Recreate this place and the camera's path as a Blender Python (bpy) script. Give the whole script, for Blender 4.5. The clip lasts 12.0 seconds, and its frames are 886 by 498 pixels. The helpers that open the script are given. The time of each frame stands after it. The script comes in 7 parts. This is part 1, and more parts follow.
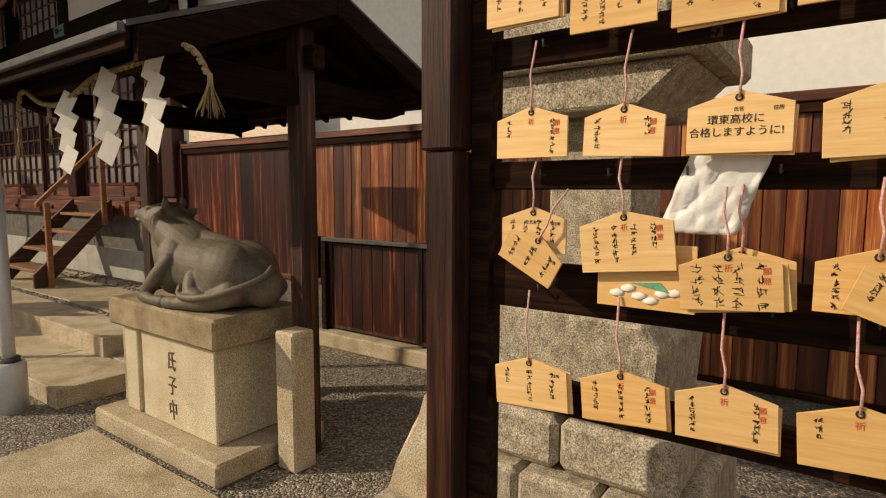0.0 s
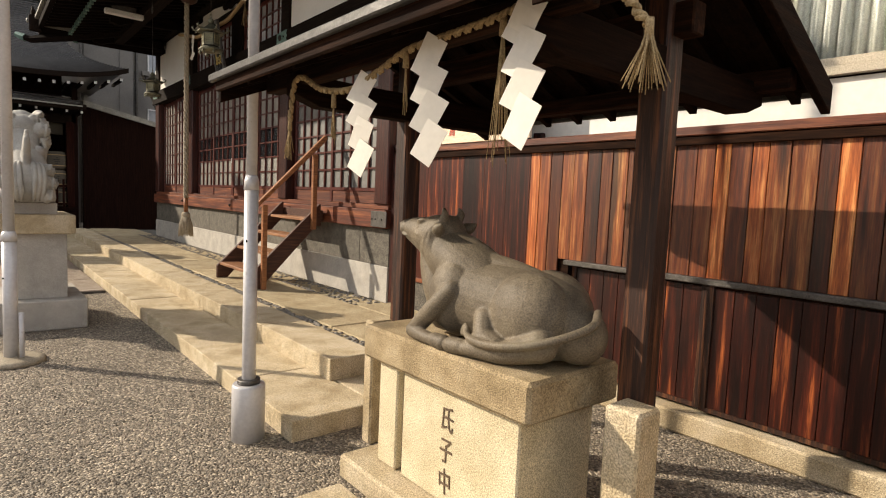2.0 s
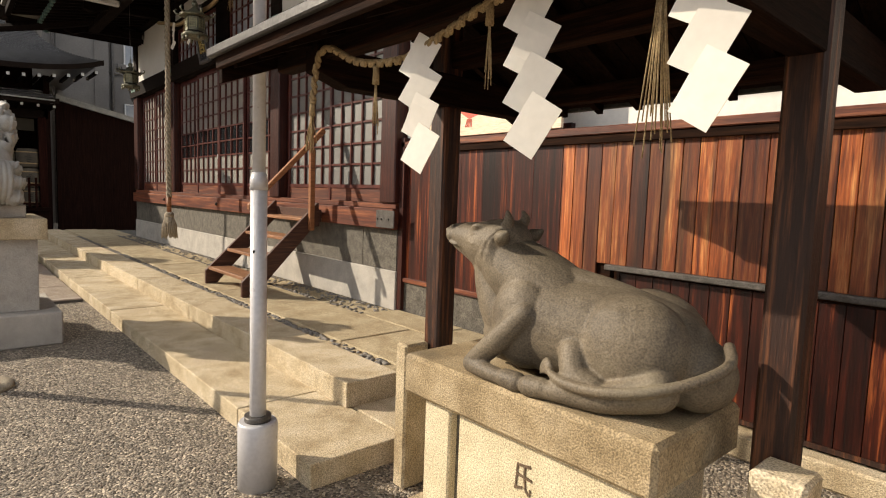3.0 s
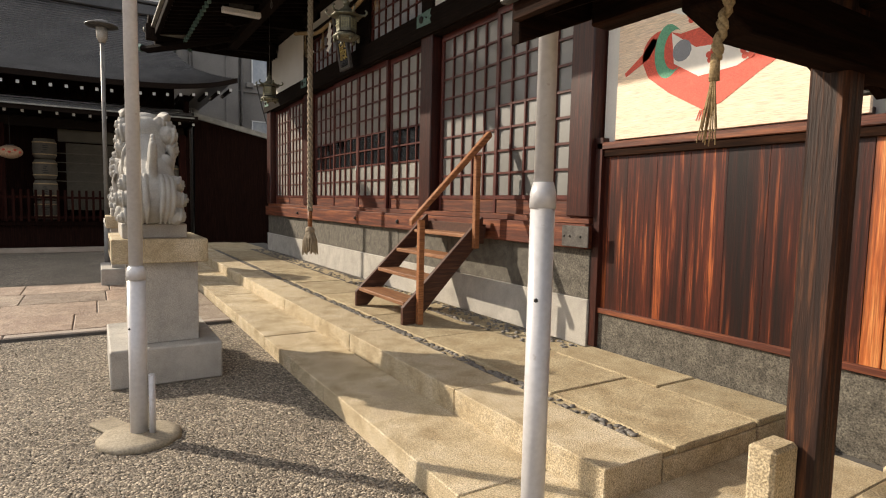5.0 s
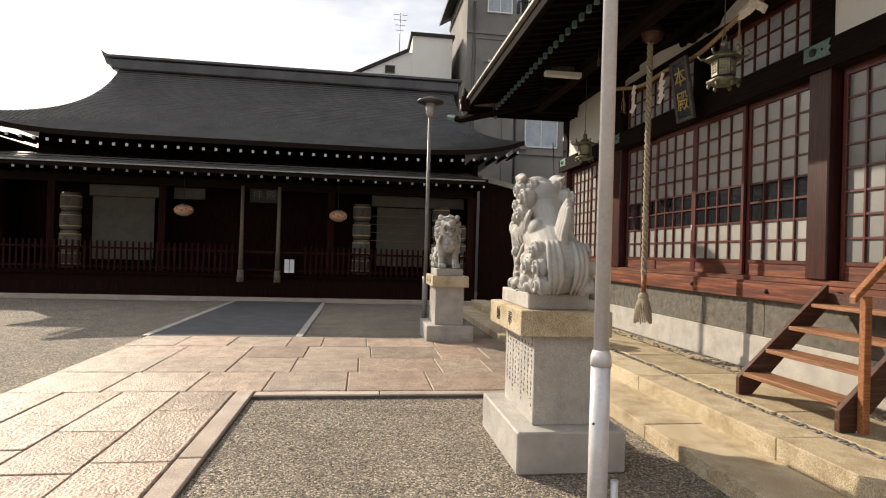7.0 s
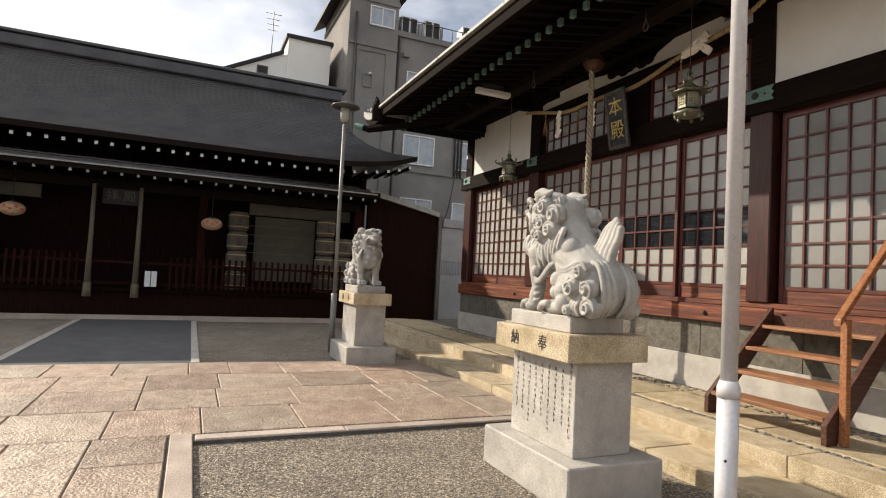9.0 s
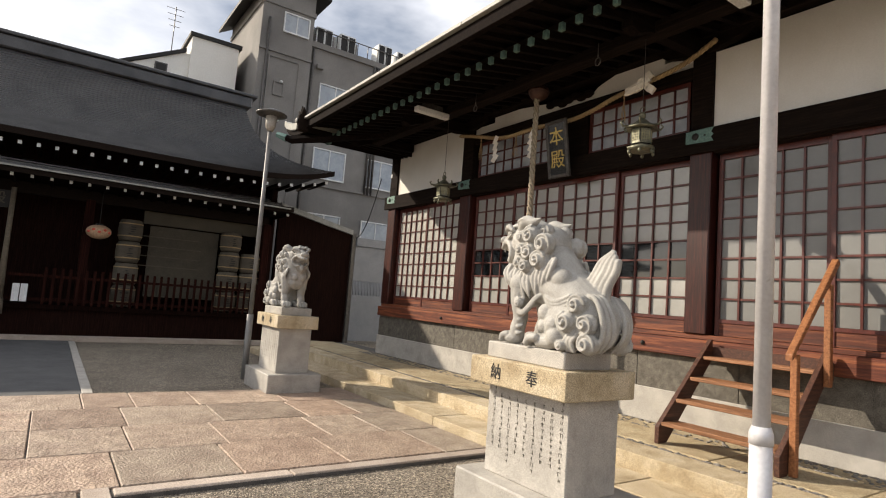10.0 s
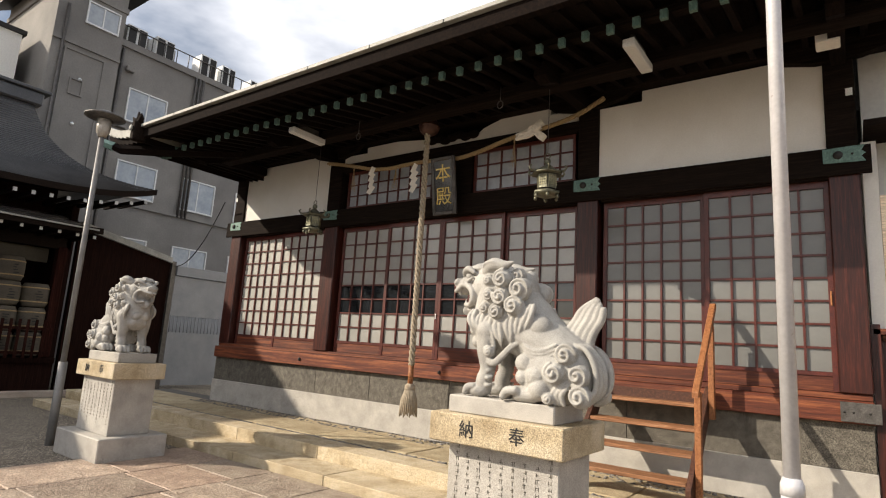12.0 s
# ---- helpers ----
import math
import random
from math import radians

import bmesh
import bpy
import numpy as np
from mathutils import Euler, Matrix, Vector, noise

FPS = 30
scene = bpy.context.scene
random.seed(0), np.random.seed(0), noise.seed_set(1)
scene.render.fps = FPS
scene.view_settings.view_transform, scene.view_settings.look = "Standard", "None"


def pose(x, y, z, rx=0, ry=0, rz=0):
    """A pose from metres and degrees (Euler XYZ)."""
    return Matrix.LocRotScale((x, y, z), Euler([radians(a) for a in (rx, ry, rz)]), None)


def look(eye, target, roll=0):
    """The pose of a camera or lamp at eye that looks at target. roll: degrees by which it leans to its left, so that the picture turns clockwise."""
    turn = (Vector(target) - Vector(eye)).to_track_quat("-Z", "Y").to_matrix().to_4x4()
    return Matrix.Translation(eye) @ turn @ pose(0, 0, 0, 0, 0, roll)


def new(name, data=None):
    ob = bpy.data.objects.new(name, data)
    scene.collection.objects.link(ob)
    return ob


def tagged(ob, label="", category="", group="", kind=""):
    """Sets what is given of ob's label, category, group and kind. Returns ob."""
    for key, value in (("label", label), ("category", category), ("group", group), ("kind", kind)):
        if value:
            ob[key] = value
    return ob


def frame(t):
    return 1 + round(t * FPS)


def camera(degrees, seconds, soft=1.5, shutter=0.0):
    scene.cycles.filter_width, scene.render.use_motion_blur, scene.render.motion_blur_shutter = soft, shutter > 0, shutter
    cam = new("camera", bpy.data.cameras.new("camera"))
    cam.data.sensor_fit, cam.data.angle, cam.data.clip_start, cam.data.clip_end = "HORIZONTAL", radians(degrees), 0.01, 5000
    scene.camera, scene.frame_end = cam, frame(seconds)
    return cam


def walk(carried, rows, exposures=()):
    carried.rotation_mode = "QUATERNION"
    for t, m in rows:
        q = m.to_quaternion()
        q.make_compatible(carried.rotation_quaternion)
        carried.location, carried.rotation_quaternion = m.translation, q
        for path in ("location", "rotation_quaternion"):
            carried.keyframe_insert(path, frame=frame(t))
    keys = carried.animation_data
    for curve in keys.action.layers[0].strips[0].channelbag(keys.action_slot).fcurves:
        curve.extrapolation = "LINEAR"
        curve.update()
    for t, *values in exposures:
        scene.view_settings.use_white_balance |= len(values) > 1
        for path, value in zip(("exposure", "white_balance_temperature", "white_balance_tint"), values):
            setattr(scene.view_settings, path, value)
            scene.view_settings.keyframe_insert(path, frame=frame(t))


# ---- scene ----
cam = camera(76.0, 12.0, soft=1.1)
METRES, EYE, TILT, LEAN, TURN = 8.0, 1.5, 0.0, 0.0, 31.0
PATH = [
    (0, (0.318, 0.148, 1.492), (-0.845, 1.763, 1.294), 0.2),
    (0.2, (0.17, 0.141, 1.513), (-1.025, 1.733, 1.322), -0.1),
    (0.5, (0.038, 0.184, 1.549), (-1.343, 1.62, 1.379), 0.3),
    (1, (-0.269, 0.186, 1.508), (-1.802, 1.463, 1.376), 1.6),
    (1.5, (-0.637, 0.135, 1.524), (-2.159, 1.426, 1.397), 2.5),
    (2, (-0.939, 0.2, 1.496), (-2.47, 1.475, 1.327), 2.5),
    (2.5, (-1.264, 0.303, 1.507), (-2.757, 1.621, 1.331), 2.1),
    (4.5, (-2.438, 0.295, 1.509), (-3.971, 1.562, 1.295), 0.6),
    (5, (-2.829, 0.213, 1.521), (-4.526, 1.259, 1.359), 1.2),
    (5.5, (-3.17, -0.012, 1.557), (-4.97, 0.856, 1.474), 0.9),
    (6, (-3.556, -0.211, 1.506), (-5.478, 0.342, 1.473), 0.7),
    (6.5, (-3.749, -0.487, 1.545), (-5.725, -0.177, 1.548), 1.5),
    (7, (-3.888, -0.853, 1.589), (-5.868, -0.572, 1.602), 1.7),
    (7.2, (-3.933, -0.969, 1.616), (-5.918, -0.724, 1.616), 1.1),
    (8.8, (-4.669, -1.97, 1.546), (-6.527, -1.235, 1.641), 2.9),
    (9, (-4.746, -2.066, 1.545), (-6.573, -1.259, 1.637), 3.0),
    (9.5, (-5.067, -2.242, 1.552), (-6.791, -1.238, 1.691), 3.5),
    (10, (-5.361, -2.49, 1.581), (-7.004, -1.364, 1.763), 4.4),
    (10.5, (-5.624, -2.72, 1.623), (-7.116, -1.407, 1.847), 4.1),
    (11, (-5.943, -2.806, 1.59), (-7.325, -1.386, 1.862), 4.0),
    (11.5, (-6.21, -2.908, 1.606), (-7.514, -1.423, 1.916), 4.6),
    (12, (-6.491, -3.028, 1.632), (-7.651, -1.434, 1.969), 3.6),
]
walk(cam, [(t, look(eye, target, roll)) for t, eye, target, roll in PATH], exposures=[(0.0, -0.55, 7300, 10), (0.5, -0.12, 7050, 10), (1.0, 0.28, 6900, 10), (4.5, 0.22, 6700, 10), (6.0, 0.3, 6700, 10), (9.0, 0.36, 6500, 10), (12.0, 0.4, 6500, 10)])

# ---- light ----
SUN_EL, SUN_AZ = radians(29.5), radians(229.5)
world = bpy.data.worlds.new("world")
scene.world = world
world.use_nodes = True
wn = world.node_tree
sky = wn.nodes.new("ShaderNodeTexSky")
sky.sky_type, sky.sun_disc = "NISHITA", False
sky.sun_elevation, sky.sun_rotation = SUN_EL, SUN_AZ
sky.dust_density, sky.air_density, sky.altitude = 2.5, 1.0, 0.0
bgn = wn.nodes["Background"]
cloud_co = wn.nodes.new("ShaderNodeTexCoord")
cloud_map = wn.nodes.new("ShaderNodeMapping")
cloud_map.inputs["Scale"].default_value = (1.0, 1.0, 2.6)
cloud = wn.nodes.new("ShaderNodeTexNoise")
cloud.inputs["Scale"].default_value, cloud.inputs["Detail"].default_value, cloud.inputs["Roughness"].default_value = 1.5, 7, 0.5
cloud_ramp = wn.nodes.new("ShaderNodeMapRange")
cloud_ramp.inputs[1].default_value, cloud_ramp.inputs[2].default_value = 0.40, 0.58
cloud_mix = wn.nodes.new("ShaderNodeMix")
cloud_mix.data_type = "RGBA"
cloud_mix.inputs["B"].default_value = (14, 14, 14.5, 1)
wn.links.new(cloud_co.outputs["Generated"], cloud_map.inputs[0])
wn.links.new(cloud_map.outputs[0], cloud.inputs["Vector"])
wn.links.new(cloud.outputs["Fac"], cloud_ramp.inputs[0])
wn.links.new(cloud_ramp.outputs[0], cloud_mix.inputs["Factor"])
wn.links.new(sky.outputs[0], cloud_mix.inputs["A"])
wn.links.new(cloud_mix.outputs["Result"], bgn.inputs[0])
bgn.inputs[1].default_value = 0.075
sun = new("sun", bpy.data.lights.new("sun", "SUN"))
sun.data.energy, sun.data.angle, sun.data.color = 5.0, radians(0.6), (1.0, 0.88, 0.72)
SUN_DIR = Vector((math.sin(SUN_AZ - math.pi) * math.cos(SUN_EL), math.cos(SUN_AZ - math.pi) * math.cos(SUN_EL), -math.sin(SUN_EL)))
sun.matrix_world = look((-30, -30, 30), Vector((-30, -30, 30)) + SUN_DIR)


# ---- materials ----
def mat(name, colors, scale=8.0, rough=0.7, bump=0.2, stretch=(1, 1, 1), detail=8, fine=120.0, fine_amt=0.25, metal=0.0, vary=0.0, bump_scale=1.0, spec=0.5, stain=None, voronoi=0.0, vor_cols=None, tint=None, coat=0.0):
    """A procedural surface: large noise between colours, fine grain, relief; vary shifts the value from piece to piece."""
    m = bpy.data.materials.new(name)
    m.use_nodes = True
    t = m.node_tree
    N, L = t.nodes.new, t.links.new
    bsdf = t.nodes["Principled BSDF"]
    geo = N("ShaderNodeTexCoord")
    mp = N("ShaderNodeMapping")
    mp.inputs["Scale"].default_value = stretch
    L(geo.outputs["Object"], mp.inputs[0])
    oi = N("ShaderNodeObjectInfo")
    if vary:
        add = N("ShaderNodeVectorMath")
        add.operation = "MULTIPLY_ADD"
        comb = N("ShaderNodeCombineXYZ")
        for i in range(3):
            L(oi.outputs["Random"], comb.inputs[i])
        L(comb.outputs[0], add.inputs[0])
        add.inputs[1].default_value = (37, 53, 71)
        L(geo.outputs["Object"], add.inputs[2])
        L(add.outputs[0], mp.inputs[0])
    no = N("ShaderNodeTexNoise")
    no.inputs["Scale"].default_value, no.inputs["Detail"].default_value, no.inputs["Roughness"].default_value = scale, detail, 0.62
    L(mp.outputs[0], no.inputs["Vector"])
    ramp = N("ShaderNodeValToRGB")
    els = ramp.color_ramp.elements
    k = len(colors)
    els[0].position, els[0].color = 0.3, (*colors[0], 1)
    els[1].position, els[1].color = 0.7, (*colors[-1], 1)
    for i in range(1, k - 1):
        e = els.new(0.3 + 0.4 * i / (k - 1))
        e.color = (*colors[i], 1)
    L(no.outputs["Fac"], ramp.inputs[0])
    fn = N("ShaderNodeTexNoise")
    fn.inputs["Scale"].default_value, fn.inputs["Detail"].default_value = fine, 3
    L(mp.outputs[0], fn.inputs["Vector"])
    mr = N("ShaderNodeMapRange")
    mr.inputs[1].default_value, mr.inputs[2].default_value = 0.3, 0.7
    mr.inputs[3].default_value, mr.inputs[4].default_value = 1 - fine_amt, 1 + fine_amt
    L(fn.outputs["Fac"], mr.inputs[0])
    hsv = N("ShaderNodeHueSaturation")
    L(ramp.outputs[0], hsv.inputs["Color"])
    src = mr.outputs[0]
    if vary:
        mv = N("ShaderNodeMapRange")
        mv.inputs[3].default_value, mv.inputs[4].default_value = 1 - vary, 1 + vary
        L(oi.outputs["Random"], mv.inputs[0])
        mm = N("ShaderNodeMath")
        mm.operation = "MULTIPLY"
        L(src, mm.inputs[0])
        L(mv.outputs[0], mm.inputs[1])
        src = mm.outputs[0]
    L(src, hsv.inputs["Value"])
    col = hsv.outputs[0]
    if stain:
        sn = N("ShaderNodeTexNoise")
        sn.inputs["Scale"].default_value, sn.inputs["Detail"].default_value = stain[1], 6
        L(mp.outputs[0], sn.inputs["Vector"])
        sr = N("ShaderNodeMapRange")
        sr.inputs[1].default_value, sr.inputs[2].default_value = stain[2], stain[2] + 0.15
        sr.inputs[4].default_value = stain[3]
        L(sn.outputs["Fac"], sr.inputs[0])
        mx = N("ShaderNodeMix")
        mx.data_type = "RGBA"
        L(sr.outputs[0], mx.inputs["Factor"])
        L(col, mx.inputs["A"])
        mx.inputs["B"].default_value = (*stain[0], 1)
        col = mx.outputs["Result"]
    if tint:
        wob = N("ShaderNodeMath")
        wob.operation = "FRACT"
        mul = N("ShaderNodeMath")
        mul.operation = "MULTIPLY"
        mul.inputs[1].default_value = 7.31
        L(oi.outputs["Random"], mul.inputs[0])
        L(mul.outputs[0], wob.inputs[0])
        tr = N("ShaderNodeValToRGB")
        tr.color_ramp.elements[0].color, tr.color_ramp.elements[1].color = (*tint[0], 1), (*tint[1], 1)
        L(wob.outputs[0], tr.inputs[0])
        tm = N("ShaderNodeMix")
        tm.data_type, tm.blend_type = "RGBA", "MULTIPLY"
        tm.inputs["Factor"].default_value = 1.0
        L(col, tm.inputs["A"])
        L(tr.outputs[0], tm.inputs["B"])
        col = tm.outputs["Result"]
    bsdf.inputs["Coat Weight"].default_value, bsdf.inputs["Coat Roughness"].default_value = coat, 0.08
    height = fn.outputs["Fac"]
    if voronoi:
        vo = N("ShaderNodeTexVoronoi")
        vo.inputs["Scale"].default_value = voronoi
        L(mp.outputs[0], vo.inputs["Vector"])
        height = vo.outputs["Distance"]
        if vor_cols:
            sep = N("ShaderNodeSeparateColor")
            L(vo.outputs["Color"], sep.inputs[0])
            vr = N("ShaderNodeValToRGB")
            vr.color_ramp.interpolation = "CONSTANT"
            ve = vr.color_ramp.elements
            ve[0].position, ve[0].color = 0, (*vor_cols[0], 1)
            ve[1].position, ve[1].color = 1 / len(vor_cols), (*vor_cols[1], 1)
            for i in range(2, len(vor_cols)):
                e = ve.new(i / len(vor_cols))
                e.color = (*vor_cols[i], 1)
            L(sep.outputs[0], vr.inputs[0])
            mx2 = N("ShaderNodeMix")
            mx2.data_type, mx2.blend_type = "RGBA", "MULTIPLY"
            mx2.inputs["Factor"].default_value = 1.0
            L(col, mx2.inputs["A"])
            L(vr.outputs[0], mx2.inputs["B"])
            col = mx2.outputs["Result"]
    L(col, bsdf.inputs["Base Color"])
    bsdf.inputs["Roughness"].default_value, bsdf.inputs["Metallic"].default_value = rough, metal
    bsdf.inputs["Specular IOR Level"].default_value = spec
    if bump:
        bp = N("ShaderNodeBump")
        bp.inputs["Strength"].default_value, bp.inputs["Distance"].default_value = bump, 0.01 * bump_scale
        if voronoi:
            bp.invert = True
        L(height, bp.inputs["Height"])
        bp2 = N("ShaderNodeBump")
        bp2.inputs["Strength"].default_value, bp2.inputs["Distance"].default_value = bump, 0.02 * bump_scale
        L(no.outputs["Fac"], bp2.inputs["Height"])
        L(bp.outputs[0], bp2.inputs["Normal"])
        L(bp2.outputs[0], bsdf.inputs["Normal"])
    return m


def wood(name, colors, axis=2, rough=0.55, bump=0.5, vary=0.25, scale=3.0, stain=None, spec=0.4, tint=None, fine=14, fine_amt=0.3):
    s = [14, 14, 14]
    s[axis] = 0.7
    return mat(name, colors, scale=scale, rough=rough, bump=bump, stretch=tuple(s), fine=fine, fine_amt=fine_amt, vary=vary, stain=stain, bump_scale=0.25, spec=spec, tint=tint)


M_GRAVEL = mat("gravel", [(0.20, 0.178, 0.15), (0.30, 0.27, 0.23)], scale=1.5, rough=0.9, bump=1.0, bump_scale=1.6, voronoi=76, vor_cols=[(0.35, 0.33, 0.30), (0.8, 0.76, 0.7), (1.15, 1.08, 0.98), (0.6, 0.56, 0.52), (1.9, 1.8, 1.62), (0.9, 0.84, 0.76)], fine=300)
M_PEBBLE = mat("pebbles", [(0.12, 0.11, 0.10), (0.34, 0.31, 0.27)], scale=30, rough=0.8, bump=0, vary=0.3, fine=100)
M_STEP = mat("weathered step granite", [(0.36, 0.28, 0.18), (0.46, 0.38, 0.27), (0.54, 0.47, 0.35)], scale=2.0, rough=0.85, bump=0.35, fine=140, fine_amt=0.35, vary=0.08, stain=((0.26, 0.19, 0.11), 1.2, 0.58, 0.5))
M_STEP2 = mat("yellowed granite", [(0.31, 0.235, 0.135), (0.46, 0.375, 0.245), (0.57, 0.49, 0.36)], scale=4.0, rough=0.85, bump=0.6, fine=130, fine_amt=0.5, vary=0.06, stain=((0.24, 0.15, 0.07), 2.0, 0.6, 0.5))
M_SLAB = mat("brown weathered slab granite", [(0.20, 0.145, 0.075), (0.34, 0.26, 0.15), (0.44, 0.355, 0.23)], scale=5.0, rough=0.85, bump=0.6, fine=150, fine_amt=0.5, stain=((0.09, 0.07, 0.045), 3.0, 0.55, 0.5))
M_YGRAN = mat("cream granite", [(0.48, 0.40, 0.25), (0.66, 0.58, 0.41)], scale=4.0, rough=0.8, bump=0.35, fine=170, fine_amt=0.5, stain=((0.26, 0.20, 0.12), 2.5, 0.6, 0.5))
M_CARVE = mat("worn dark carving", [(0.07, 0.045, 0.025), (0.16, 0.11, 0.07)], scale=30, rough=0.9, bump=0)
M_GRANITE = mat("white granite", [(0.29, 0.273, 0.245), (0.46, 0.433, 0.388)], scale=4.0, rough=0.75, bump=0.15, fine=220, fine_amt=0.4, vary=0.05, stain=((0.3, 0.25, 0.18), 1.5, 0.62, 0.4))
M_LION = mat("carved pale stone", [(0.25, 0.24, 0.22), (0.42, 0.405, 0.37)], scale=5.0, rough=0.7, bump=0.15, fine=120, fine_amt=0.12, stain=((0.3, 0.28, 0.24), 3.0, 0.62, 0.4))
M_DARKSTONE = mat("dark plinth stone", [(0.06, 0.052, 0.042), (0.15, 0.135, 0.108)], scale=12.0, rough=0.8, bump=0.35, fine=110, fine_amt=0.7, vary=0.06)
M_COW = mat("cow stone", [(0.085, 0.068, 0.048), (0.19, 0.155, 0.108)], scale=5.0, rough=0.58, bump=0.25, fine=150, fine_amt=0.35, spec=0.35, stain=((0.30, 0.27, 0.19), 3.5, 0.60, 0.4))
M_PAVE = mat("pink paving granite", [(0.25, 0.185, 0.145), (0.44, 0.355, 0.285)], scale=4.0, rough=0.5, bump=1.0, bump_scale=1.6, fine=46, fine_amt=0.42, vary=0.2, tint=[(1.0, 0.92, 0.86), (1.0, 1.03, 1.0)])
M_PAVEDGE = mat("paving edge granite", [(0.32, 0.255, 0.205), (0.46, 0.39, 0.33)], scale=2.5, rough=0.8, bump=0.4, fine=90, fine_amt=0.25, vary=0.1)
# Stone path colour with the far hall's shadow already in it.
M_PAVESHADE = mat("shadow-darkened paving", [(0.06, 0.06, 0.062), (0.10, 0.10, 0.10)], scale=2.5, rough=0.85, bump=0.3, fine=150, vary=0.1)
M_JOINT = mat("joint mortar", [(0.06, 0.055, 0.05), (0.12, 0.11, 0.10)], scale=10, rough=0.95, bump=0.3)
M_TERR = mat("terrace slab", [(0.29, 0.22, 0.125), (0.46, 0.385, 0.25)], scale=4.5, rough=0.85, bump=0.6, fine=120, fine_amt=0.5, stain=((0.18, 0.13, 0.07), 2.0, 0.58, 0.5), vary=0.12)
RED = [(0.075, 0.014, 0.007), (0.15, 0.032, 0.014), (0.23, 0.06, 0.024)]
M_PLANK = wood("weathered cedar plank", [(0.07, 0.010, 0.004), (0.42, 0.115, 0.028), (0.90, 0.46, 0.17)], 2, rough=0.38, vary=0.3, scale=2.0, spec=0.6, tint=[(0.14, 0.07, 0.05), (1.15, 1.1, 1.05)], stain=((0.018, 0.005, 0.003), 0.8, 0.53, 0.85))
M_PLANKD = wood("dark red plank", [(0.010, 0.003, 0.002), (0.026, 0.0055, 0.003), (0.075, 0.014, 0.006), (0.42, 0.12, 0.036)], 2, vary=0.3, scale=1.6, rough=0.40, tint=[(0.55, 0.45, 0.45), (1.1, 1.1, 1.1)], stain=((0.015, 0.005, 0.003), 0.7, 0.58, 0.7))
M_REDX = wood("red brown beam", [(0.033, 0.0075, 0.0045), (0.10, 0.024, 0.010), (0.26, 0.085, 0.032)], 0, scale=1.4, vary=0.15)
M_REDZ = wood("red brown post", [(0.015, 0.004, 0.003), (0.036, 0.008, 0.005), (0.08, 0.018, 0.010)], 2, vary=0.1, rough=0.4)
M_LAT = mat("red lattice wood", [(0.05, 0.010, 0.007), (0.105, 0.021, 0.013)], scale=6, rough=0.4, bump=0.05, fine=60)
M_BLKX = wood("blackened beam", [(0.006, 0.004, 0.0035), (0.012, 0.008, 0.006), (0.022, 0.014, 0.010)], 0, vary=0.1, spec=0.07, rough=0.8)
M_BLKY = wood("blackened rafter", [(0.004, 0.003, 0.003), (0.009, 0.006, 0.005), (0.017, 0.011, 0.008)], 1, vary=0.1, spec=0.05, rough=0.85)
M_POST = wood("old post wood", [(0.010, 0.004, 0.003), (0.03, 0.011, 0.006), (0.17, 0.062, 0.024)], 2, vary=0.1, bump=0.8)
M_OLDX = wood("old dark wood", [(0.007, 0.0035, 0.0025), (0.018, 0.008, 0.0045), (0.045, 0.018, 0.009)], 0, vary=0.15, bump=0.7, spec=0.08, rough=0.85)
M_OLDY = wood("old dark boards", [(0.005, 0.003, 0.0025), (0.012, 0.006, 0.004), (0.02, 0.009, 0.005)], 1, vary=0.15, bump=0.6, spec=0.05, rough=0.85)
M_STAIR = wood("worn stair wood", [(0.14, 0.055, 0.022), (0.26, 0.12, 0.055), (0.40, 0.22, 0.12)], 0, vary=0.15)
M_STAIRD = wood("stair stringer wood", [(0.03, 0.011, 0.007), (0.065, 0.024, 0.013), (0.13, 0.055, 0.03)], 1, vary=0.1)
M_HAND = wood("orange handrail wood", [(0.15, 0.05, 0.018), (0.28, 0.11, 0.04), (0.38, 0.17, 0.07)], 1, vary=0.1)
M_EMA = wood("pale ema wood", [(0.66, 0.385, 0.13), (0.74, 0.46, 0.18), (0.80, 0.53, 0.24)], 0, vary=0.10, bump=0.02, rough=0.55, scale=5.0, fine=22, fine_amt=0.05, tint=[(0.95, 0.9, 0.82), (1.12, 1.18, 1.35)])
M_PLASTER = mat("white plaster", [(0.70, 0.67, 0.61), (0.80, 0.78, 0.73)], scale=1.2, rough=0.9, bump=0.05, fine=60, fine_amt=0.03, stain=((0.55, 0.48, 0.38), 0.8, 0.62, 0.35))
# Right bay's panes: base colour lowered to stand for weaker sun glare.
M_PANEDIM = mat("grey pane panel behind glass toned for weak glare", [(0.085, 0.085, 0.078), (0.125, 0.125, 0.115)], scale=1.5, rough=0.55, bump=0.02, fine=20, fine_amt=0.04, spec=1.0, coat=0.5)
M_PAPER = mat("paper panel behind glass", [(0.34, 0.335, 0.30), (0.44, 0.43, 0.385)], scale=1.5, rough=0.36, bump=0.02, fine=20, fine_amt=0.04, spec=1.0, coat=0.5)
M_WPAPER = mat("white paper", [(0.78, 0.74, 0.66), (0.86, 0.82, 0.74)], scale=6, rough=0.8, bump=0.03, fine=40, fine_amt=0.03)
M_COPPER = mat("verdigris metal", [(0.07, 0.135, 0.115), (0.17, 0.27, 0.235)], scale=9, rough=0.6, bump=0.15, fine=60, metal=0.2)
M_GREEN = mat("green bronze", [(0.08, 0.08, 0.055), (0.24, 0.235, 0.165)], scale=14, rough=0.5, bump=0.2, fine=60, metal=0.5)
M_IRON = mat("weathered iron", [(0.06, 0.055, 0.05), (0.14, 0.13, 0.12)], scale=14, rough=0.45, bump=0.3, metal=0.5)
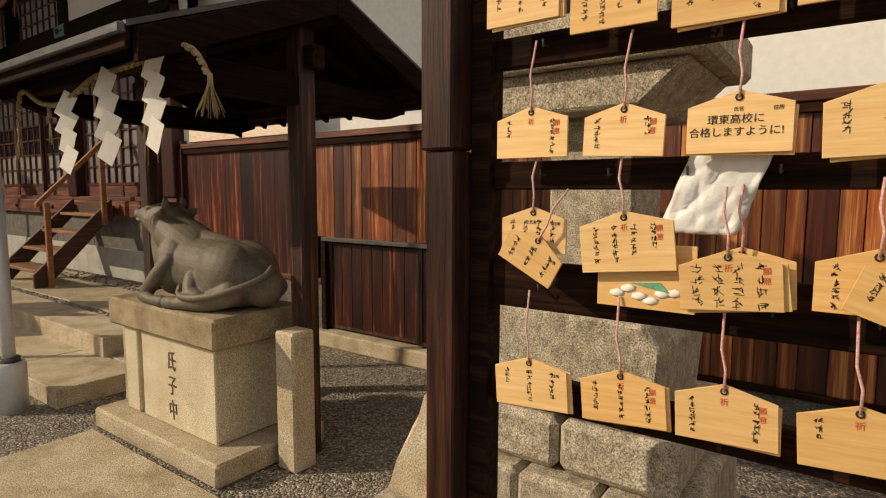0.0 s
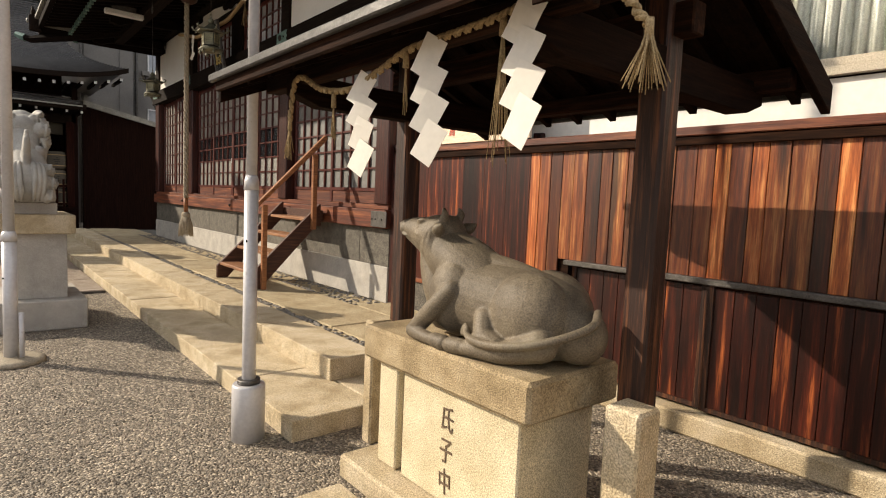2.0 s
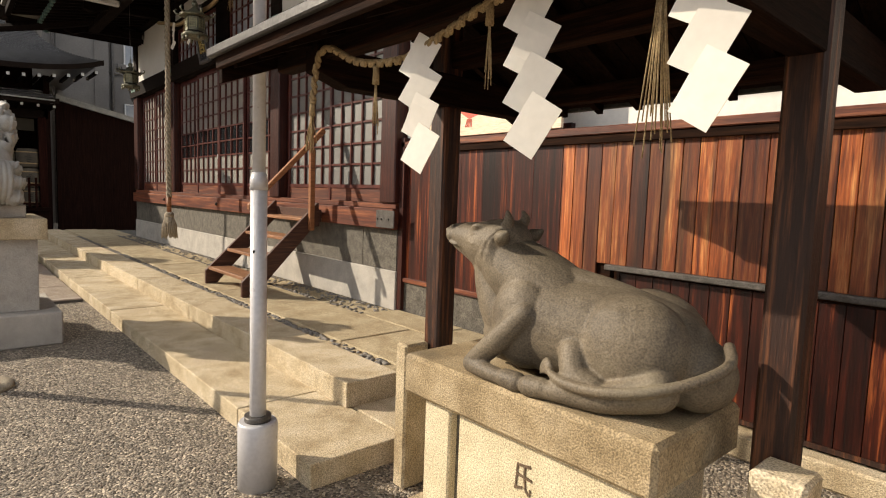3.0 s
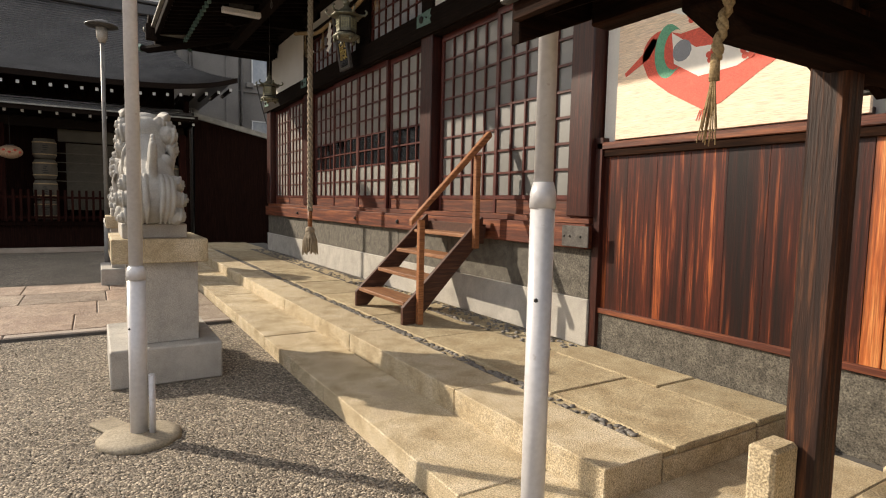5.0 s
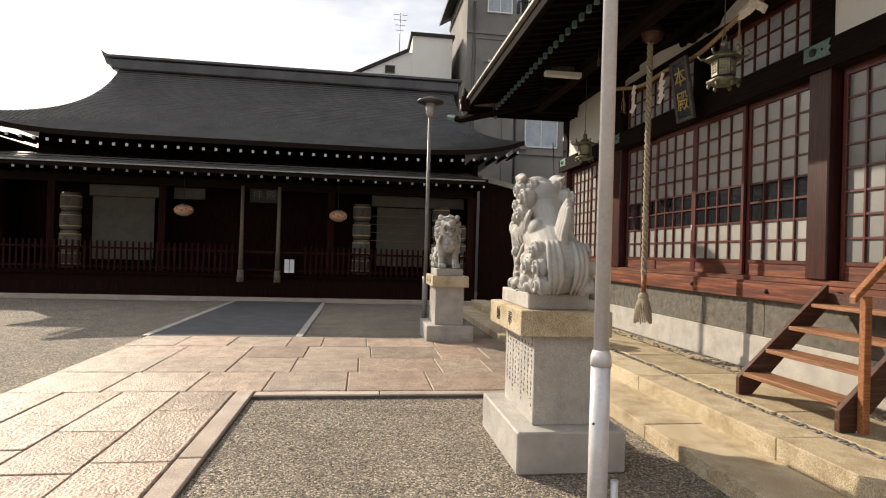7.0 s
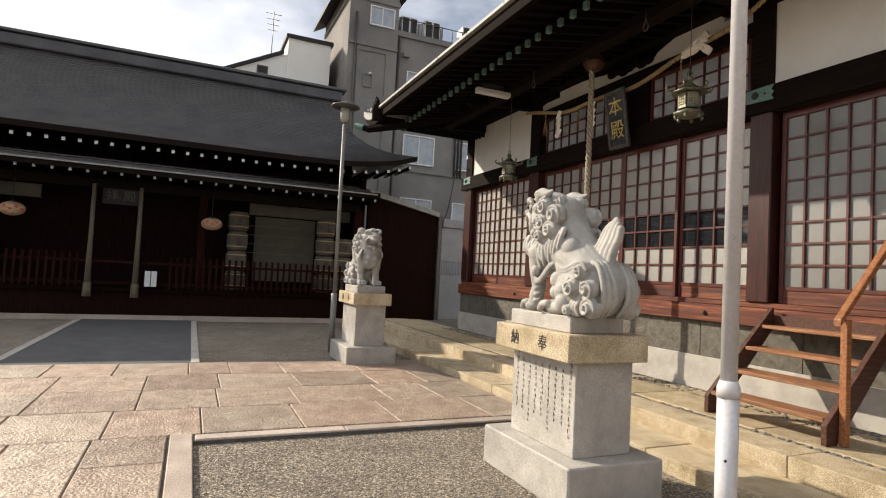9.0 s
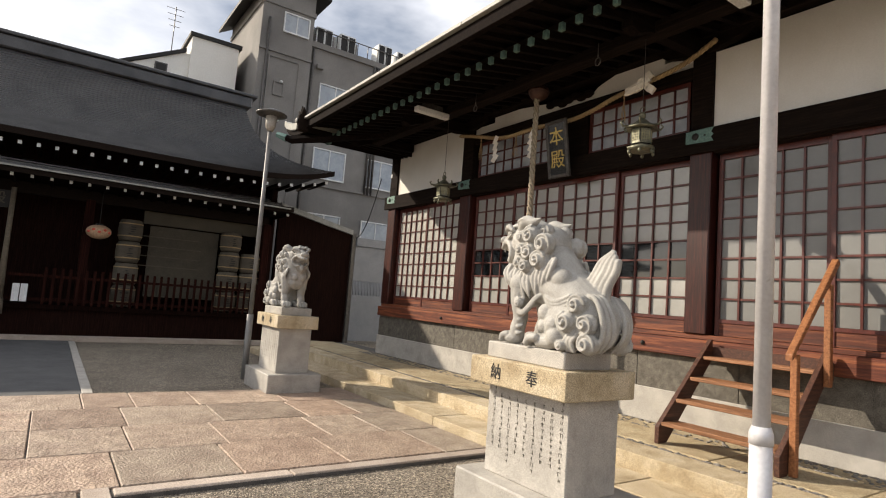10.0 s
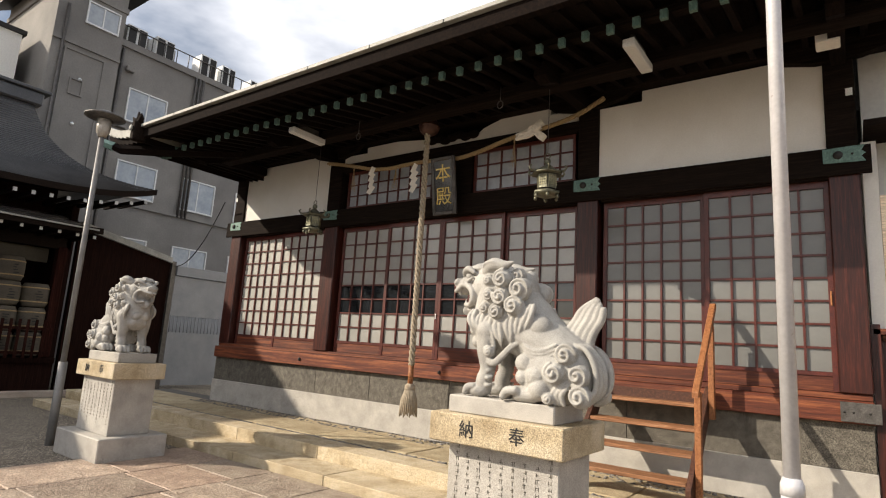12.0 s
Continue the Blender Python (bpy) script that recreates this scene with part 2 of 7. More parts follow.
M_POLE = mat("painted pole metal", [(0.52, 0.51, 0.52), (0.62, 0.61, 0.62)], scale=4, rough=0.35, bump=0.04, fine=50, fine_amt=0.06, metal=0.15, stain=((0.16, 0.10, 0.07), 25, 0.68, 0.7))
M_ROOF = mat("roof metal shingles", [(0.050, 0.046, 0.044), (0.098, 0.092, 0.087)], scale=1.5, rough=0.30, bump=0.1, fine=50, metal=0.2, spec=0.6)
M_ROOFEDGE = mat("pale roof edge", [(0.20, 0.20, 0.18), (0.36, 0.35, 0.31)], scale=5, rough=0.6, bump=0.15)
M_ROPE = mat("straw rope", [(0.27, 0.185, 0.09), (0.45, 0.335, 0.18)], scale=40, rough=0.9, bump=0.5, fine=200, fine_amt=0.3)
M_BELLROPE = mat("bell rope", [(0.25, 0.20, 0.14), (0.42, 0.36, 0.27)], scale=30, rough=0.9, bump=0.4, fine=200, fine_amt=0.25)
M_TIP = mat("white rafter tip", [(0.62, 0.63, 0.62), (0.72, 0.72, 0.70)], scale=5, rough=0.7, bump=0.02)
M_CONC = mat("grey concrete render", [(0.16, 0.15, 0.14), (0.24, 0.228, 0.21)], scale=0.6, rough=0.9, bump=0.1, fine=20, fine_amt=0.1, stain=((0.10, 0.095, 0.09), 0.4, 0.55, 0.5))
M_CREAM = mat("cream house wall", [(0.74, 0.72, 0.66), (0.82, 0.80, 0.75)], scale=0.8, rough=0.85, bump=0.05, fine=20, fine_amt=0.05)
M_SILL = mat("bronze aluminium", [(0.42, 0.36, 0.27), (0.50, 0.44, 0.34)], scale=4, rough=0.4, bump=0.02, metal=0.4)
# Middle bay's panes: same paper, its colour dimmed for less glare.
M_PAPERMID = mat("paper panel behind glass toned for medium glare", [(0.20, 0.198, 0.178), (0.28, 0.273, 0.245)], scale=1.5, rough=0.42, bump=0.02, fine=20, fine_amt=0.04, spec=1.0, coat=0.5)
for pane_mat, ior in ((M_PANEDIM, 1.55), (M_PAPER, 1.6), (M_PAPERMID, 1.65)):
    pane_mat.node_tree.nodes["Principled BSDF"].inputs["IOR"].default_value = ior
M_CURTAIN = mat("lace curtain", [(0.68, 0.66, 0.60), (0.84, 0.82, 0.76)], scale=16, rough=0.9, bump=0.1, fine=90, fine_amt=0.2)
M_BLACK = mat("black ink", [(0.012, 0.011, 0.010), (0.02, 0.018, 0.016)], scale=8, rough=0.7, bump=0)
M_REDINK = mat("red stamp ink", [(0.50, 0.07, 0.03), (0.62, 0.12, 0.05)], scale=30, rough=0.8, bump=0)
M_GOLD = mat("gold leaf", [(0.55, 0.40, 0.10), (0.75, 0.58, 0.22)], scale=20, rough=0.35, bump=0.05, metal=0.7)
M_POSTRED = mat("poster red", [(0.62, 0.08, 0.05), (0.70, 0.12, 0.07)], scale=3, rough=0.6, bump=0)
M_POSTGRN = mat("poster green", [(0.10, 0.34, 0.20), (0.15, 0.42, 0.26)], scale=3, rough=0.6, bump=0)
M_BOARD = wood("painted board wood", [(0.78, 0.60, 0.42), (0.82, 0.66, 0.49), (0.84, 0.70, 0.54)], 0, vary=0.02, bump=0.03, rough=0.6)
M_GATE = mat("grey painted steel", [(0.20, 0.21, 0.23), (0.26, 0.27, 0.29)], scale=2, rough=0.5, bump=0.03)
# Boarding coloured near-black so the hall's deep shade is in the colour.
M_BROWNW = wood("brown boarding darkened as in shade", [(0.006, 0.003, 0.0025), (0.013, 0.0055, 0.004), (0.022, 0.009, 0.006)], 2, vary=0.2, spec=0.05, rough=0.9)
M_BASECON = mat("cast concrete footing", [(0.24, 0.20, 0.14), (0.38, 0.33, 0.25)], scale=4, rough=0.9, bump=0.3, fine=80)
M_MONU = mat("speckled monument granite", [(0.24, 0.195, 0.13), (0.56, 0.49, 0.37)], scale=22, rough=0.8, bump=0.45, fine=190, fine_amt=0.7)
M_EAVE = mat("worn dark roof sheet", [(0.03, 0.029, 0.028), (0.075, 0.072, 0.068)], scale=9, rough=0.45, bump=0.15, fine=60, metal=0.2, stain=((0.22, 0.21, 0.19), 22, 0.64, 0.6))
M_LAMPPOLE = mat("dull grey lamp post metal", [(0.15, 0.145, 0.14), (0.24, 0.235, 0.225)], scale=5, rough=0.5, bump=0.05, metal=0.2, stain=((0.10, 0.06, 0.04), 12, 0.66, 0.5))
M_LAMPGLASS = mat("weathered lamp glass", [(0.30, 0.27, 0.23), (0.42, 0.39, 0.34)], scale=6, rough=0.25, bump=0.02)
M_RACK = wood("dark stained rack timber", [(0.010, 0.004, 0.003), (0.03, 0.011, 0.007), (0.075, 0.028, 0.015)], 2, vary=0.1, bump=0.8, spec=0.2, stain=((0.16, 0.06, 0.025), 0.9, 0.62, 0.6))
# Hall posts, blinds, ropes and barrels: shade is mixed into these dark colours.
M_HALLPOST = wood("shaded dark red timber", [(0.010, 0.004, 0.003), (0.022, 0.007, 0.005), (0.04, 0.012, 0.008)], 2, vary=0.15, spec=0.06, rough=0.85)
M_BLIND = mat("blind and wall strip darkened as in shade", [(0.055, 0.047, 0.033), (0.08, 0.069, 0.048)], scale=3, rough=0.8, bump=0.1, fine=40)
M_LACQ = mat("black lacquer", [(0.03, 0.032, 0.035), (0.04, 0.042, 0.045)], scale=4, rough=0.25, bump=0.01, coat=1.0)
M_SHADEROPE = mat("cloth rope darkened as in shade", [(0.10, 0.08, 0.055), (0.17, 0.14, 0.10)], scale=20, rough=0.9, bump=0.3)
M_LANTERN = mat("orange cream lantern paper", [(0.42, 0.25, 0.15), (0.55, 0.38, 0.24)], scale=5, rough=0.8, bump=0.05, fine=40)
M_BARREL = mat("barrel straw darkened as in shade", [(0.07, 0.06, 0.045), (0.12, 0.10, 0.072)], scale=5, rough=0.8, bump=0.2, fine=80)


def island_mat(name, cols):
    m = bpy.data.materials.new(name)
    m.use_nodes = True
    t = m.node_tree
    g = t.nodes.new("ShaderNodeNewGeometry")
    r = t.nodes.new("ShaderNodeValToRGB")
    e = r.color_ramp.elements
    e[0].color, e[1].color = (*cols[0], 1), (*cols[-1], 1)
    for i in range(1, len(cols) - 1):
        e.new(i / (len(cols) - 1)).color = (*cols[i], 1)
    t.links.new(g.outputs["Random Per Island"], r.inputs[0])
    b = t.nodes["Principled BSDF"]
    t.links.new(r.outputs[0], b.inputs["Base Color"])
    b.inputs["Roughness"].default_value = 0.75
    return m


M_LOOSE = island_mat("loose gravel stone", [(0.08, 0.065, 0.05), (0.20, 0.17, 0.135), (0.31, 0.265, 0.21), (0.42, 0.38, 0.32)])


def glass_mat(name):
    m = bpy.data.materials.new(name)
    m.use_nodes = True
    b = m.node_tree.nodes["Principled BSDF"]
    b.inputs["Base Color"].default_value = (0.75, 0.8, 0.8, 1)
    b.inputs["Roughness"].default_value = 0.03
    b.inputs["Transmission Weight"].default_value = 1.0
    b.inputs["IOR"].default_value = 1.2
    return m


M_GLASS = glass_mat("window glass")


# ---- building helpers ----
def box(x0, x1, y0, y1, z0, z1, bev=0.0, bm=None, seg=1):
    own = bmesh.new()
    vs = [own.verts.new((x, y, z)) for x in (x0, x1) for y in (y0, y1) for z in (z0, z1)]
    for q in ((0, 1, 3, 2), (4, 6, 7, 5), (0, 4, 5, 1), (2, 3, 7, 6), (0, 2, 6, 4), (1, 5, 7, 3)):
        own.faces.new([vs[i] for i in q])
    if bev:
        bmesh.ops.bevel(own, geom=own.edges[:], offset=bev, segments=seg, affect="EDGES")
    return merge_bm(bm, own)


def merge_bm(bm, own):
    if bm is None:
        return own
    base = [bm.verts.new(v.co) for v in own.verts]
    own.verts.index_update()
    for fc in own.faces:
        try:
            nf = bm.faces.new([base[v.index] for v in fc.verts])
            nf.smooth = fc.smooth
        except ValueError:
            pass
    own.free()
    return bm


def tube(points, radii, sides=10, bm=None, caps=True, smooth=True, flat=1.0):
    """A tube along points with a radius at each."""
    own = bmesh.new()
    pts = [Vector(p) for p in points]
    if not hasattr(radii, "__len__"):
        radii = [radii] * len(pts)
    rings = []
    up = None
    for i, p in enumerate(pts):
        d = (pts[min(i + 1, len(pts) - 1)] - pts[max(i - 1, 0)]).normalized()
        if up is None:
            up = Vector((0, 0, 1)) if abs(d.z) < 0.9 else Vector((0, 1, 0))
        s = d.cross(up).normalized()
        u = s.cross(d).normalized()
        up = u
        rings.append([own.verts.new(p + s * math.cos(a) * radii[i] + u * math.sin(a) * radii[i] * flat) for a in [2 * math.pi * k / sides for k in range(sides)]])
    for a, b in zip(rings, rings[1:]):
        for k in range(sides):
            fc = own.faces.new((a[k], a[(k + 1) % sides], b[(k + 1) % sides], b[k]))
            fc.smooth = smooth
    if caps:
        own.faces.new(rings[0][::-1])
        own.faces.new(rings[-1])
    return merge_bm(bm, own)


def ball(c, r, sx=1.0, sy=1.0, sz=1.0, bm=None, sub=2, turn=None):
    own = bmesh.new()
    bmesh.ops.create_icosphere(own, subdivisions=sub, radius=r)
    for v in own.verts:
        v.co = Vector((v.co.x * sx, v.co.y * sy, v.co.z * sz))
        if turn:
            v.co = turn @ v.co
        v.co += Vector(c)
    for fc in own.faces:
        fc.smooth = True
    return merge_bm(bm, own)


def prism(poly, y0, y1, axis="y", bev=0.0, bm=None):
    """A flat outline pushed through from y0 to y1; the outline lies in the two other axes."""
    own = bmesh.new()
    put = {"y": lambda a, b, c: (a, c, b), "x": lambda a, b, c: (c, a, b), "z": lambda a, b, c: (a, b, c)}[axis]
    lo = [own.verts.new(put(a, b, y0)) for a, b in poly]
    hi = [own.verts.new(put(a, b, y1)) for a, b in poly]
    own.faces.new(lo)
    own.faces.new(hi[::-1])
    for i in range(len(poly)):
        j = (i + 1) % len(poly)
        own.faces.new((lo[i], hi[i], hi[j], lo[j]))
    if bev:
        bmesh.ops.bevel(own, geom=own.edges[:], offset=bev, segments=1, affect="EDGES")
    bmesh.ops.recalc_face_normals(own, faces=own.faces[:])
    return merge_bm(bm, own)


def moved(bm, m):
    bmesh.ops.transform(bm, matrix=m, verts=bm.verts[:])
    return bm


def finish(name, bm, material):
    me = bpy.data.meshes.new(name)
    bmesh.ops.recalc_face_normals(bm, faces=bm.faces[:])
    bm.to_mesh(me)
    bm.free()
    me.materials.append(material)
    return me


def part(name, bm, material, parent, label="", kind=""):
    ob = new(name, finish(name, bm, material))
    ob.parent = parent
    return tagged(ob, label=label, kind=kind)


def share(name, me, parent, m, kind=""):
    ob = new(name, me)
    ob.parent = parent
    ob.matrix_basis = m
    return tagged(ob, kind=kind)


def thing(name, label, category, at=(0, 0, 0), group="", kind=""):
    ob = new(name)
    ob.matrix_basis = Matrix.Translation(at)
    return tagged(ob, label, category, group, kind)


def solid(name, bm, material, label, category="", group="", kind=""):
    ob = new(name, finish(name, bm, material))
    return tagged(ob, label, category, group, kind)


def text_bm(s, size, depth=0.002):
    """Writing with the built-in font, as a mesh in the xz plane, facing -y, centred."""
    cu = bpy.data.curves.new("writing", "FONT")
    cu.body, cu.size, cu.extrude, cu.resolution_u = s, size, depth, 2
    cu.align_x, cu.align_y = "CENTER", "CENTER"
    ob = new("writing", cu)
    me = bpy.data.meshes.new_from_object(ob.evaluated_get(bpy.context.evaluated_depsgraph_get()))
    own = bmesh.new()
    own.from_mesh(me)
    bpy.data.objects.remove(ob)
    bpy.data.curves.remove(cu)
    bpy.data.meshes.remove(me)
    return moved(own, pose(0, 0, 0, 90))


def ring_profile(profile, segs=16, bm=None, square=False, at=(0, 0, 0)):
    """A turned body from (radius, height) pairs; square: four sides."""
    own = bmesh.new()
    n = 4 if square else segs
    off = math.pi / 4 if square else 0
    rings = [[own.verts.new((at[0] + r * math.cos(off + 2 * math.pi * k / n), at[1] + r * math.sin(off + 2 * math.pi * k / n), at[2] + z)) for k in range(n)] for r, z in profile]
    for a, b in zip(rings, rings[1:]):
        for k in range(n):
            fc = own.faces.new((a[k], a[(k + 1) % n], b[(k + 1) % n], b[k]))
            fc.smooth = not square
    own.faces.new(rings[0][::-1])
    own.faces.new(rings[-1])
    return merge_bm(bm, own)


# ---- ground and paving ----
ground = solid("ground", box(-260, 260, -260, 260, -0.3, 0.0), M_GRAVEL, "grey brown fine gravel ground of the shrine yard", "ground", kind="structure")

SLABS = []


def paved(parent, x0, x1, y0, y1, z, rows, material, along="x", lo=0.45, hi=0.95, gap=0.012, seed=1, thick=0.05, name="stone"):
    """Courses of stones of uneven length over a rectangle; each stone is laid last in the file."""
    SLABS.append((parent, x0, x1, y0, y1, z, rows, material, along, lo, hi, gap, seed, thick, name))


path_main = solid("paving", box(-14.05, -10.2, -4.4, 1.62, 0.0, 0.022), M_JOINT, "pink granite paving with dark joints", "paving", kind="structure")
paved(path_main, -14.05, -10.2, -4.4, 1.62, 0.045, 4, M_PAVE, "y", 0.55, 1.15, seed=3)
path_side = solid("paving", box(-10.2, 9.0, -4.4, -1.95, 0.0, 0.022), M_JOINT, "pale granite path with long joints", "paving", kind="structure")
paved(path_side, -10.2, 3.0, -4.4, -2.15, 0.045, 4, M_PAVE, "x", 0.6, 1.5, seed=5)
paved(path_side, -10.2, 3.0, -2.14, -1.95, 0.05, 1, M_PAVEDGE, "x", 1.2, 2.2, seed=6)
path_edge = solid("paving", box(-10.19, -10.02, -1.95, 1.62, 0.0, 0.03), M_JOINT, "granite border of the paving", "paving", kind="structure")
paved(path_edge, -10.18, -10.02, -1.94, 1.62, 0.05, 1, M_PAVEDGE, "y", 1.0, 2.0, seed=7)
# Same stone path carried on; its dark colour is the hall's cast shadow.
path_far = solid("paving", box(-21.0, -14.06, -4.4, -1.9, 0.0, 0.03), M_PAVESHADE, "smooth stone paving, hall shadow put into its dark colour", "paving", kind="structure")
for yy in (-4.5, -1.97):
    solid("paving_border", box(-20.6, -14.06, yy, yy + 0.12, 0.0, 0.05, 0.005), M_GRANITE, "pale granite strip beside shadow-darkened paving", "paving", kind="structure")
solid("haiden_kerb", box(-21.2, -20.9, -14, 3.2, 0.0, 0.12, 0.01), M_PAVEDGE, "low stone kerb before the hall", "kerb", kind="structure")

step_low = solid("step_lower", box(-19.5, -4.06, 1.68, 4.4, -0.02, 0.10), M_JOINT, "lower stone step core", "step", kind="structure")
paved(step_low, -19.5, -4.03, 1.65, 2.24, 0.135, 1, M_STEP2, "x", 1.3, 1.9, gap=0.006, seed=11, thick=0.14)
paved(step_low, -4.615, -4.03, 2.25, 3.8, 0.135, 1, M_STEP2, "y", 0.7, 0.9, gap=0.008, seed=12, thick=0.06)
step_up = solid("step_upper", box(-19.5, -4.62, 2.23, 4.4, 0.0, 0.26), M_JOINT, "upper stone terrace core", "terrace", kind="structure")
for y0, y1 in ((2.626, 3.456), (3.476, 3.885)):
    part("end_stone", box(-4.619, -4.583, y0, y1, 0.13, 0.256, 0.004), M_STEP2, step_up)
paved(step_up, -19.5, -4.58, 2.2, 2.62, 0.30, 1, M_STEP2, "x", 1.5, 2.6, gap=0.006, seed=13, thick=0.17)
paved(step_up, -19.5, -4.58, 2.72, 3.46, 0.30, 1, M_TERR, "x", 0.9, 1.8, gap=0.012, seed=15, thick=0.04)
paved(step_up, -6.3, -4.58, 3.47, 3.9, 0.30, 1, M_TERR, "x", 0.8, 1.2, gap=0.012, seed=17, thick=0.04)
solid("terrace_bed", box(-19.5, -4.6, 2.61, 3.87, 0.255, 0.282), M_TERR, "mortar bed between terrace slabs", "terrace", kind="structure")


def pebble_rows():
    rng = random.Random(4)
    bm = bmesh.new()
    for y0, y1 in ((2.625, 2.715), (3.48, 3.84)):
        n = 700 if y1 - y0 < 0.2 else 1100
        for i in range(n):
            x = rng.uniform(-17.2, -4.8 if y1 < 3 else -6.4)
            y = rng.uniform(y0, y1)
            if y1 > 3 and rng.random() < 0.6:
                y = rng.choice([3.5, 3.82]) + rng.uniform(-0.03, 0.02)
            r = rng.uniform(0.014, 0.028)
            ball((x, y, 0.284), r, 1.4, 0.9, 0.6, bm, 1, Matrix.Rotation(rng.uniform(0, 3.1), 3, "Z"))
    solid("terrace_pebbles", bm, M_PEBBLE, "rows of small dark pebbles set between terrace slabs", "pebbles", kind="stuff")


pebble_rows()


# ---- shrine hall ----
BAYS = [(-16.62, -14.2, 2, 5, ()), (-13.78, -9.38, 4, 4, (4, 5)), (-9.04, -6.62, 2, 5, ())]
COLS = [(-16.98, -16.66), (-14.16, -13.84), (-9.36, -9.08), (-6.62, -6.35)]
FY = 3.9


def shrine_hall():
    h = "structure"
    solid("plinth_light", box(-17.1, -6.35, FY - 0.02, FY + 0.25, 0.28, 0.70, 0.006), M_GRANITE, "pale granite plinth band under the hall", "plinth", kind=h)
    pl = solid("plinth_dark", box(-17.08, -6.36, FY + 0.012, FY + 0.25, 0.69, 1.15), M_JOINT, "dark grey stone plinth core", "plinth", kind=h)
    x = -17.08
    rng = random.Random(8)
    while x < -6.4:
        w = min(rng.uniform(1.2, 1.7), -6.36 - x)
        part("stone", box(x + 0.003, x + w - 0.003, FY, FY + 0.1, 0.70, 1.14, 0.004), M_DARKSTONE, pl)
        x += w
    solid("hall_wall", box(-17.0, -6.36, FY + 0.25, FY + 0.35, 0.3, 5.4), M_BLKX, "dark inner wall of the hall", "wall", kind=h)
    solid("hall_side_wall", box(-6.5, -6.36, FY + 0.3, 12.0, 0.3, 5.4), M_PLASTER, "plastered side wall of the hall", "wall", kind=h)
    solid("hall_side_wall", box(-17.0, -16.86, FY + 0.3, 12.0, 0.3, 5.4), M_PLASTER, "plastered side wall of the hall", "wall", kind=h)
    solid("hall_back_wall", box(-17.0, -6.36, 12.0, 12.15, 0.3, 5.4), M_PLASTER, "plain back wall of the hall", "wall", kind=h)
    solid("sill_beam", box(-17.05, -6.352, FY - 0.08, FY + 0.2, 1.145, 1.36, 0.008), M_REDX, "red brown ground sill beam, worn at the edge", "beam", kind=h)
    solid("sill_rail", box(-17.0, -6.36, FY - 0.03, FY + 0.2, 1.363, 1.42, 0.004), M_REDX, "thin red brown rail on the sill beam", "beam", kind=h)
    for x0, x1 in COLS:
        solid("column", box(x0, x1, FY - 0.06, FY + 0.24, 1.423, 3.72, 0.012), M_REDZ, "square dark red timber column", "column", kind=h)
        # Above 3.72 the column takes the near-black beam colour.
        solid("column_upper", box(x0, x1, FY - 0.06, FY + 0.24, 3.723, 5.05, 0.008), M_BLKX, "near-black upper part of a column", "column", kind=h)
    solid("lintel_beam", box(-17.12, -6.25, FY - 0.10, FY - 0.065, 3.60, 3.90, 0.006), M_BLKX, "blackened lintel beam across the columns", "beam", kind=h)
    for x0, x1, pan, _, _ in BAYS:
        solid("lintel_inner", box(x0, x1, FY - 0.06, FY + 0.2, 3.585, 3.9), M_BLKX, "dark lintel above the sliding doors", "beam", kind=h)
    solid("beam_end_plate", box(-6.62, -6.30, FY - 0.095, FY - 0.082, 1.16, 1.345, 0.003), M_IRON, "grey iron plate on the sill beam end", "plate", kind=h)
    for dx in (-0.26, -0.19, -0.06):
        solid("beam_stud", ball((-6.33 + dx, FY - 0.095, 1.25), 0.012, bm=None, sub=1), M_BLACK, "dark stud of the end plate", "stud", kind=h)
    for x in (-14.45, -11.4, -9.9, -8.9):
        solid("beam_knob", ball((x, FY - 0.085, 1.25), 0.032, sub=1), M_BLACK, "round iron nail cover on the sill beam", "stud", kind=h)
    # lattice doors
    door = 0
    for b, (x0, x1, pan, cols, dark) in enumerate(BAYS):
        w = (x1 - x0) / pan
        mesh_cache = {}
        for p in range(pan):
            off = 0.0 if p in ((0, pan - 1) if pan == 4 else (0,)) else -0.045
            d = thing("door_1", "red lattice sliding door with paper panes, closed" + (" and two clear glass rows" if dark else ""), "sliding door", (x0 + w * p, FY + 0.08 + off, 1.425), group="lattice sliding doors", kind="structure")
            if not mesh_cache:
                H = 2.16
                fr = bmesh.new()
                box(0, 0.05, -0.02, 0.02, 0, H, 0.003, fr)
                box(w - 0.05, w, -0.02, 0.02, 0, H, 0.003, fr)
                box(0.05, w - 0.05, -0.02, 0.02, H - 0.07, H, 0, fr)
                box(0.05, w - 0.05, -0.02, 0.02, 0.15, 0.19, 0, fr)
                mesh_cache["frame"] = finish("frame", fr, M_LAT)
                mesh_cache["kick_panel"] = finish("kick_panel", box(0.05, w - 0.05, -0.008, 0.012, 0, 0.15), M_REDX)
                cw, ch = (w - 0.10) / cols, (H - 0.26) / 8
                mesh_cache["bar"] = finish("bar", box(-0.0115, 0.0115, -0.017, 0.008, 0.19, H - 0.07), M_LAT)
                mesh_cache["crossbar"] = finish("crossbar", box(0.05, w - 0.05, -0.012, 0.006, -0.0115, 0.0115), M_LAT)
                # Pane colour steps down bay by bay, standing in for the fading glare.
                mesh_cache["pane"] = finish("pane", box(0.05, w - 0.05, 0.009, 0.014, 0.002, ch - 0.002), (M_PAPER, M_PAPERMID, M_PANEDIM)[b])
                mesh_cache["glass"] = finish("pane", box(0.05, w - 0.05, 0.009, 0.012, 0.002, ch - 0.002), M_DGLASS)
            share("frame", mesh_cache["frame"], d, Matrix())
            share("kick_panel", mesh_cache["kick_panel"], d, Matrix())
            for c in range(1, cols):
                share("bar", mesh_cache["bar"], d, Matrix.Translation((0.05 + cw * c, 0, 0)))
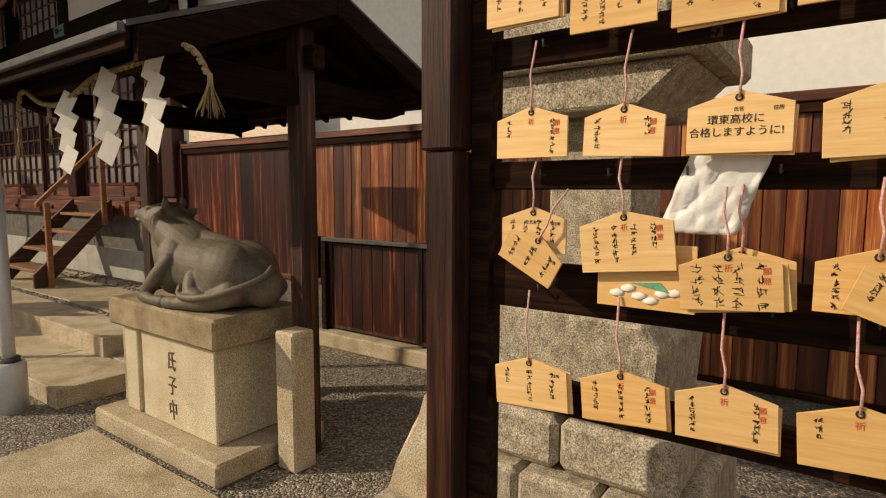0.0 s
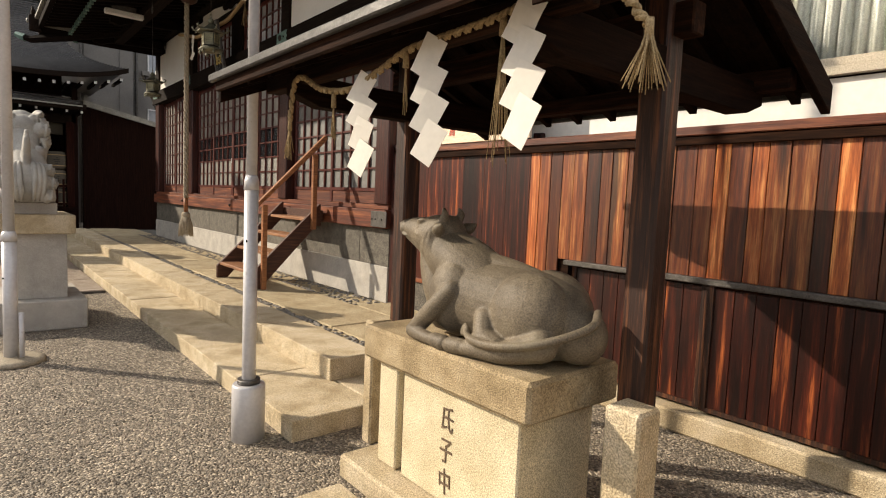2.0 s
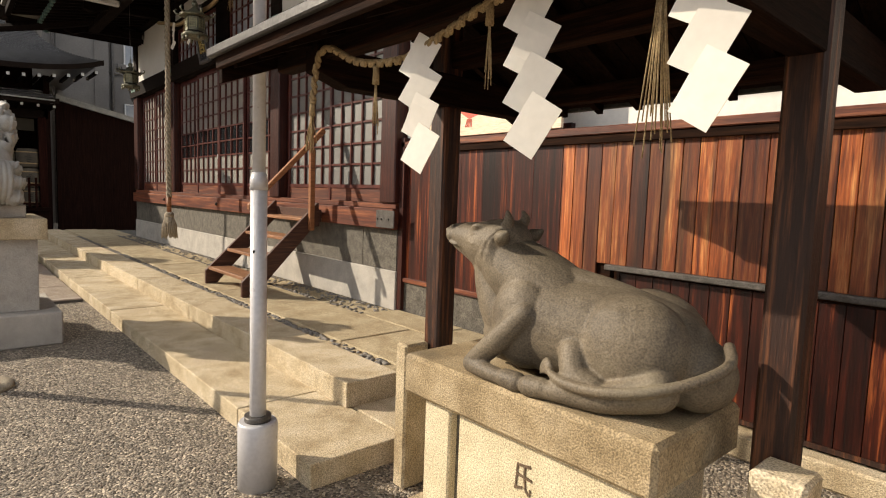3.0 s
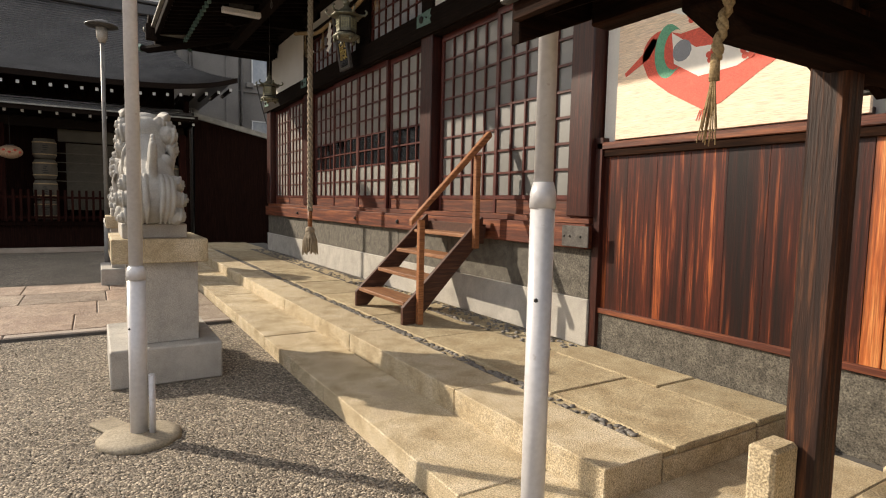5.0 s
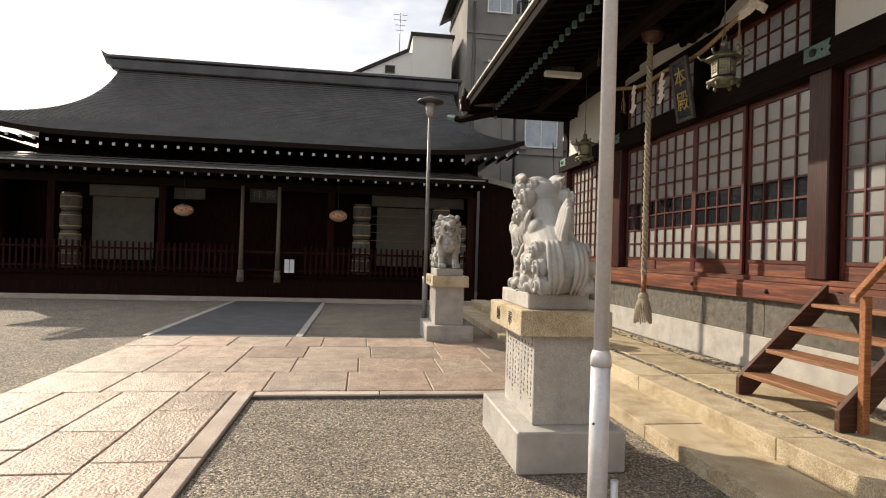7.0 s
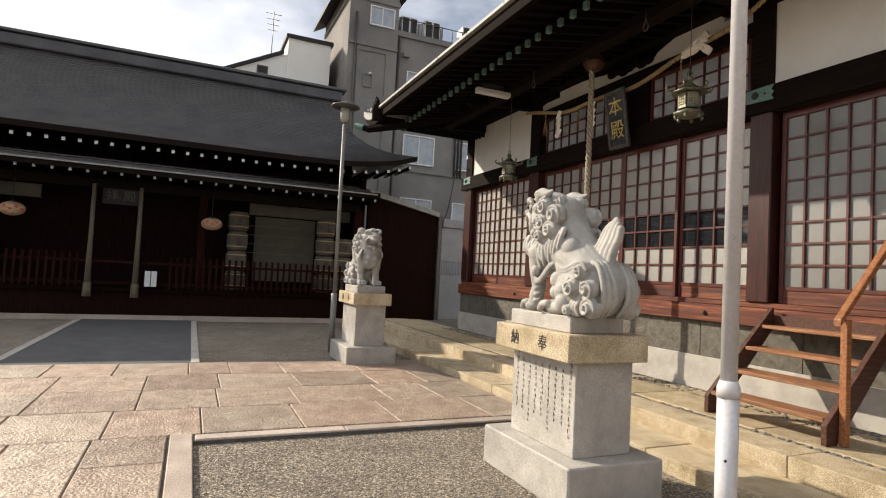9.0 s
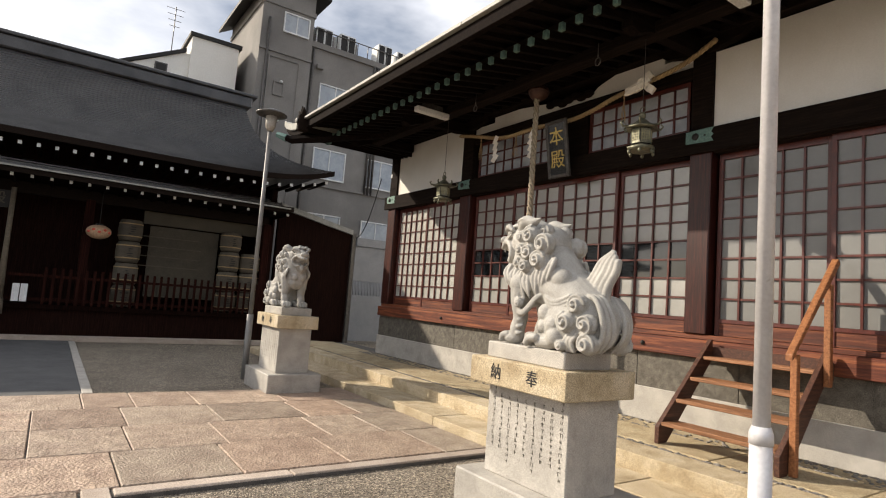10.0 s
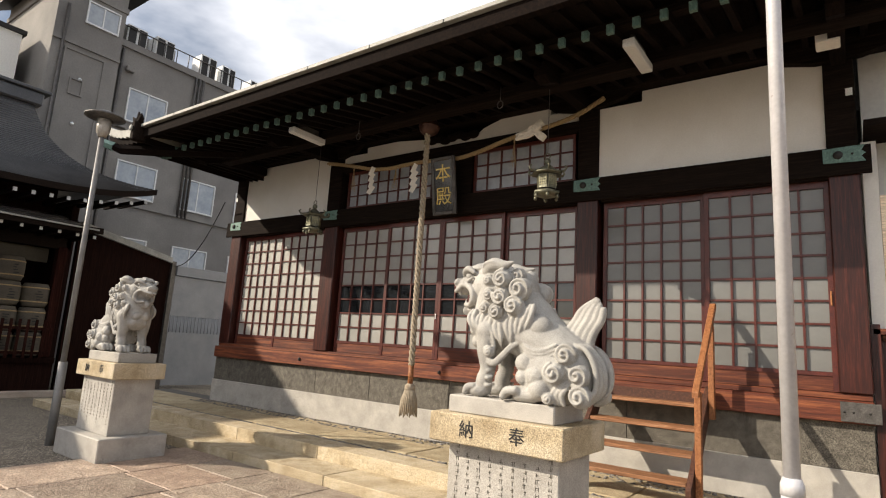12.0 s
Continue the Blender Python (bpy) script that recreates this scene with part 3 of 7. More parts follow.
            for r in range(1, 8):
                share("crossbar", mesh_cache["crossbar"], d, Matrix.Translation((0, 0, 0.19 + ch * r)))
            for r in range(8):
                share("pane", mesh_cache["glass" if 7 - r in dark else "pane"], d, Matrix.Translation((0, 0, 0.19 + ch * r)))
            if b == 2 and p == 1:
                part("pull_handle", box(w - 0.035, w - 0.018, -0.035, -0.02, 0.85, 1.0, 0.004), M_HAND, d, "small orange wooden pull")
            if b == 1 and p == 1:
                part("latch", box(w - 0.03, w - 0.01, -0.035, -0.02, 0.6, 0.68, 0.003), M_TIP, d, "white lock plate")
    # transom
    for x0, x1, cols in ((-13.72, -11.62, 9), (-11.05, -9.42, 7)):
        d = thing("transom_window", "red lattice transom window with pale panes", "window", (x0, FY + 0.03, 3.92), group="transom windows", kind="structure")
        w = x1 - x0
        fr = bmesh.new()
        for a in ((0, w, 0, 0.04), (0, w, 0.62, 0.67), (0, 0.04, 0.04, 0.62), (w - 0.04, w, 0.04, 0.62)):
            box(a[0], a[1], -0.02, 0.02, a[2], a[3], 0.0, fr)
        part("frame", fr, M_LAT, d)
        for c in range(1, cols):
            part("bar", box(w * c / cols - 0.01, w * c / cols + 0.01, -0.015, 0.01, 0.04, 0.62), M_LAT, d)
        for r in (1, 2):
            part("crossbar", box(0.04, w - 0.04, -0.012, 0.008, 0.2 * r + 0.02, 0.2 * r + 0.04), M_LAT, d)
        part("pane", box(0.04, w - 0.04, 0.012, 0.018, 0.04, 0.62), M_PAPER2, d)
    solid("transom_post", box(-11.6, -11.07, FY - 0.02, FY + 0.2, 3.905, 4.6), M_BLKX, "dark board between the transom windows", "beam", kind=h)
    solid("transom_beam", box(-13.84, -9.36, FY - 0.06, FY + 0.2, 4.6, 4.74, 0.006), M_BLKX, "blackened beam above the transom windows", "beam", kind=h)
    # white panels
    for i, (x0, x1) in enumerate(((-16.66, -14.16), (-9.08, -6.62))):
        xs = x0 + 0.55
        prof = [(x0, 3.903), (x1, 3.903), (x1, 5.0), (xs, 5.0), (xs, 4.86), (x0, 4.86)]
        solid("white_panel", prism(prof, FY - 0.02, FY + 0.15, "y"), M_PLASTER, "white plaster panel above the lintel", "panel", kind=h)
    prof = [(-13.84, 4.743), (-9.36, 4.743), (-9.36, 4.93), (-9.8, 4.93), (-9.8, 5.02), (-10.6, 5.02), (-10.9, 4.93), (-11.0, 4.86), (-11.9, 4.86), (-12.0, 4.93), (-12.6, 5.0), (-13.3, 5.0), (-13.3, 4.9), (-13.84, 4.9)]
    solid("white_panel", prism(prof, FY - 0.01, FY + 0.15, "y"), M_PLASTER, "white plaster panel with a shaped top edge", "panel", kind=h)
    solid("cloud_carving", merge_list([ball((-11.45 + 0.13 * k, FY - 0.05, 4.86 + 0.03 * math.sin(k * 2)), 0.09, 1.2, 0.5, 0.8, sub=2) for k in range(-3, 4)]), M_BLKX, "dark carved frog leg strut over the sign", "carving", kind=h)
    solid("head_beam", box(-17.3, -5.9, FY - 0.14, FY + 0.3, 5.03, 5.25, 0.01), M_BLKX, "blackened head beam under the eaves", "beam", kind=h)
    for x0, x1 in COLS:
        c = (x0 + x1) / 2
        solid("bracket_arm", prism([(c - 0.62, 5.03), (c - 0.5, 4.93), (c - 0.2, 4.86), (c + 0.2, 4.86), (c + 0.5, 4.93), (c + 0.62, 5.03)], FY - 0.13, FY - 0.03, "y"), M_BLKX, "blackened bracket arm on the column", "bracket", kind=h)
    # kite plates
    for x0, x1 in COLS:
        c = (x0 + x1) / 2
        zc = 3.81
        pl = thing("lintel_plate", "verdigris metal plate with a round boss on the lintel", "metal plate", (c, FY - 0.105, zc), group="lintel plates")
        part("plate", prism([(-0.17, -0.075), (0.10, -0.085), (0.19, -0.085), (0.155, -0.03), (0.19, 0.0), (0.155, 0.03), (0.19, 0.085), (0.10, 0.085), (-0.17, 0.075)], -0.004, 0.0, "y"), M_COPPER, pl)
        part("boss", ball((-0.04, -0.01, 0), 0.045, 1, 0.6, 1, sub=2), M_BLACK, pl, "dark domed boss")
        part("stud", ball((0.08, -0.008, 0), 0.014, sub=1), M_BLACK, pl)


def merge_list(bms):
    out = bmesh.new()
    for b in bms:
        merge_bm(out, b)
    return out


M_DGLASS = mat("dark clear glass", [(0.012, 0.014, 0.016), (0.02, 0.022, 0.025)], scale=2, rough=0.04, bump=0, fine=10, fine_amt=0, spec=0.9)
M_PAPER2 = mat("grey transom paper", [(0.30, 0.33, 0.36), (0.44, 0.46, 0.48)], scale=2.5, rough=0.15, bump=0.02, fine=10, fine_amt=0.03, spec=0.9)
shrine_hall()


def organic_list(paths):
    bm = bmesh.new()
    for p in paths:
        tube(p, [0.055, 0.045, 0.012], 8, bm)
    return bm


def shrine_roof():
    ex0, ex1 = -16.15, -5.6
    r = thing("hall_roof", "dark hall roof with pale metal edge and green capped rafters", "roof", kind="structure")
    prof = [(1.45, 5.02), (2.5, 5.35), (4.0, 5.95), (5.8, 6.9), (8.0, 8.4), (10.2, 6.9), (12.0, 5.95), (13.5, 5.35), (14.5, 5.02), (14.5, 4.93), (8.0, 8.1), (1.45, 4.93)]
    part("roof_surface", prism([(a, b) for a, b in prof], ex0, ex1, "x"), M_ROOF, r)
    part("fascia", box(ex0, ex1, 1.36, 1.448, 4.80, 4.965, 0.005), M_BLKY, r)
    for i in range(10):
        x = ex0 + (ex1 - ex0) * i / 10
        part("edge_sheet", box(x + 0.004, x + (ex1 - ex0) / 10 - 0.004, 1.30, 1.42, 4.968, 5.02, 0.006), M_ROOFEDGE, r, "pale weathered metal roof edge")
    part("soffit", prism([(1.5, 4.86), (1.5, 4.90), (3.76, 5.32), (3.76, 5.28)], ex0, ex1, "x"), M_BLKY, r)
    raft = finish("rafter", prism([(1.90, 4.695), (1.90, 4.78), (3.76, 5.13), (3.76, 5.045)], -0.031, 0.031, "x"), M_BLKY)
    cap = finish("rafter_cap", box(-0.034, 0.034, 1.875, 1.93, 4.692, 4.785, 0.004), M_COPPER)
    upper = finish("rafter", prism([(1.46, 4.80), (1.46, 4.86), (3.0, 5.10), (3.0, 5.04)], -0.03, 0.03, "x"), M_BLKY)
    x = ex0 + 0.15
    while x < ex1 - 0.1:
        a = share("rafter", raft, r, Matrix.Translation((x, 0, 0)))
        share("rafter_cap", cap, a, Matrix())
        share("rafter", upper, r, Matrix.Translation((x + 0.12, 0, 0)))
        x += 0.25
    part("rafter_beam", box(ex0 + 0.1, ex1, 2.0, 2.12, 4.81, 4.88), M_BLKX, r)
    part("eave_purlin", box(ex0 + 0.2, ex1 - 0.02, 2.75, 2.95, 4.74, 4.89, 0.01), M_BLKX, r)
    for x in (-16.05, -14.0, -9.22, -6.48):
        part("beam_nose", prism([(2.35, 4.70), (2.35, 4.86), (2.6, 4.96), (3.8, 4.96), (3.8, 4.80), (2.7, 4.74), (2.5, 4.66)], x - 0.07, x + 0.07, "x"), M_BLKY, r)
    orn = part("corner_ornament", merge_list([box(ex0 - 0.09, ex0 + 0.04, 1.20, 1.42, 4.72, 5.05, 0.02), organic_list([((ex0 - 0.03, 1.3, 5.04), (ex0 - 0.02, 1.28, 5.13), (ex0 - 0.01, 1.26, 5.23)), ((ex0 - 0.03, 1.3, 5.04), (ex0 + 0.06, 1.28, 5.11), (ex0 + 0.09, 1.26, 5.18)), ((ex0 - 0.03, 1.3, 5.04), (ex0 - 0.12, 1.28, 5.09), (ex0 - 0.19, 1.26, 5.16))])]), M_BLKX, r, "dark crested corner end tile")
    part("crest_boss", ball((ex0 - 0.03, 1.175, 4.92), 0.055, 1, 0.4, 1), M_ROOFEDGE, orn, "pale round crest")
    # side eave sweeping up beyond the gable
    n = 8
    for k in range(n):
        u0, u1 = k / n, (k + 1) / n
        z0, z1 = 4.98 + 0.30 * u0 ** 2.2, 4.98 + 0.30 * u1 ** 2.2
        xa, xb = ex0 - 0.02 - 1.5 * u0, ex0 - 0.02 - 1.5 * u1
        part("side_eave", prism([(xa, z0 - 0.13), (xa, z0 + 0.02), (xb, z1 + 0.02), (xb, z1 - 0.10)], 1.30 + 0.12 * u1, 8.0, "y"), M_ROOFEDGE, r)
        part("side_soffit", prism([(xa, z0 - 0.24), (xa, z0 - 0.135), (xb, z1 - 0.105), (xb, z1 - 0.20)], 1.36 + 0.12 * u1, 8.0, "y"), M_BLKY, r)
    part("corner_beam", tube([(ex0 + 0.9, 2.9, 4.86), (ex0 + 0.1, 1.9, 4.70), (ex0 - 0.45, 1.25, 4.62), (ex0 - 0.62, 1.05, 4.70)], [0.09, 0.09, 0.08, 0.05], 6, smooth=False), M_BLKY, r)
    part("corner_beam_cap", tube([(ex0 - 0.52, 1.17, 4.65), (ex0 - 0.66, 1.01, 4.72)], [0.088, 0.06], 6, smooth=False), M_COPPER, r)
    for k in range(5):
        x = ex0 - 0.15 - 0.2 * k
        share("rafter_cap", cap, r, Matrix.Translation((x, 0.1 + 0.05 * k, 0.02 * k * k / 2)))
    part("gable_board", prism([(1.45, 4.86), (1.45, 4.95), (8.0, 8.3), (14.5, 4.95), (14.5, 4.78), (8.0, 7.9)], ex0 - 0.05, ex0 + 0.02, "x"), M_BLKY, r)
    part("gable_wall", prism([(4.0, 5.1), (8.0, 7.95), (12.0, 5.1)], ex0 + 0.3, ex0 + 0.4, "x"), M_PLASTER, r)


shrine_roof()


# ---- plank wall and house beside the hall ----
def plank_wall():
    y = 3.95
    w = solid("plank_wall_core", box(-6.33, 4.0, y + 0.03, y + 0.12, 0.5, 2.02), M_OLDX, "dark core of the plank fence wall", "wall", kind="structure")
    rng = random.Random(21)
    me = {}
    for wd in (10, 11, 12, 13, 15):
        me[wd] = finish("plank", box(0.002, wd / 100 - 0.002, 0, 0.022, 0, 1, 0.003), M_PLANK)
    me_d = finish("plank", box(0.001, 0.3195, 0, 0.018, 0, 1, 0.001), M_PLANKD)
    x = -6.32
    while x < -4.55:
        share("plank", me_d, w, Matrix.Translation((x, y, 0.64)) @ Matrix.Diagonal((0.9, 1, 1.36, 1)))
        x += 0.2885
    while x < 3.9:
        wd = rng.choice((10, 11, 12, 12, 13, 15))
        low = x + wd / 100 < -3.85
        z0 = 0.64 if low else (1.06 if x < -1.6 else 0.35)
        share("plank", me[wd], w, Matrix.Translation((x, y + rng.uniform(-0.004, 0.004), z0)) @ Matrix.Diagonal((1, 1, 2.0 - z0, 1)))
        x += wd / 100
    part("rail_top", box(-6.33, 4.0, y - 0.05, y + 0.10, 2.0, 2.06, 0.006), M_REDX, w)
    part("rail_cap", box(-6.33, 4.0, y - 0.035, y + 0.08, 1.94, 1.997, 0.004), M_OLDX, w)
    part("rail_bottom", box(-6.33, -3.87, y - 0.035, y + 0.05, 0.60, 0.645, 0.004), M_REDX, w)
    part("rail_bottom", box(-1.55, 4.0, y - 0.03, y + 0.05, 0.31, 0.35, 0.004), M_OLDX, w)
    solid("corner_post", box(-6.345, -6.27, y - 0.05, y + 0.1, 0.3, 2.1), M_REDZ, "dark red post where fence meets hall", "post", kind="structure")
    solid("fence_plinth", box(-6.34, -3.87, y - 0.01, y + 0.2, 0.0, 0.598, 0.005), M_DARKSTONE, "dark grey stone plinth under the plank wall", "plinth", kind="structure")
    solid("fence_plinth", box(-1.53, 4.0, y - 0.01, y + 0.2, 0.0, 0.308, 0.005), M_DARKSTONE, "dark grey stone plinth under the plank wall", "plinth", kind="structure")
    # low sliding doors
    c = thing("low_store_doors", "pair of low dark red plank doors under grey rail", "sliding door", (-3.85, y - 0.01, 0.0), kind="structure")
    for i in range(2):
        d0 = 0.05 + i * 1.13
        lv = part("door_leaf", box(d0, d0 + 1.12, 0.045 - 0.03 * i, 0.065 - 0.03 * i, 0.17, 1.02), M_OLDX, c)
        for k in range(8):
            part("plank", box(d0 + 0.045 + k * 0.129, d0 + 0.17 + k * 0.129, 0.03 - 0.03 * i, 0.045 - 0.03 * i, 0.2, 1.0, 0.002), M_PLANKD, lv)
        for a in (0.0, 1.075):
            part("stile", box(d0 + a, d0 + a + 0.045, 0.02 - 0.03 * i, 0.05 - 0.03 * i, 0.17, 1.02, 0.003), M_POST, lv)
        part("crossbar", box(d0 + 0.045, d0 + 1.075, 0.022 - 0.03 * i, 0.045 - 0.03 * i, 0.17, 0.2), M_POST, lv)
    part("rail", box(0.0, 2.32, -0.04, 0.06, 1.02, 1.06, 0.006), M_IRON, c, "grey metal covered rail")
    part("jamb", box(2.30, 2.36, -0.03, 0.08, 0.1, 1.02, 0.003), M_OLDX, c)
    part("jamb", box(-0.01, 0.05, -0.03, 0.08, 0.15, 1.02, 0.003), M_OLDX, c)
    solid("door_back", box(-3.87, -1.53, y + 0.07, y + 0.12, 0.1, 1.05), M_OLDX, "dark boarding behind the low doors", "wall", kind="structure")
    solid("door_kerb", box(-4.1, -1.45, y - 0.12, y + 0.1, 0.0, 0.15, 0.015), M_STEP2, "yellowed worn stone kerb below the low doors", "kerb", kind="structure")
    # poster board
    b = thing("painted_board", "large pale votive board with painted red and green bells", "painted board", (-6.2, y + 0.02, 2.08))
    part("board", box(0.0, 1.85, 0.0, 0.03, 0.0, 1.32, 0.003), M_BOARD, b)
    part("frame", box(-0.13, -0.002, 0.01, 0.05, -0.02, 1.9, 0.003), M_PLASTER, b, "white strip beside the board")

    def shape(pts, mt, name, label, d):
        part(name, moved(prism(pts, -0.002 - d, -0.001, "y"), Matrix.Translation((-0.07, 0, -0.03)) @ Matrix.Diagonal((1.06, 1, 1.06, 1))), mt, b, label)

    def arc(cx, cz, rx, rz, a0, a1, n=14):
        return [(cx + rx * math.cos(radians(a0 + (a1 - a0) * k / n)), cz + rz * math.sin(radians(a0 + (a1 - a0) * k / n))) for k in range(n + 1)]

    heart = [(0.82, 0.17), (0.55, 0.32), (0.36, 0.46)] + arc(0.46, 0.62, 0.16, 0.16, 200, 90, 8) + [(0.62, 0.72), (1.0, 0.74), (1.3, 0.72)] + arc(1.35, 0.58, 0.16, 0.16, 80, -20, 8) + [(1.2, 0.36), (0.95, 0.2)]
    shape(heart, M_POSTRED, "painted_heart", "red painted heart shape", 0.001)
    shape(arc(0.52, 0.62, 0.11, 0.19, 60, 300) + arc(0.58, 0.62, 0.09, 0.14, 300, 60), M_POSTGRN, "painted_band", "green painted band", 0.003)
    shape([(0.55, 0.74), (0.75, 0.6), (1.05, 0.58), (1.35, 0.72), (1.35, 0.56), (1.05, 0.42), (0.78, 0.40), (0.58, 0.52)], M_WPAPER, "painted_band", "white painted ribbon band", 0.004)
    shape(arc(0.64, 0.6, 0.075, 0.075, 0, 350), M_GATE, "painted_eye", "grey painted disc", 0.005)
    for cx, cz in ((0.88, 0.52), (1.12, 0.5), (0.72, 0.82), (0.95, 0.9), (1.2, 0.84)):
        for k in range(5):
            a = k * 72 + 18
            shape(arc(cx + 0.032 * math.cos(radians(a)), cz + 0.032 * math.sin(radians(a)), 0.022, 0.022, 0, 330, 8), M_POSTRED, "painted_flower", "red plum blossom petal", 0.006)
    shape([(0.5, 0.9), (0.8, 0.78), (1.2, 0.76), (1.4, 0.9), (1.2, 1.1), (0.7, 1.1)], M_WPAPER, "painted_bell", "white painted bell body", 0.003)
    shape([(0.55, 0.93), (0.8, 1.1), (1.1, 1.1), (1.35, 0.95), (1.1, 1.22), (0.8, 1.22)], M_POSTGRN, "painted_band", "green painted cap", 0.004)
    shape([(0.15, 0.5), (0.36, 0.6), (0.44, 0.72), (0.38, 0.74), (0.3, 0.64), (0.14, 0.53)], M_POSTRED, "painted_tassel", "red painted tassel", 0.001)
    for k in range(5):
        shape([(0.80 + 0.012 * k, 0.17), (0.806 + 0.012 * k, 0.17), (0.80 + 0.02 * (k - 1), 0.10), (0.794 + 0.02 * (k - 1), 0.10)], M_POSTRED, "painted_tassel", "", 0.002)


def house():
    y = 4.3
    h = thing("neighbour_house", "cream walled house with brown trim and a wide curtained window", "house", kind="structure")
    part("wall", box(-6.3, -2.75, y, y + 0.2, 2.0, 6.0), M_CREAM, h)
    part("wall", box(-2.75, 6.0, y, y + 0.2, 2.0, 2.35), M_CREAM, h)
    part("wall", box(-2.75, 6.0, y, y + 0.2, 3.62, 6.0), M_CREAM, h)
    part("wall", box(-1.5, 6.0, y, y + 0.2, 2.35, 3.62), M_CREAM, h)
    part("wall", box(-6.3, 6.0, y + 4, y + 4.2, 0, 6.0), M_CREAM, h)
    part("roof", prism([(3.9, 6.0), (8.5, 7.6), (13, 6.0), (13, 5.9), (3.9, 5.9)], -5.9, 6.3, "x"), M_ROOF, h)
    part("wall_trim", box(-6.3, 6.0, y - 0.02, y - 0.001, 2.085, 2.10), M_IRON, h, "thin grey flashing line")
    part("pilaster", box(-1.6, -1.5, y - 0.05, y - 0.001, 2.0, 5.0, 0.005), M_REDZ, h, "brown vertical trim board")
    part("pilaster", box(-4.55, -4.45, y - 0.06, y - 0.001, 2.0, 2.16, 0.005), M_REDZ, h)
    part("downpipe", tube([(-4.62, y - 0.06, 2.0), (-4.62, y - 0.06, 5)], 0.035, 10), M_IRON, h)
    wn_ = part("window", box(-2.78, -1.6, y - 0.05, y - 0.002, 2.36, 2.42, 0.004), M_SILL, h, "bronze aluminium window sill")
    part("frame", merge_list([box(-2.78, -1.6, y - 0.035, y + 0.05, 2.42, 2.47, 0.003), box(-2.78, -1.6, y - 0.035, y + 0.05, 3.57, 3.62), box(-1.66, -1.6, y - 0.035, y + 0.05, 2.47, 3.57), box(-2.78, -2.74, y - 0.035, y + 0.05, 2.47, 3.57), box(-2.5, -2.46, y - 0.02, y + 0.04, 2.47, 3.57)]), M_SILL, wn_)
    part("pane", box(-2.74, -1.66, y + 0.0, y + 0.006, 2.47, 3.57), M_GLASS, wn_).visible_shadow = False
    own = bmesh.new()
    n = 130
    prev = None
    for i in range(n + 1):
        xx = -2.74 + 1.08 * i / n
        yy = y + 0.09 + 0.022 * math.sin(i * 0.62) + 0.012 * math.sin(i * 1.31 + 1)
        a, b_ = own.verts.new((xx, yy, 2.45)), own.verts.new((xx, yy + 0.01, 3.6))
        if prev:
            fc = own.faces.new((prev[0], a, b_, prev[1]))
            fc.smooth = True
        prev = (a, b_)
    cu = solid("curtain", own, M_CURTAIN, "gathered white lace curtain behind the window", "curtain")
    md = cu.modifiers.new("thick", "SOLIDIFY")
    md.thickness = 0.003
    part("room_back", box(-2.9, -1.4, y + 0.6, y + 0.65, 2.2, 3.8), M_BROWNW, h)
    # gutter by the hall corner
    solid("gutter", tube([(-6.1, 3.85, 3.98), (-4.0, 3.85, 3.98)], 0.05, 10), M_IRON, "grey rain gutter beside the hall", "gutter", kind="structure")
    solid("low_eave", box(-6.3, -4.2, 3.7, 4.3, 4.05, 4.12), M_BLKX, "dark low eave beside the hall", "roof", kind="structure")


plank_wall()
house()


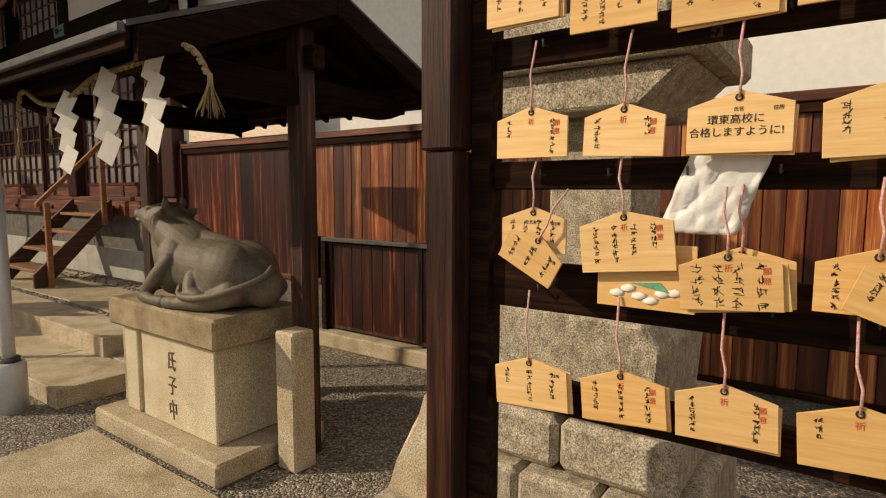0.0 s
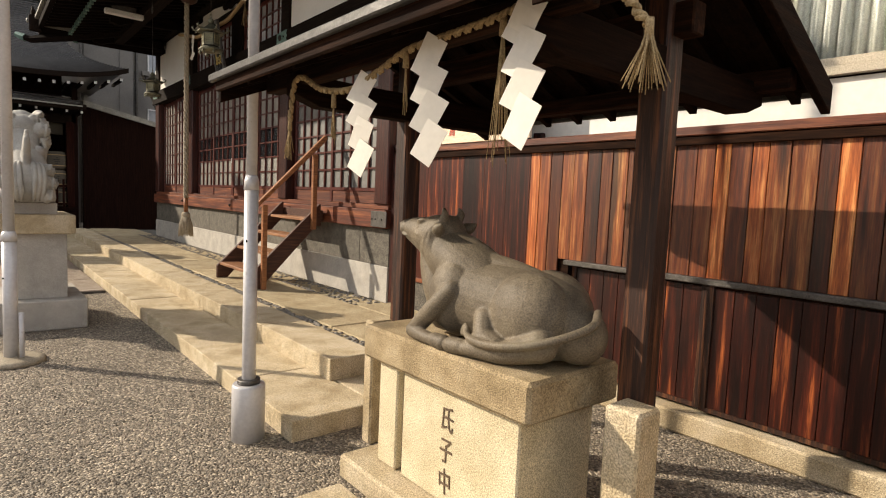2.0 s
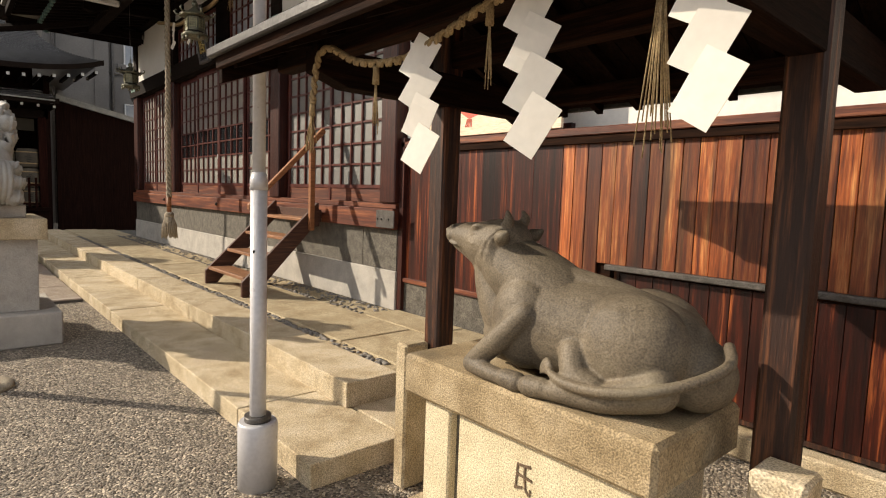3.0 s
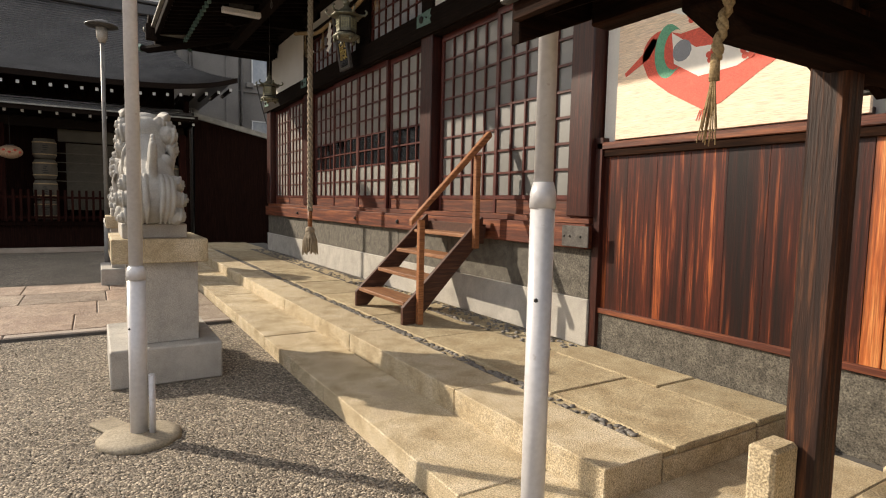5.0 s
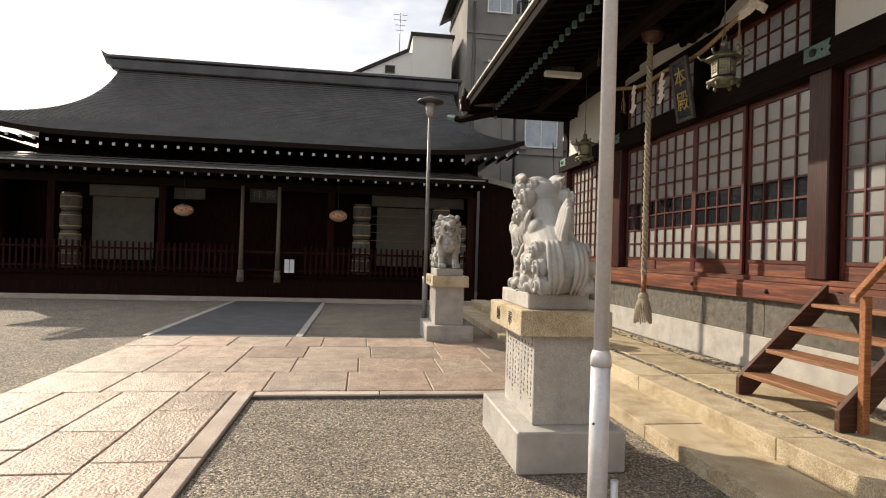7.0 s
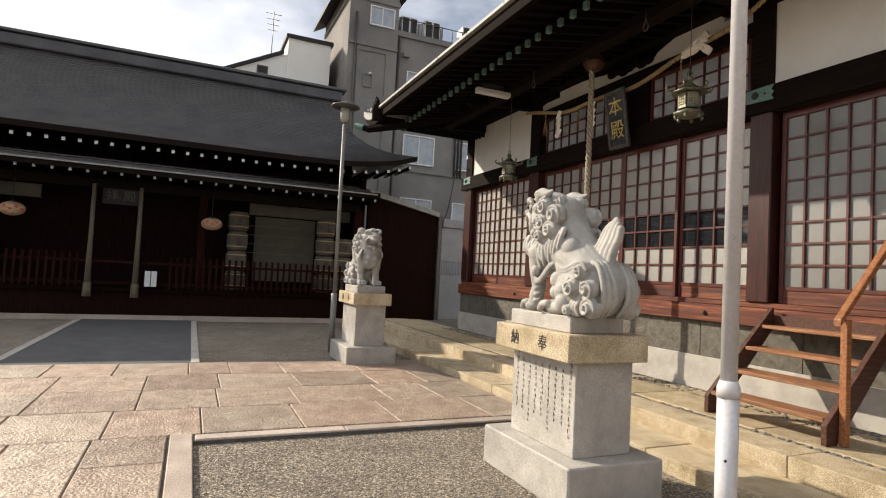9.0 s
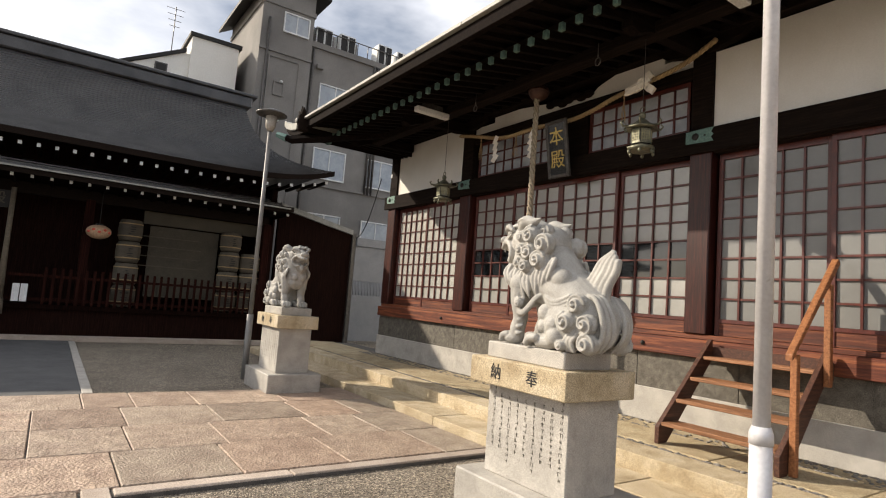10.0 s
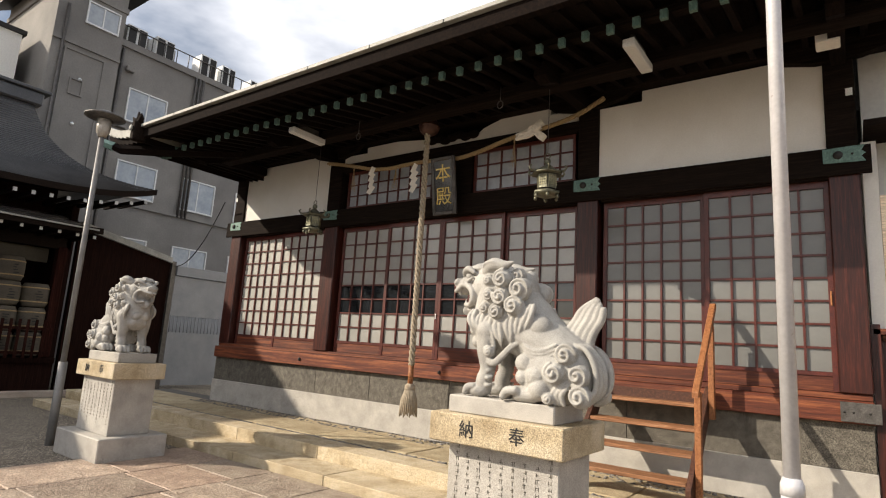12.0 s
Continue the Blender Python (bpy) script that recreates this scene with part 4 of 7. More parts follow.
# ---- shelter with the stone cow ----
def shelter():
    s = thing("cow_shelter", "small dark wooden shelter roof on two posts above stone cow", "shelter")
    for i, x in enumerate((-3.745, -2.13)):
        part("post", box(x - 0.058, x + 0.058, 2.175, 2.29, 0.0, 2.36, 0.012), M_POST, s)
        part("stone_stub", box(x + (-0.005 if i else -0.09), x + (0.145 if i else 0.0), 2.02, 2.17, 0.0, 0.76, 0.012), M_STEP2, s, "square granite stub post beside the wooden post")
    x0, x1 = -4.13, -1.88
    yf, yr, yb, zf, zr = 1.24, 2.25, 3.25, 2.08, 2.50
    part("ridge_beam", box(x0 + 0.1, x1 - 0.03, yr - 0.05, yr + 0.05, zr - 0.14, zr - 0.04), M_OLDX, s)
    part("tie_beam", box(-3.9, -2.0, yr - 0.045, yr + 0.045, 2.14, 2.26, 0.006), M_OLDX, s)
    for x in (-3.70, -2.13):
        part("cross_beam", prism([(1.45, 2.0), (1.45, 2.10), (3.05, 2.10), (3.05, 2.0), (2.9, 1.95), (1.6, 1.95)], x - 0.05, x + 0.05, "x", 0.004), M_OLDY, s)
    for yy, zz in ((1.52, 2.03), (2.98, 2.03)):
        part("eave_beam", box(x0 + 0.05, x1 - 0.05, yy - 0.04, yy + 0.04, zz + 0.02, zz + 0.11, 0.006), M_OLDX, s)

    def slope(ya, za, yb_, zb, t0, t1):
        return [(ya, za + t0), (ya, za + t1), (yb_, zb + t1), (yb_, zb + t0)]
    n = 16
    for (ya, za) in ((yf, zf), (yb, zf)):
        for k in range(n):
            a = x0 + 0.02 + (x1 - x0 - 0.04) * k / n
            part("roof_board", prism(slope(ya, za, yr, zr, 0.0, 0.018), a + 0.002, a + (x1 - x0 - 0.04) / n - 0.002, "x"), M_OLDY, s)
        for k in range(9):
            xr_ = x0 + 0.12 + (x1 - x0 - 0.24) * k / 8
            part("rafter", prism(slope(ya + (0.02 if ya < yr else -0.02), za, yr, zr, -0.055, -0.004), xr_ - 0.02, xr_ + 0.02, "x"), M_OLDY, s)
        part("roof_sheet", prism(slope(ya - (0.03 if ya < yr else -0.03), za - 0.006, yr, zr, 0.022, 0.045), x0, x1, "x"), M_EAVE, s, "dark grey sheet metal roofing")
        part("eave_edge", box(x0, x1, ya - 0.06, ya - 0.03, zf - 0.01, zf + 0.03, 0.006) if ya < yr else box(x0, x1, ya + 0.03, ya + 0.05, zf - 0.02, zf + 0.03, 0.006), M_EAVE, s, "worn grey metal eave edge")
        for xe in (x0, x1):
            part("barge_board", prism(slope(ya, za, yr, zr, -0.11, 0.02), xe - 0.02, xe + 0.02, "x", 0.004), M_OLDY, s)
    part("fascia", box(x0 + 0.02, x1 - 0.02, yf - 0.028, yf - 0.005, zf - 0.055, zf + 0.02, 0.004), M_OLDX, s)
    part("ridge_cap", prism([(yr - 0.1, zr + 0.01), (yr, zr + 0.085), (yr + 0.1, zr + 0.01)], x0 - 0.01, x1 + 0.01, "x"), M_ROOF, s)
    part("ridge_end", ball((x1 + 0.01, yr, zr + 0.06), 0.055, 0.6, 1, 1.1), M_OLDX, s)
    # rope with tassels and paper streamers
    pts = [(-3.63, 1.42, 1.86), (-3.59, 1.42, 2.02), (-3.5, 1.42, 2.05), (-3.3, 1.42, 1.97), (-3.05, 1.42, 1.94), (-2.85, 1.42, 1.98), (-2.65, 1.42, 2.03), (-2.42, 1.42, 2.04), (-2.18, 1.42, 2.05), (-1.97, 1.42, 2.08), (-1.80, 1.42, 2.04), (-1.70, 1.42, 1.93)]
    rope(pts, 0.0138, "sacred_rope", "thin twisted straw rope hung along the shelter eave", 0.05)
    tas(-1.69, 1.42, 1.93, 0.16, 0.06, 34)
    tas(-3.63, 1.42, 1.86, 0.2, 0.03)
    for x, z in ((-3.19, 1.93), (-2.66, 2.02), (-2.17, 2.04)):
        tas(x, 1.42, z, 0.44 if x > -2.5 else 0.22, 0.04 if x > -2.5 else 0.015, 18 if x > -2.5 else 9)
    shide(-2.93, 1.40, 1.97, 0.42, 24)
    shide(-2.50, 1.40, 2.03, 0.45, 34)
    shide(-2.07, 1.40, 2.06, 0.44, 12)


def rope(pts, r, name, label, pitch):
    """A rope of three strands wound about a smooth line."""
    P = [Vector(p) for p in pts]
    line = []
    for i in range(len(P) - 1):
        p0, p1, p2, p3 = P[max(i - 1, 0)], P[i], P[i + 1], P[min(i + 2, len(P) - 1)]
        n = max(3, int((p2 - p1).length / (pitch / 7)))
        for k in range(n):
            t = k / n
            line.append(0.5 * ((2 * p1) + (p2 - p0) * t + (2 * p0 - 5 * p1 + 4 * p2 - p3) * t * t + (3 * p1 - p0 - 3 * p2 + p3) * t ** 3))
    line.append(P[-1])
    th = thing(name, label, "rope", P[0])
    for sdx in range(2 if r < 0.014 else 3):
        out = []
        run = 0.0
        for i, p in enumerate(line):
            if i:
                run += (p - line[i - 1]).length
            d = (line[min(i + 1, len(line) - 1)] - line[max(i - 1, 0)]).normalized()
            s_ = d.cross(Vector((0.3, 1, 0.2))).normalized()
            u = s_.cross(d)
            a = run / pitch * 2 * math.pi + sdx * 2 * math.pi / 3
            out.append(p + (s_ * math.cos(a) + u * math.sin(a)) * r * (0.70 if "bell" in name else 0.55) - P[0])
        part("strand", tube(out, r * 0.54, 7), M_ROPE if "bell" not in name else M_BELLROPE, th)


def tas(x, y, z, length, spread, n=16):
    rng = random.Random(int(abs(x) * 1000))
    t = thing("straw_tassel", "dry straw tassel hanging from a rope", "tassel", (x, y, z), group="straw tassels")
    bm = bmesh.new()
    for k in range(n):
        a, q = rng.uniform(0, 6.28), rng.uniform(0.3, 1)
        dx, dy = math.cos(a) * spread * q, math.sin(a) * spread * q
        tube([(0, 0, 0), (dx * 0.3, dy * 0.3, -length * 0.35), (dx, dy, -length * rng.uniform(0.75, 1))], [0.0026, 0.0022, 0.0016], 4, bm)
    part("straw_fringe", bm, M_ROPE, t, kind="stuff")
    part("binding", tube([(0, 0, 0.01), (0, 0, -0.05)], [0.010, 0.012], 8), M_ROPE, t)


def shide(x, y, z, length, turn):
    t = thing("paper_streamer", "white zigzag folded paper streamer on a straw rope", "paper streamer", (x, y, z), group="paper streamers")
    t.matrix_basis = pose(x, y, z, 0, 0, turn)
    seg = length / 4
    rng = random.Random(int(abs(x) * 100))
    for k in range(4):
        hgt = seg * 1.12
        own = box(-0.044, 0.044, -0.001, 0.001, -hgt * 0.55, hgt * 0.55)
        bmesh.ops.subdivide_edges(own, edges=own.edges[:], cuts=3, use_grid_fill=True)
        bend = rng.uniform(-0.012, 0.012)
        for v in own.verts:
            v.co.y += bend * math.sin(v.co.z / hgt * 3.1) + 0.10 * bend * v.co.x / 0.046
        m = Matrix.Translation((0.006 * k, -0.006 * k, -seg * (k * 0.86 + 0.45))) @ pose(0, 0, 0, rng.uniform(-5, 5), 30 + rng.uniform(-4, 4), rng.uniform(-10, 10))
        part("paper_fold", moved(own, m), M_WPAPER, t)


def voxel(ob, size, smooth=2, factor=0.5):
    md = ob.modifiers.new("merge", "REMESH")
    md.mode, md.voxel_size, md.use_smooth_shade = "VOXEL", size, True
    if smooth:
        sm = ob.modifiers.new("soften", "SMOOTH")
        sm.iterations, sm.factor = smooth, factor


def organic(points, radii, bm, sides=26, n=8):
    """A tube whose path and radii are smoothed between the given ones, with round ends."""
    P = [Vector(p) for p in points]
    R = list(radii)
    pts, rad = [], []
    for i in range(len(P) - 1):
        a, b, c, d = P[max(i - 1, 0)], P[i], P[i + 1], P[min(i + 2, len(P) - 1)]
        ra, rb, rc, rd = R[max(i - 1, 0)], R[i], R[i + 1], R[min(i + 2, len(P) - 1)]
        for k in range(n):
            t = k / n
            pts.append(0.5 * ((2 * b) + (c - a) * t + (2 * a - 5 * b + 4 * c - d) * t * t + (3 * b - a - 3 * c + d) * t ** 3))
            rad.append(0.5 * ((2 * rb) + (rc - ra) * t + (2 * ra - 5 * rb + 4 * rc - rd) * t * t + (3 * rb - ra - 3 * rc + rd) * t ** 3))
    pts.append(P[-1])
    rad.append(R[-1])
    tube(pts, rad, sides, bm)
    ball(P[0], R[0], bm=bm, sub=3)
    ball(P[-1], R[-1], bm=bm, sub=3)


def cow():
    bm = bmesh.new()
    # trunk, hind quarters, neck, head
    organic([(-0.24, 0, 0.14), (-0.12, 0, 0.21), (0.05, 0, 0.205), (0.22, 0, 0.19), (0.38, 0, 0.16), (0.47, 0, 0.13)], [0.12, 0.185, 0.19, 0.188, 0.17, 0.12], bm, 32)
    organic([(-0.04, 0, 0.30), (-0.14, 0, 0.345), (-0.24, 0, 0.40), (-0.31, 0, 0.455)], [0.14, 0.145, 0.13, 0.11], bm)
    organic([(-0.16, 0, 0.14), (-0.26, 0, 0.22), (-0.33, 0, 0.33), (-0.36, 0, 0.42)], [0.13, 0.115, 0.09, 0.07], bm)
    organic([(-0.29, 0, 0.485), (-0.38, 0, 0.485), (-0.46, 0, 0.50), (-0.53, 0, 0.512), (-0.55, 0, 0.516)], [0.108, 0.098, 0.072, 0.053, 0.043], bm)
    organic([(-0.34, 0, 0.43), (-0.44, 0, 0.46), (-0.52, 0, 0.483)], [0.085, 0.060, 0.040], bm)
    organic([(-0.22, 0, 0.30), (-0.10, 0, 0.36), (0.1, 0, 0.355), (0.3, 0, 0.31), (0.46, 0, 0.24)], [0.08, 0.075, 0.06, 0.055, 0.05], bm)
    ball((-0.552, 0, 0.508), 0.045, 0.8, 1.2, 0.75, bm, 3)
    for s in (-1, 1):
        organic([(-0.34, 0.062 * s, 0.555), (-0.385, 0.078 * s, 0.558), (-0.42, 0.062 * s, 0.545)], [0.010, 0.013, 0.008], bm, 10)
        ball((-0.385, 0.070 * s, 0.525), 0.026, 1.2, 0.7, 0.85, bm, 3)
        organic([(-0.345, 0.076 * s, 0.520), (-0.36, 0.086 * s, 0.497), (-0.39, 0.090 * s, 0.488), (-0.42, 0.078 * s, 0.498), (-0.43, 0.064 * s, 0.515)], [0.005, 0.008, 0.009, 0.008, 0.005], bm, 10)
        organic([(-0.33, 0.078 * s, 0.53), (-0.35, 0.088 * s, 0.478), (-0.39, 0.086 * s, 0.466), (-0.43, 0.070 * s, 0.478)], [0.004, 0.006, 0.006, 0.004], bm, 8)
        for k in range(3):
            organic([(-0.50 + 0.035 * k, 0.045 * s + 0.008 * s * k, 0.545 - 0.002 * k), (-0.49 + 0.035 * k, 0.056 * s + 0.008 * s * k, 0.515), (-0.48 + 0.035 * k, 0.052 * s + 0.008 * s * k, 0.48)], [0.003, 0.005, 0.003], bm, 8)
        organic([(-0.575, 0.012 * s, 0.486), (-0.54, 0.050 * s, 0.480), (-0.48, 0.058 * s, 0.468)], [0.004, 0.006, 0.003], bm, 8)
        ball((-0.32, 0.055 * s, 0.435), 0.068, 1.15, 0.7, 1, bm, 3)
        ball((-0.572, 0.030 * s, 0.530), 0.013, 1, 1, 1, bm, 2)
        organic([(-0.27, 0.07 * s, 0.515), (-0.235, 0.115 * s, 0.525), (-0.205, 0.125 * s, 0.545)], [0.022, 0.030, 0.010], bm, 14)
        organic([(-0.265, 0.045 * s, 0.55), (-0.245, 0.06 * s, 0.59), (-0.255, 0.055 * s, 0.62)], [0.028, 0.020, 0.009], bm, 14)
        # shoulder and fore leg
        ball((-0.12, 0.10 * s, 0.22), 0.15, 0.95, 0.68, 1.15, bm, 3)
        organic([(-0.08, 0.165 * s, 0.26), (-0.17, 0.195 * s, 0.16), (-0.27, 0.19 * s, 0.065), (-0.29, 0.19 * s, 0.045)], [0.05, 0.045, 0.040, 0.036], bm, 18)
        organic([(-0.29, 0.195 * s, 0.042), (-0.20, 0.225 * s, 0.036), (-0.12, 0.235 * s, 0.032)], [0.038, 0.031, 0.028], bm, 16)
        organic([(-0.11, 0.236 * s, 0.034), (-0.06, 0.238 * s, 0.030)], [0.034, 0.038], bm, 14)
        # haunch and hind leg
        ball((0.28, 0.085 * s, 0.19), 0.19, 1.05, 0.74, 0.98, bm, 3)
        organic([(0.40, 0.17 * s, 0.10), (0.26, 0.225 * s, 0.052), (0.12, 0.25 * s, 0.042), (0.06, 0.252 * s, 0.038)], [0.07, 0.048, 0.034, 0.032], bm, 18)
        organic([(0.05, 0.252 * s, 0.040), (0.0, 0.252 * s, 0.036)], [0.036, 0.038], bm, 14)
        organic([(0.12, 0.17 * s, 0.16), (0.15, 0.21 * s, 0.10), (0.22, 0.225 * s, 0.07)], [0.055, 0.05, 0.045], bm, 14)
    organic([(0.56, -0.02, 0.24), (0.58, -0.10, 0.20), (0.50, -0.20, 0.15), (0.36, -0.268, 0.105), (0.22, -0.282, 0.085), (0.12, -0.262, 0.085), (0.06, -0.235, 0.10)], [0.018, 0.018, 0.018, 0.018, 0.018, 0.017, 0.012], bm, 14)
    for k in range(5):
        a = radians(120 + 16 * k)
        organic([(0.07, -0.225, 0.09), (0.07 + 0.035 * math.cos(a), -0.215, 0.09 + 0.035 * math.sin(a)), (0.07 + 0.06 * math.cos(a + 0.2), -0.20, 0.088 + 0.055 * math.sin(a + 0.2))], [0.012, 0.010, 0.006], bm, 8)
    organic([(-0.47, 0, 0.455), (-0.41, 0, 0.39), (-0.37, 0, 0.29), (-0.33, 0, 0.17), (-0.30, 0, 0.06)], [0.022, 0.035, 0.04, 0.045, 0.04], bm, 16)
    for k in range(6):
        ball((-0.425 + 0.014 * k, 0.0, 0.375 - 0.036 * k), 0.011, 1, 1, 1, bm, 2)
    ob = solid("stone_cow", moved(bm, Matrix.Diagonal((1, 1, 1, 1))), M_COW, "reclining grey brown stone cow with raised head on slab", "statue")
    voxel(ob, 0.006, 2)
    ob.matrix_basis = pose(-2.80, 2.04, 0.838, 0, 0, 8)
    p = thing("cow_pedestal", "granite pedestal with thick slab top under the stone cow", "pedestal", (-2.85, 2.04, 0.0))
    part("base", box(-0.66, 0.68, -0.36, 0.36, 0.0, 0.13, 0.015), M_STEP2, p)
    part("front_panel", box(-0.28, 0.49, -0.23, 0.24, 0.132, 0.668, 0.008), M_YGRAN, p)
    part("side_pillar", box(-0.49, -0.33, -0.23, 0.24, 0.132, 0.668, 0.008), M_YGRAN, p)
    part("core", box(-0.45, 0.46, -0.19, 0.2, 0.13, 0.66), M_DARKSTONE, p)
    part("slab_top", box(-0.58, 0.57, -0.28, 0.30, 0.67, 0.84, 0.016), M_SLAB, p, "thick weathered brown granite slab")
    for k, ch in enumerate("氏子中"):
        tx = text_bm(ch, 0.115, 0.002)
        part("carved_character", moved(tx, Matrix.Translation((0.06, -0.232, 0.52 - 0.145 * k)) @ pose(0, 0, 0, 0, 4 - 4 * k) @ Matrix.Diagonal((0.8, 1, 1.1, 1))), M_CARVE, p, "dark carved character")
    solid("stepping_slab", box(-3.38, -1.95, 0.72, 1.62, 0.0, 0.045, 0.01), M_STEP2, "flat pale granite slab on the gravel before the pedestal", "slab")


shelter()
cow()


# ---- poles and lamp ----
def pole(x, y, foot):
    p = thing("flag_pole", "tall grey steel pole " + ("in a wide metal sleeve" if foot == "sleeve" else "on rough concrete footing"), "pole", (x, y, 0))
    thin = 0.78 if foot == "sleeve" else 1.0
    zj = 1.56 if foot == "sleeve" else 1.06
    part("lower_tube", tube([(0, 0, 0), (0, 0, zj - 0.03)], 0.052 * thin, 24), M_POLE, p)
    part("collar", tube([(0, 0, zj - 0.05), (0, 0, zj), (0, 0, zj + 0.035)], [0.056 * thin, 0.055 * thin, 0.043 * thin], 24), M_POLE, p)
    part("upper_tube", tube([(0, 0, zj), (0, 0, 7.6)], [0.040 * thin, 0.036 * thin], 24), M_POLE, p)
    part("finial", ball((0, 0, 7.65), 0.07), M_GOLD, p)
    if foot == "sleeve":
        part("sleeve", tube([(0, 0, 0), (0, 0, 0.33), (0, 0, 0.345)], [0.098, 0.098, 0.09], 28), M_POLE, p, "wide grey steel sleeve")
        part("clamp", tube([(0, 0, 0.345), (0, 0, 0.375)], 0.066, 20), M_IRON, p, "rusty brown clamp ring")
    else:
        part("footing", ring_profile([(0.25, 0.001), (0.235, 0.03), (0.19, 0.042), (0.03, 0.055)], 11), M_BASECON, p, "broken round concrete footing")
        part("footing", moved(box(-0.16, 0.16, -0.08, 0.08, 0.002, 0.034, 0.012), pose(-0.24, -0.14, 0, 0, 0, 25)), M_BASECON, p)
        part("stub", tube([(0.055, 0.07, 0), (0.055, 0.07, 0.42)], 0.02, 10), M_POLE, p)
    part("rivet", ball((0.03 * thin, -0.045 * thin, zj - 0.35), 0.008, sub=1), M_BLACK, p)


pole(-4.25, 1.47, "sleeve")
pole(-6.77, 0.425, "concrete")


def yard_lamp(x, y):
    p = thing("yard_lamp", "tall thin grey lamp post with a wide flat shade", "street lamp", (x, y, 0))
    part("lower_pole", tube([(0, 0, 0), (0, 0, 1.1)], 0.055, 16), M_LAMPPOLE, p)
    part("upper_pole", tube([(0, 0, 1.1), (0, 0, 4.35)], 0.036, 16), M_LAMPPOLE, p)
    part("lamp_body", ring_profile([(0.05, 4.33), (0.09, 4.42), (0.10, 4.62)], 16), M_LAMPGLASS, p, "brownish pale glass lamp body")
    part("shade", ring_profile([(0.1, 4.60), (0.27, 4.63), (0.27, 4.65), (0.06, 4.74)], 20), M_IRON, p, "wide flat metal shade")


yard_lamp(-15.3, 0.42)


# ---- guardian lions ----
def cable():
    pts = [(-17.0 - 5 * u, 3.6 + 1.9 * u, 4.3 - 0.9 * u - 1.4 * u * (1 - u)) for u in [k / 12 for k in range(13)]]
    solid("cable", tube(pts, 0.012, 5), M_BLACK, "thin dark cable sagging between the hall and the wall", "cable")


cable()


def curl(bm, c, r, side, turn=0.0):
    """A carved curl: a dome with a spiral ridge rising to its middle, facing sideways."""
    ball(c, r * 0.98, 1, 0.82, 1, bm)
    pts, rad = [], []
    for k in range(30):
        u = k / 29
        a = u * 3.7 * math.pi + turn
        q = r * (0.92 - 0.86 * u)
        pts.append((c[0] + math.cos(a) * q, c[1] + side * r * (0.34 + 0.58 * math.sqrt(u)), c[2] + math.sin(a) * q))
        rad.append(r * 0.15)
    tube(pts, rad, 7, bm)


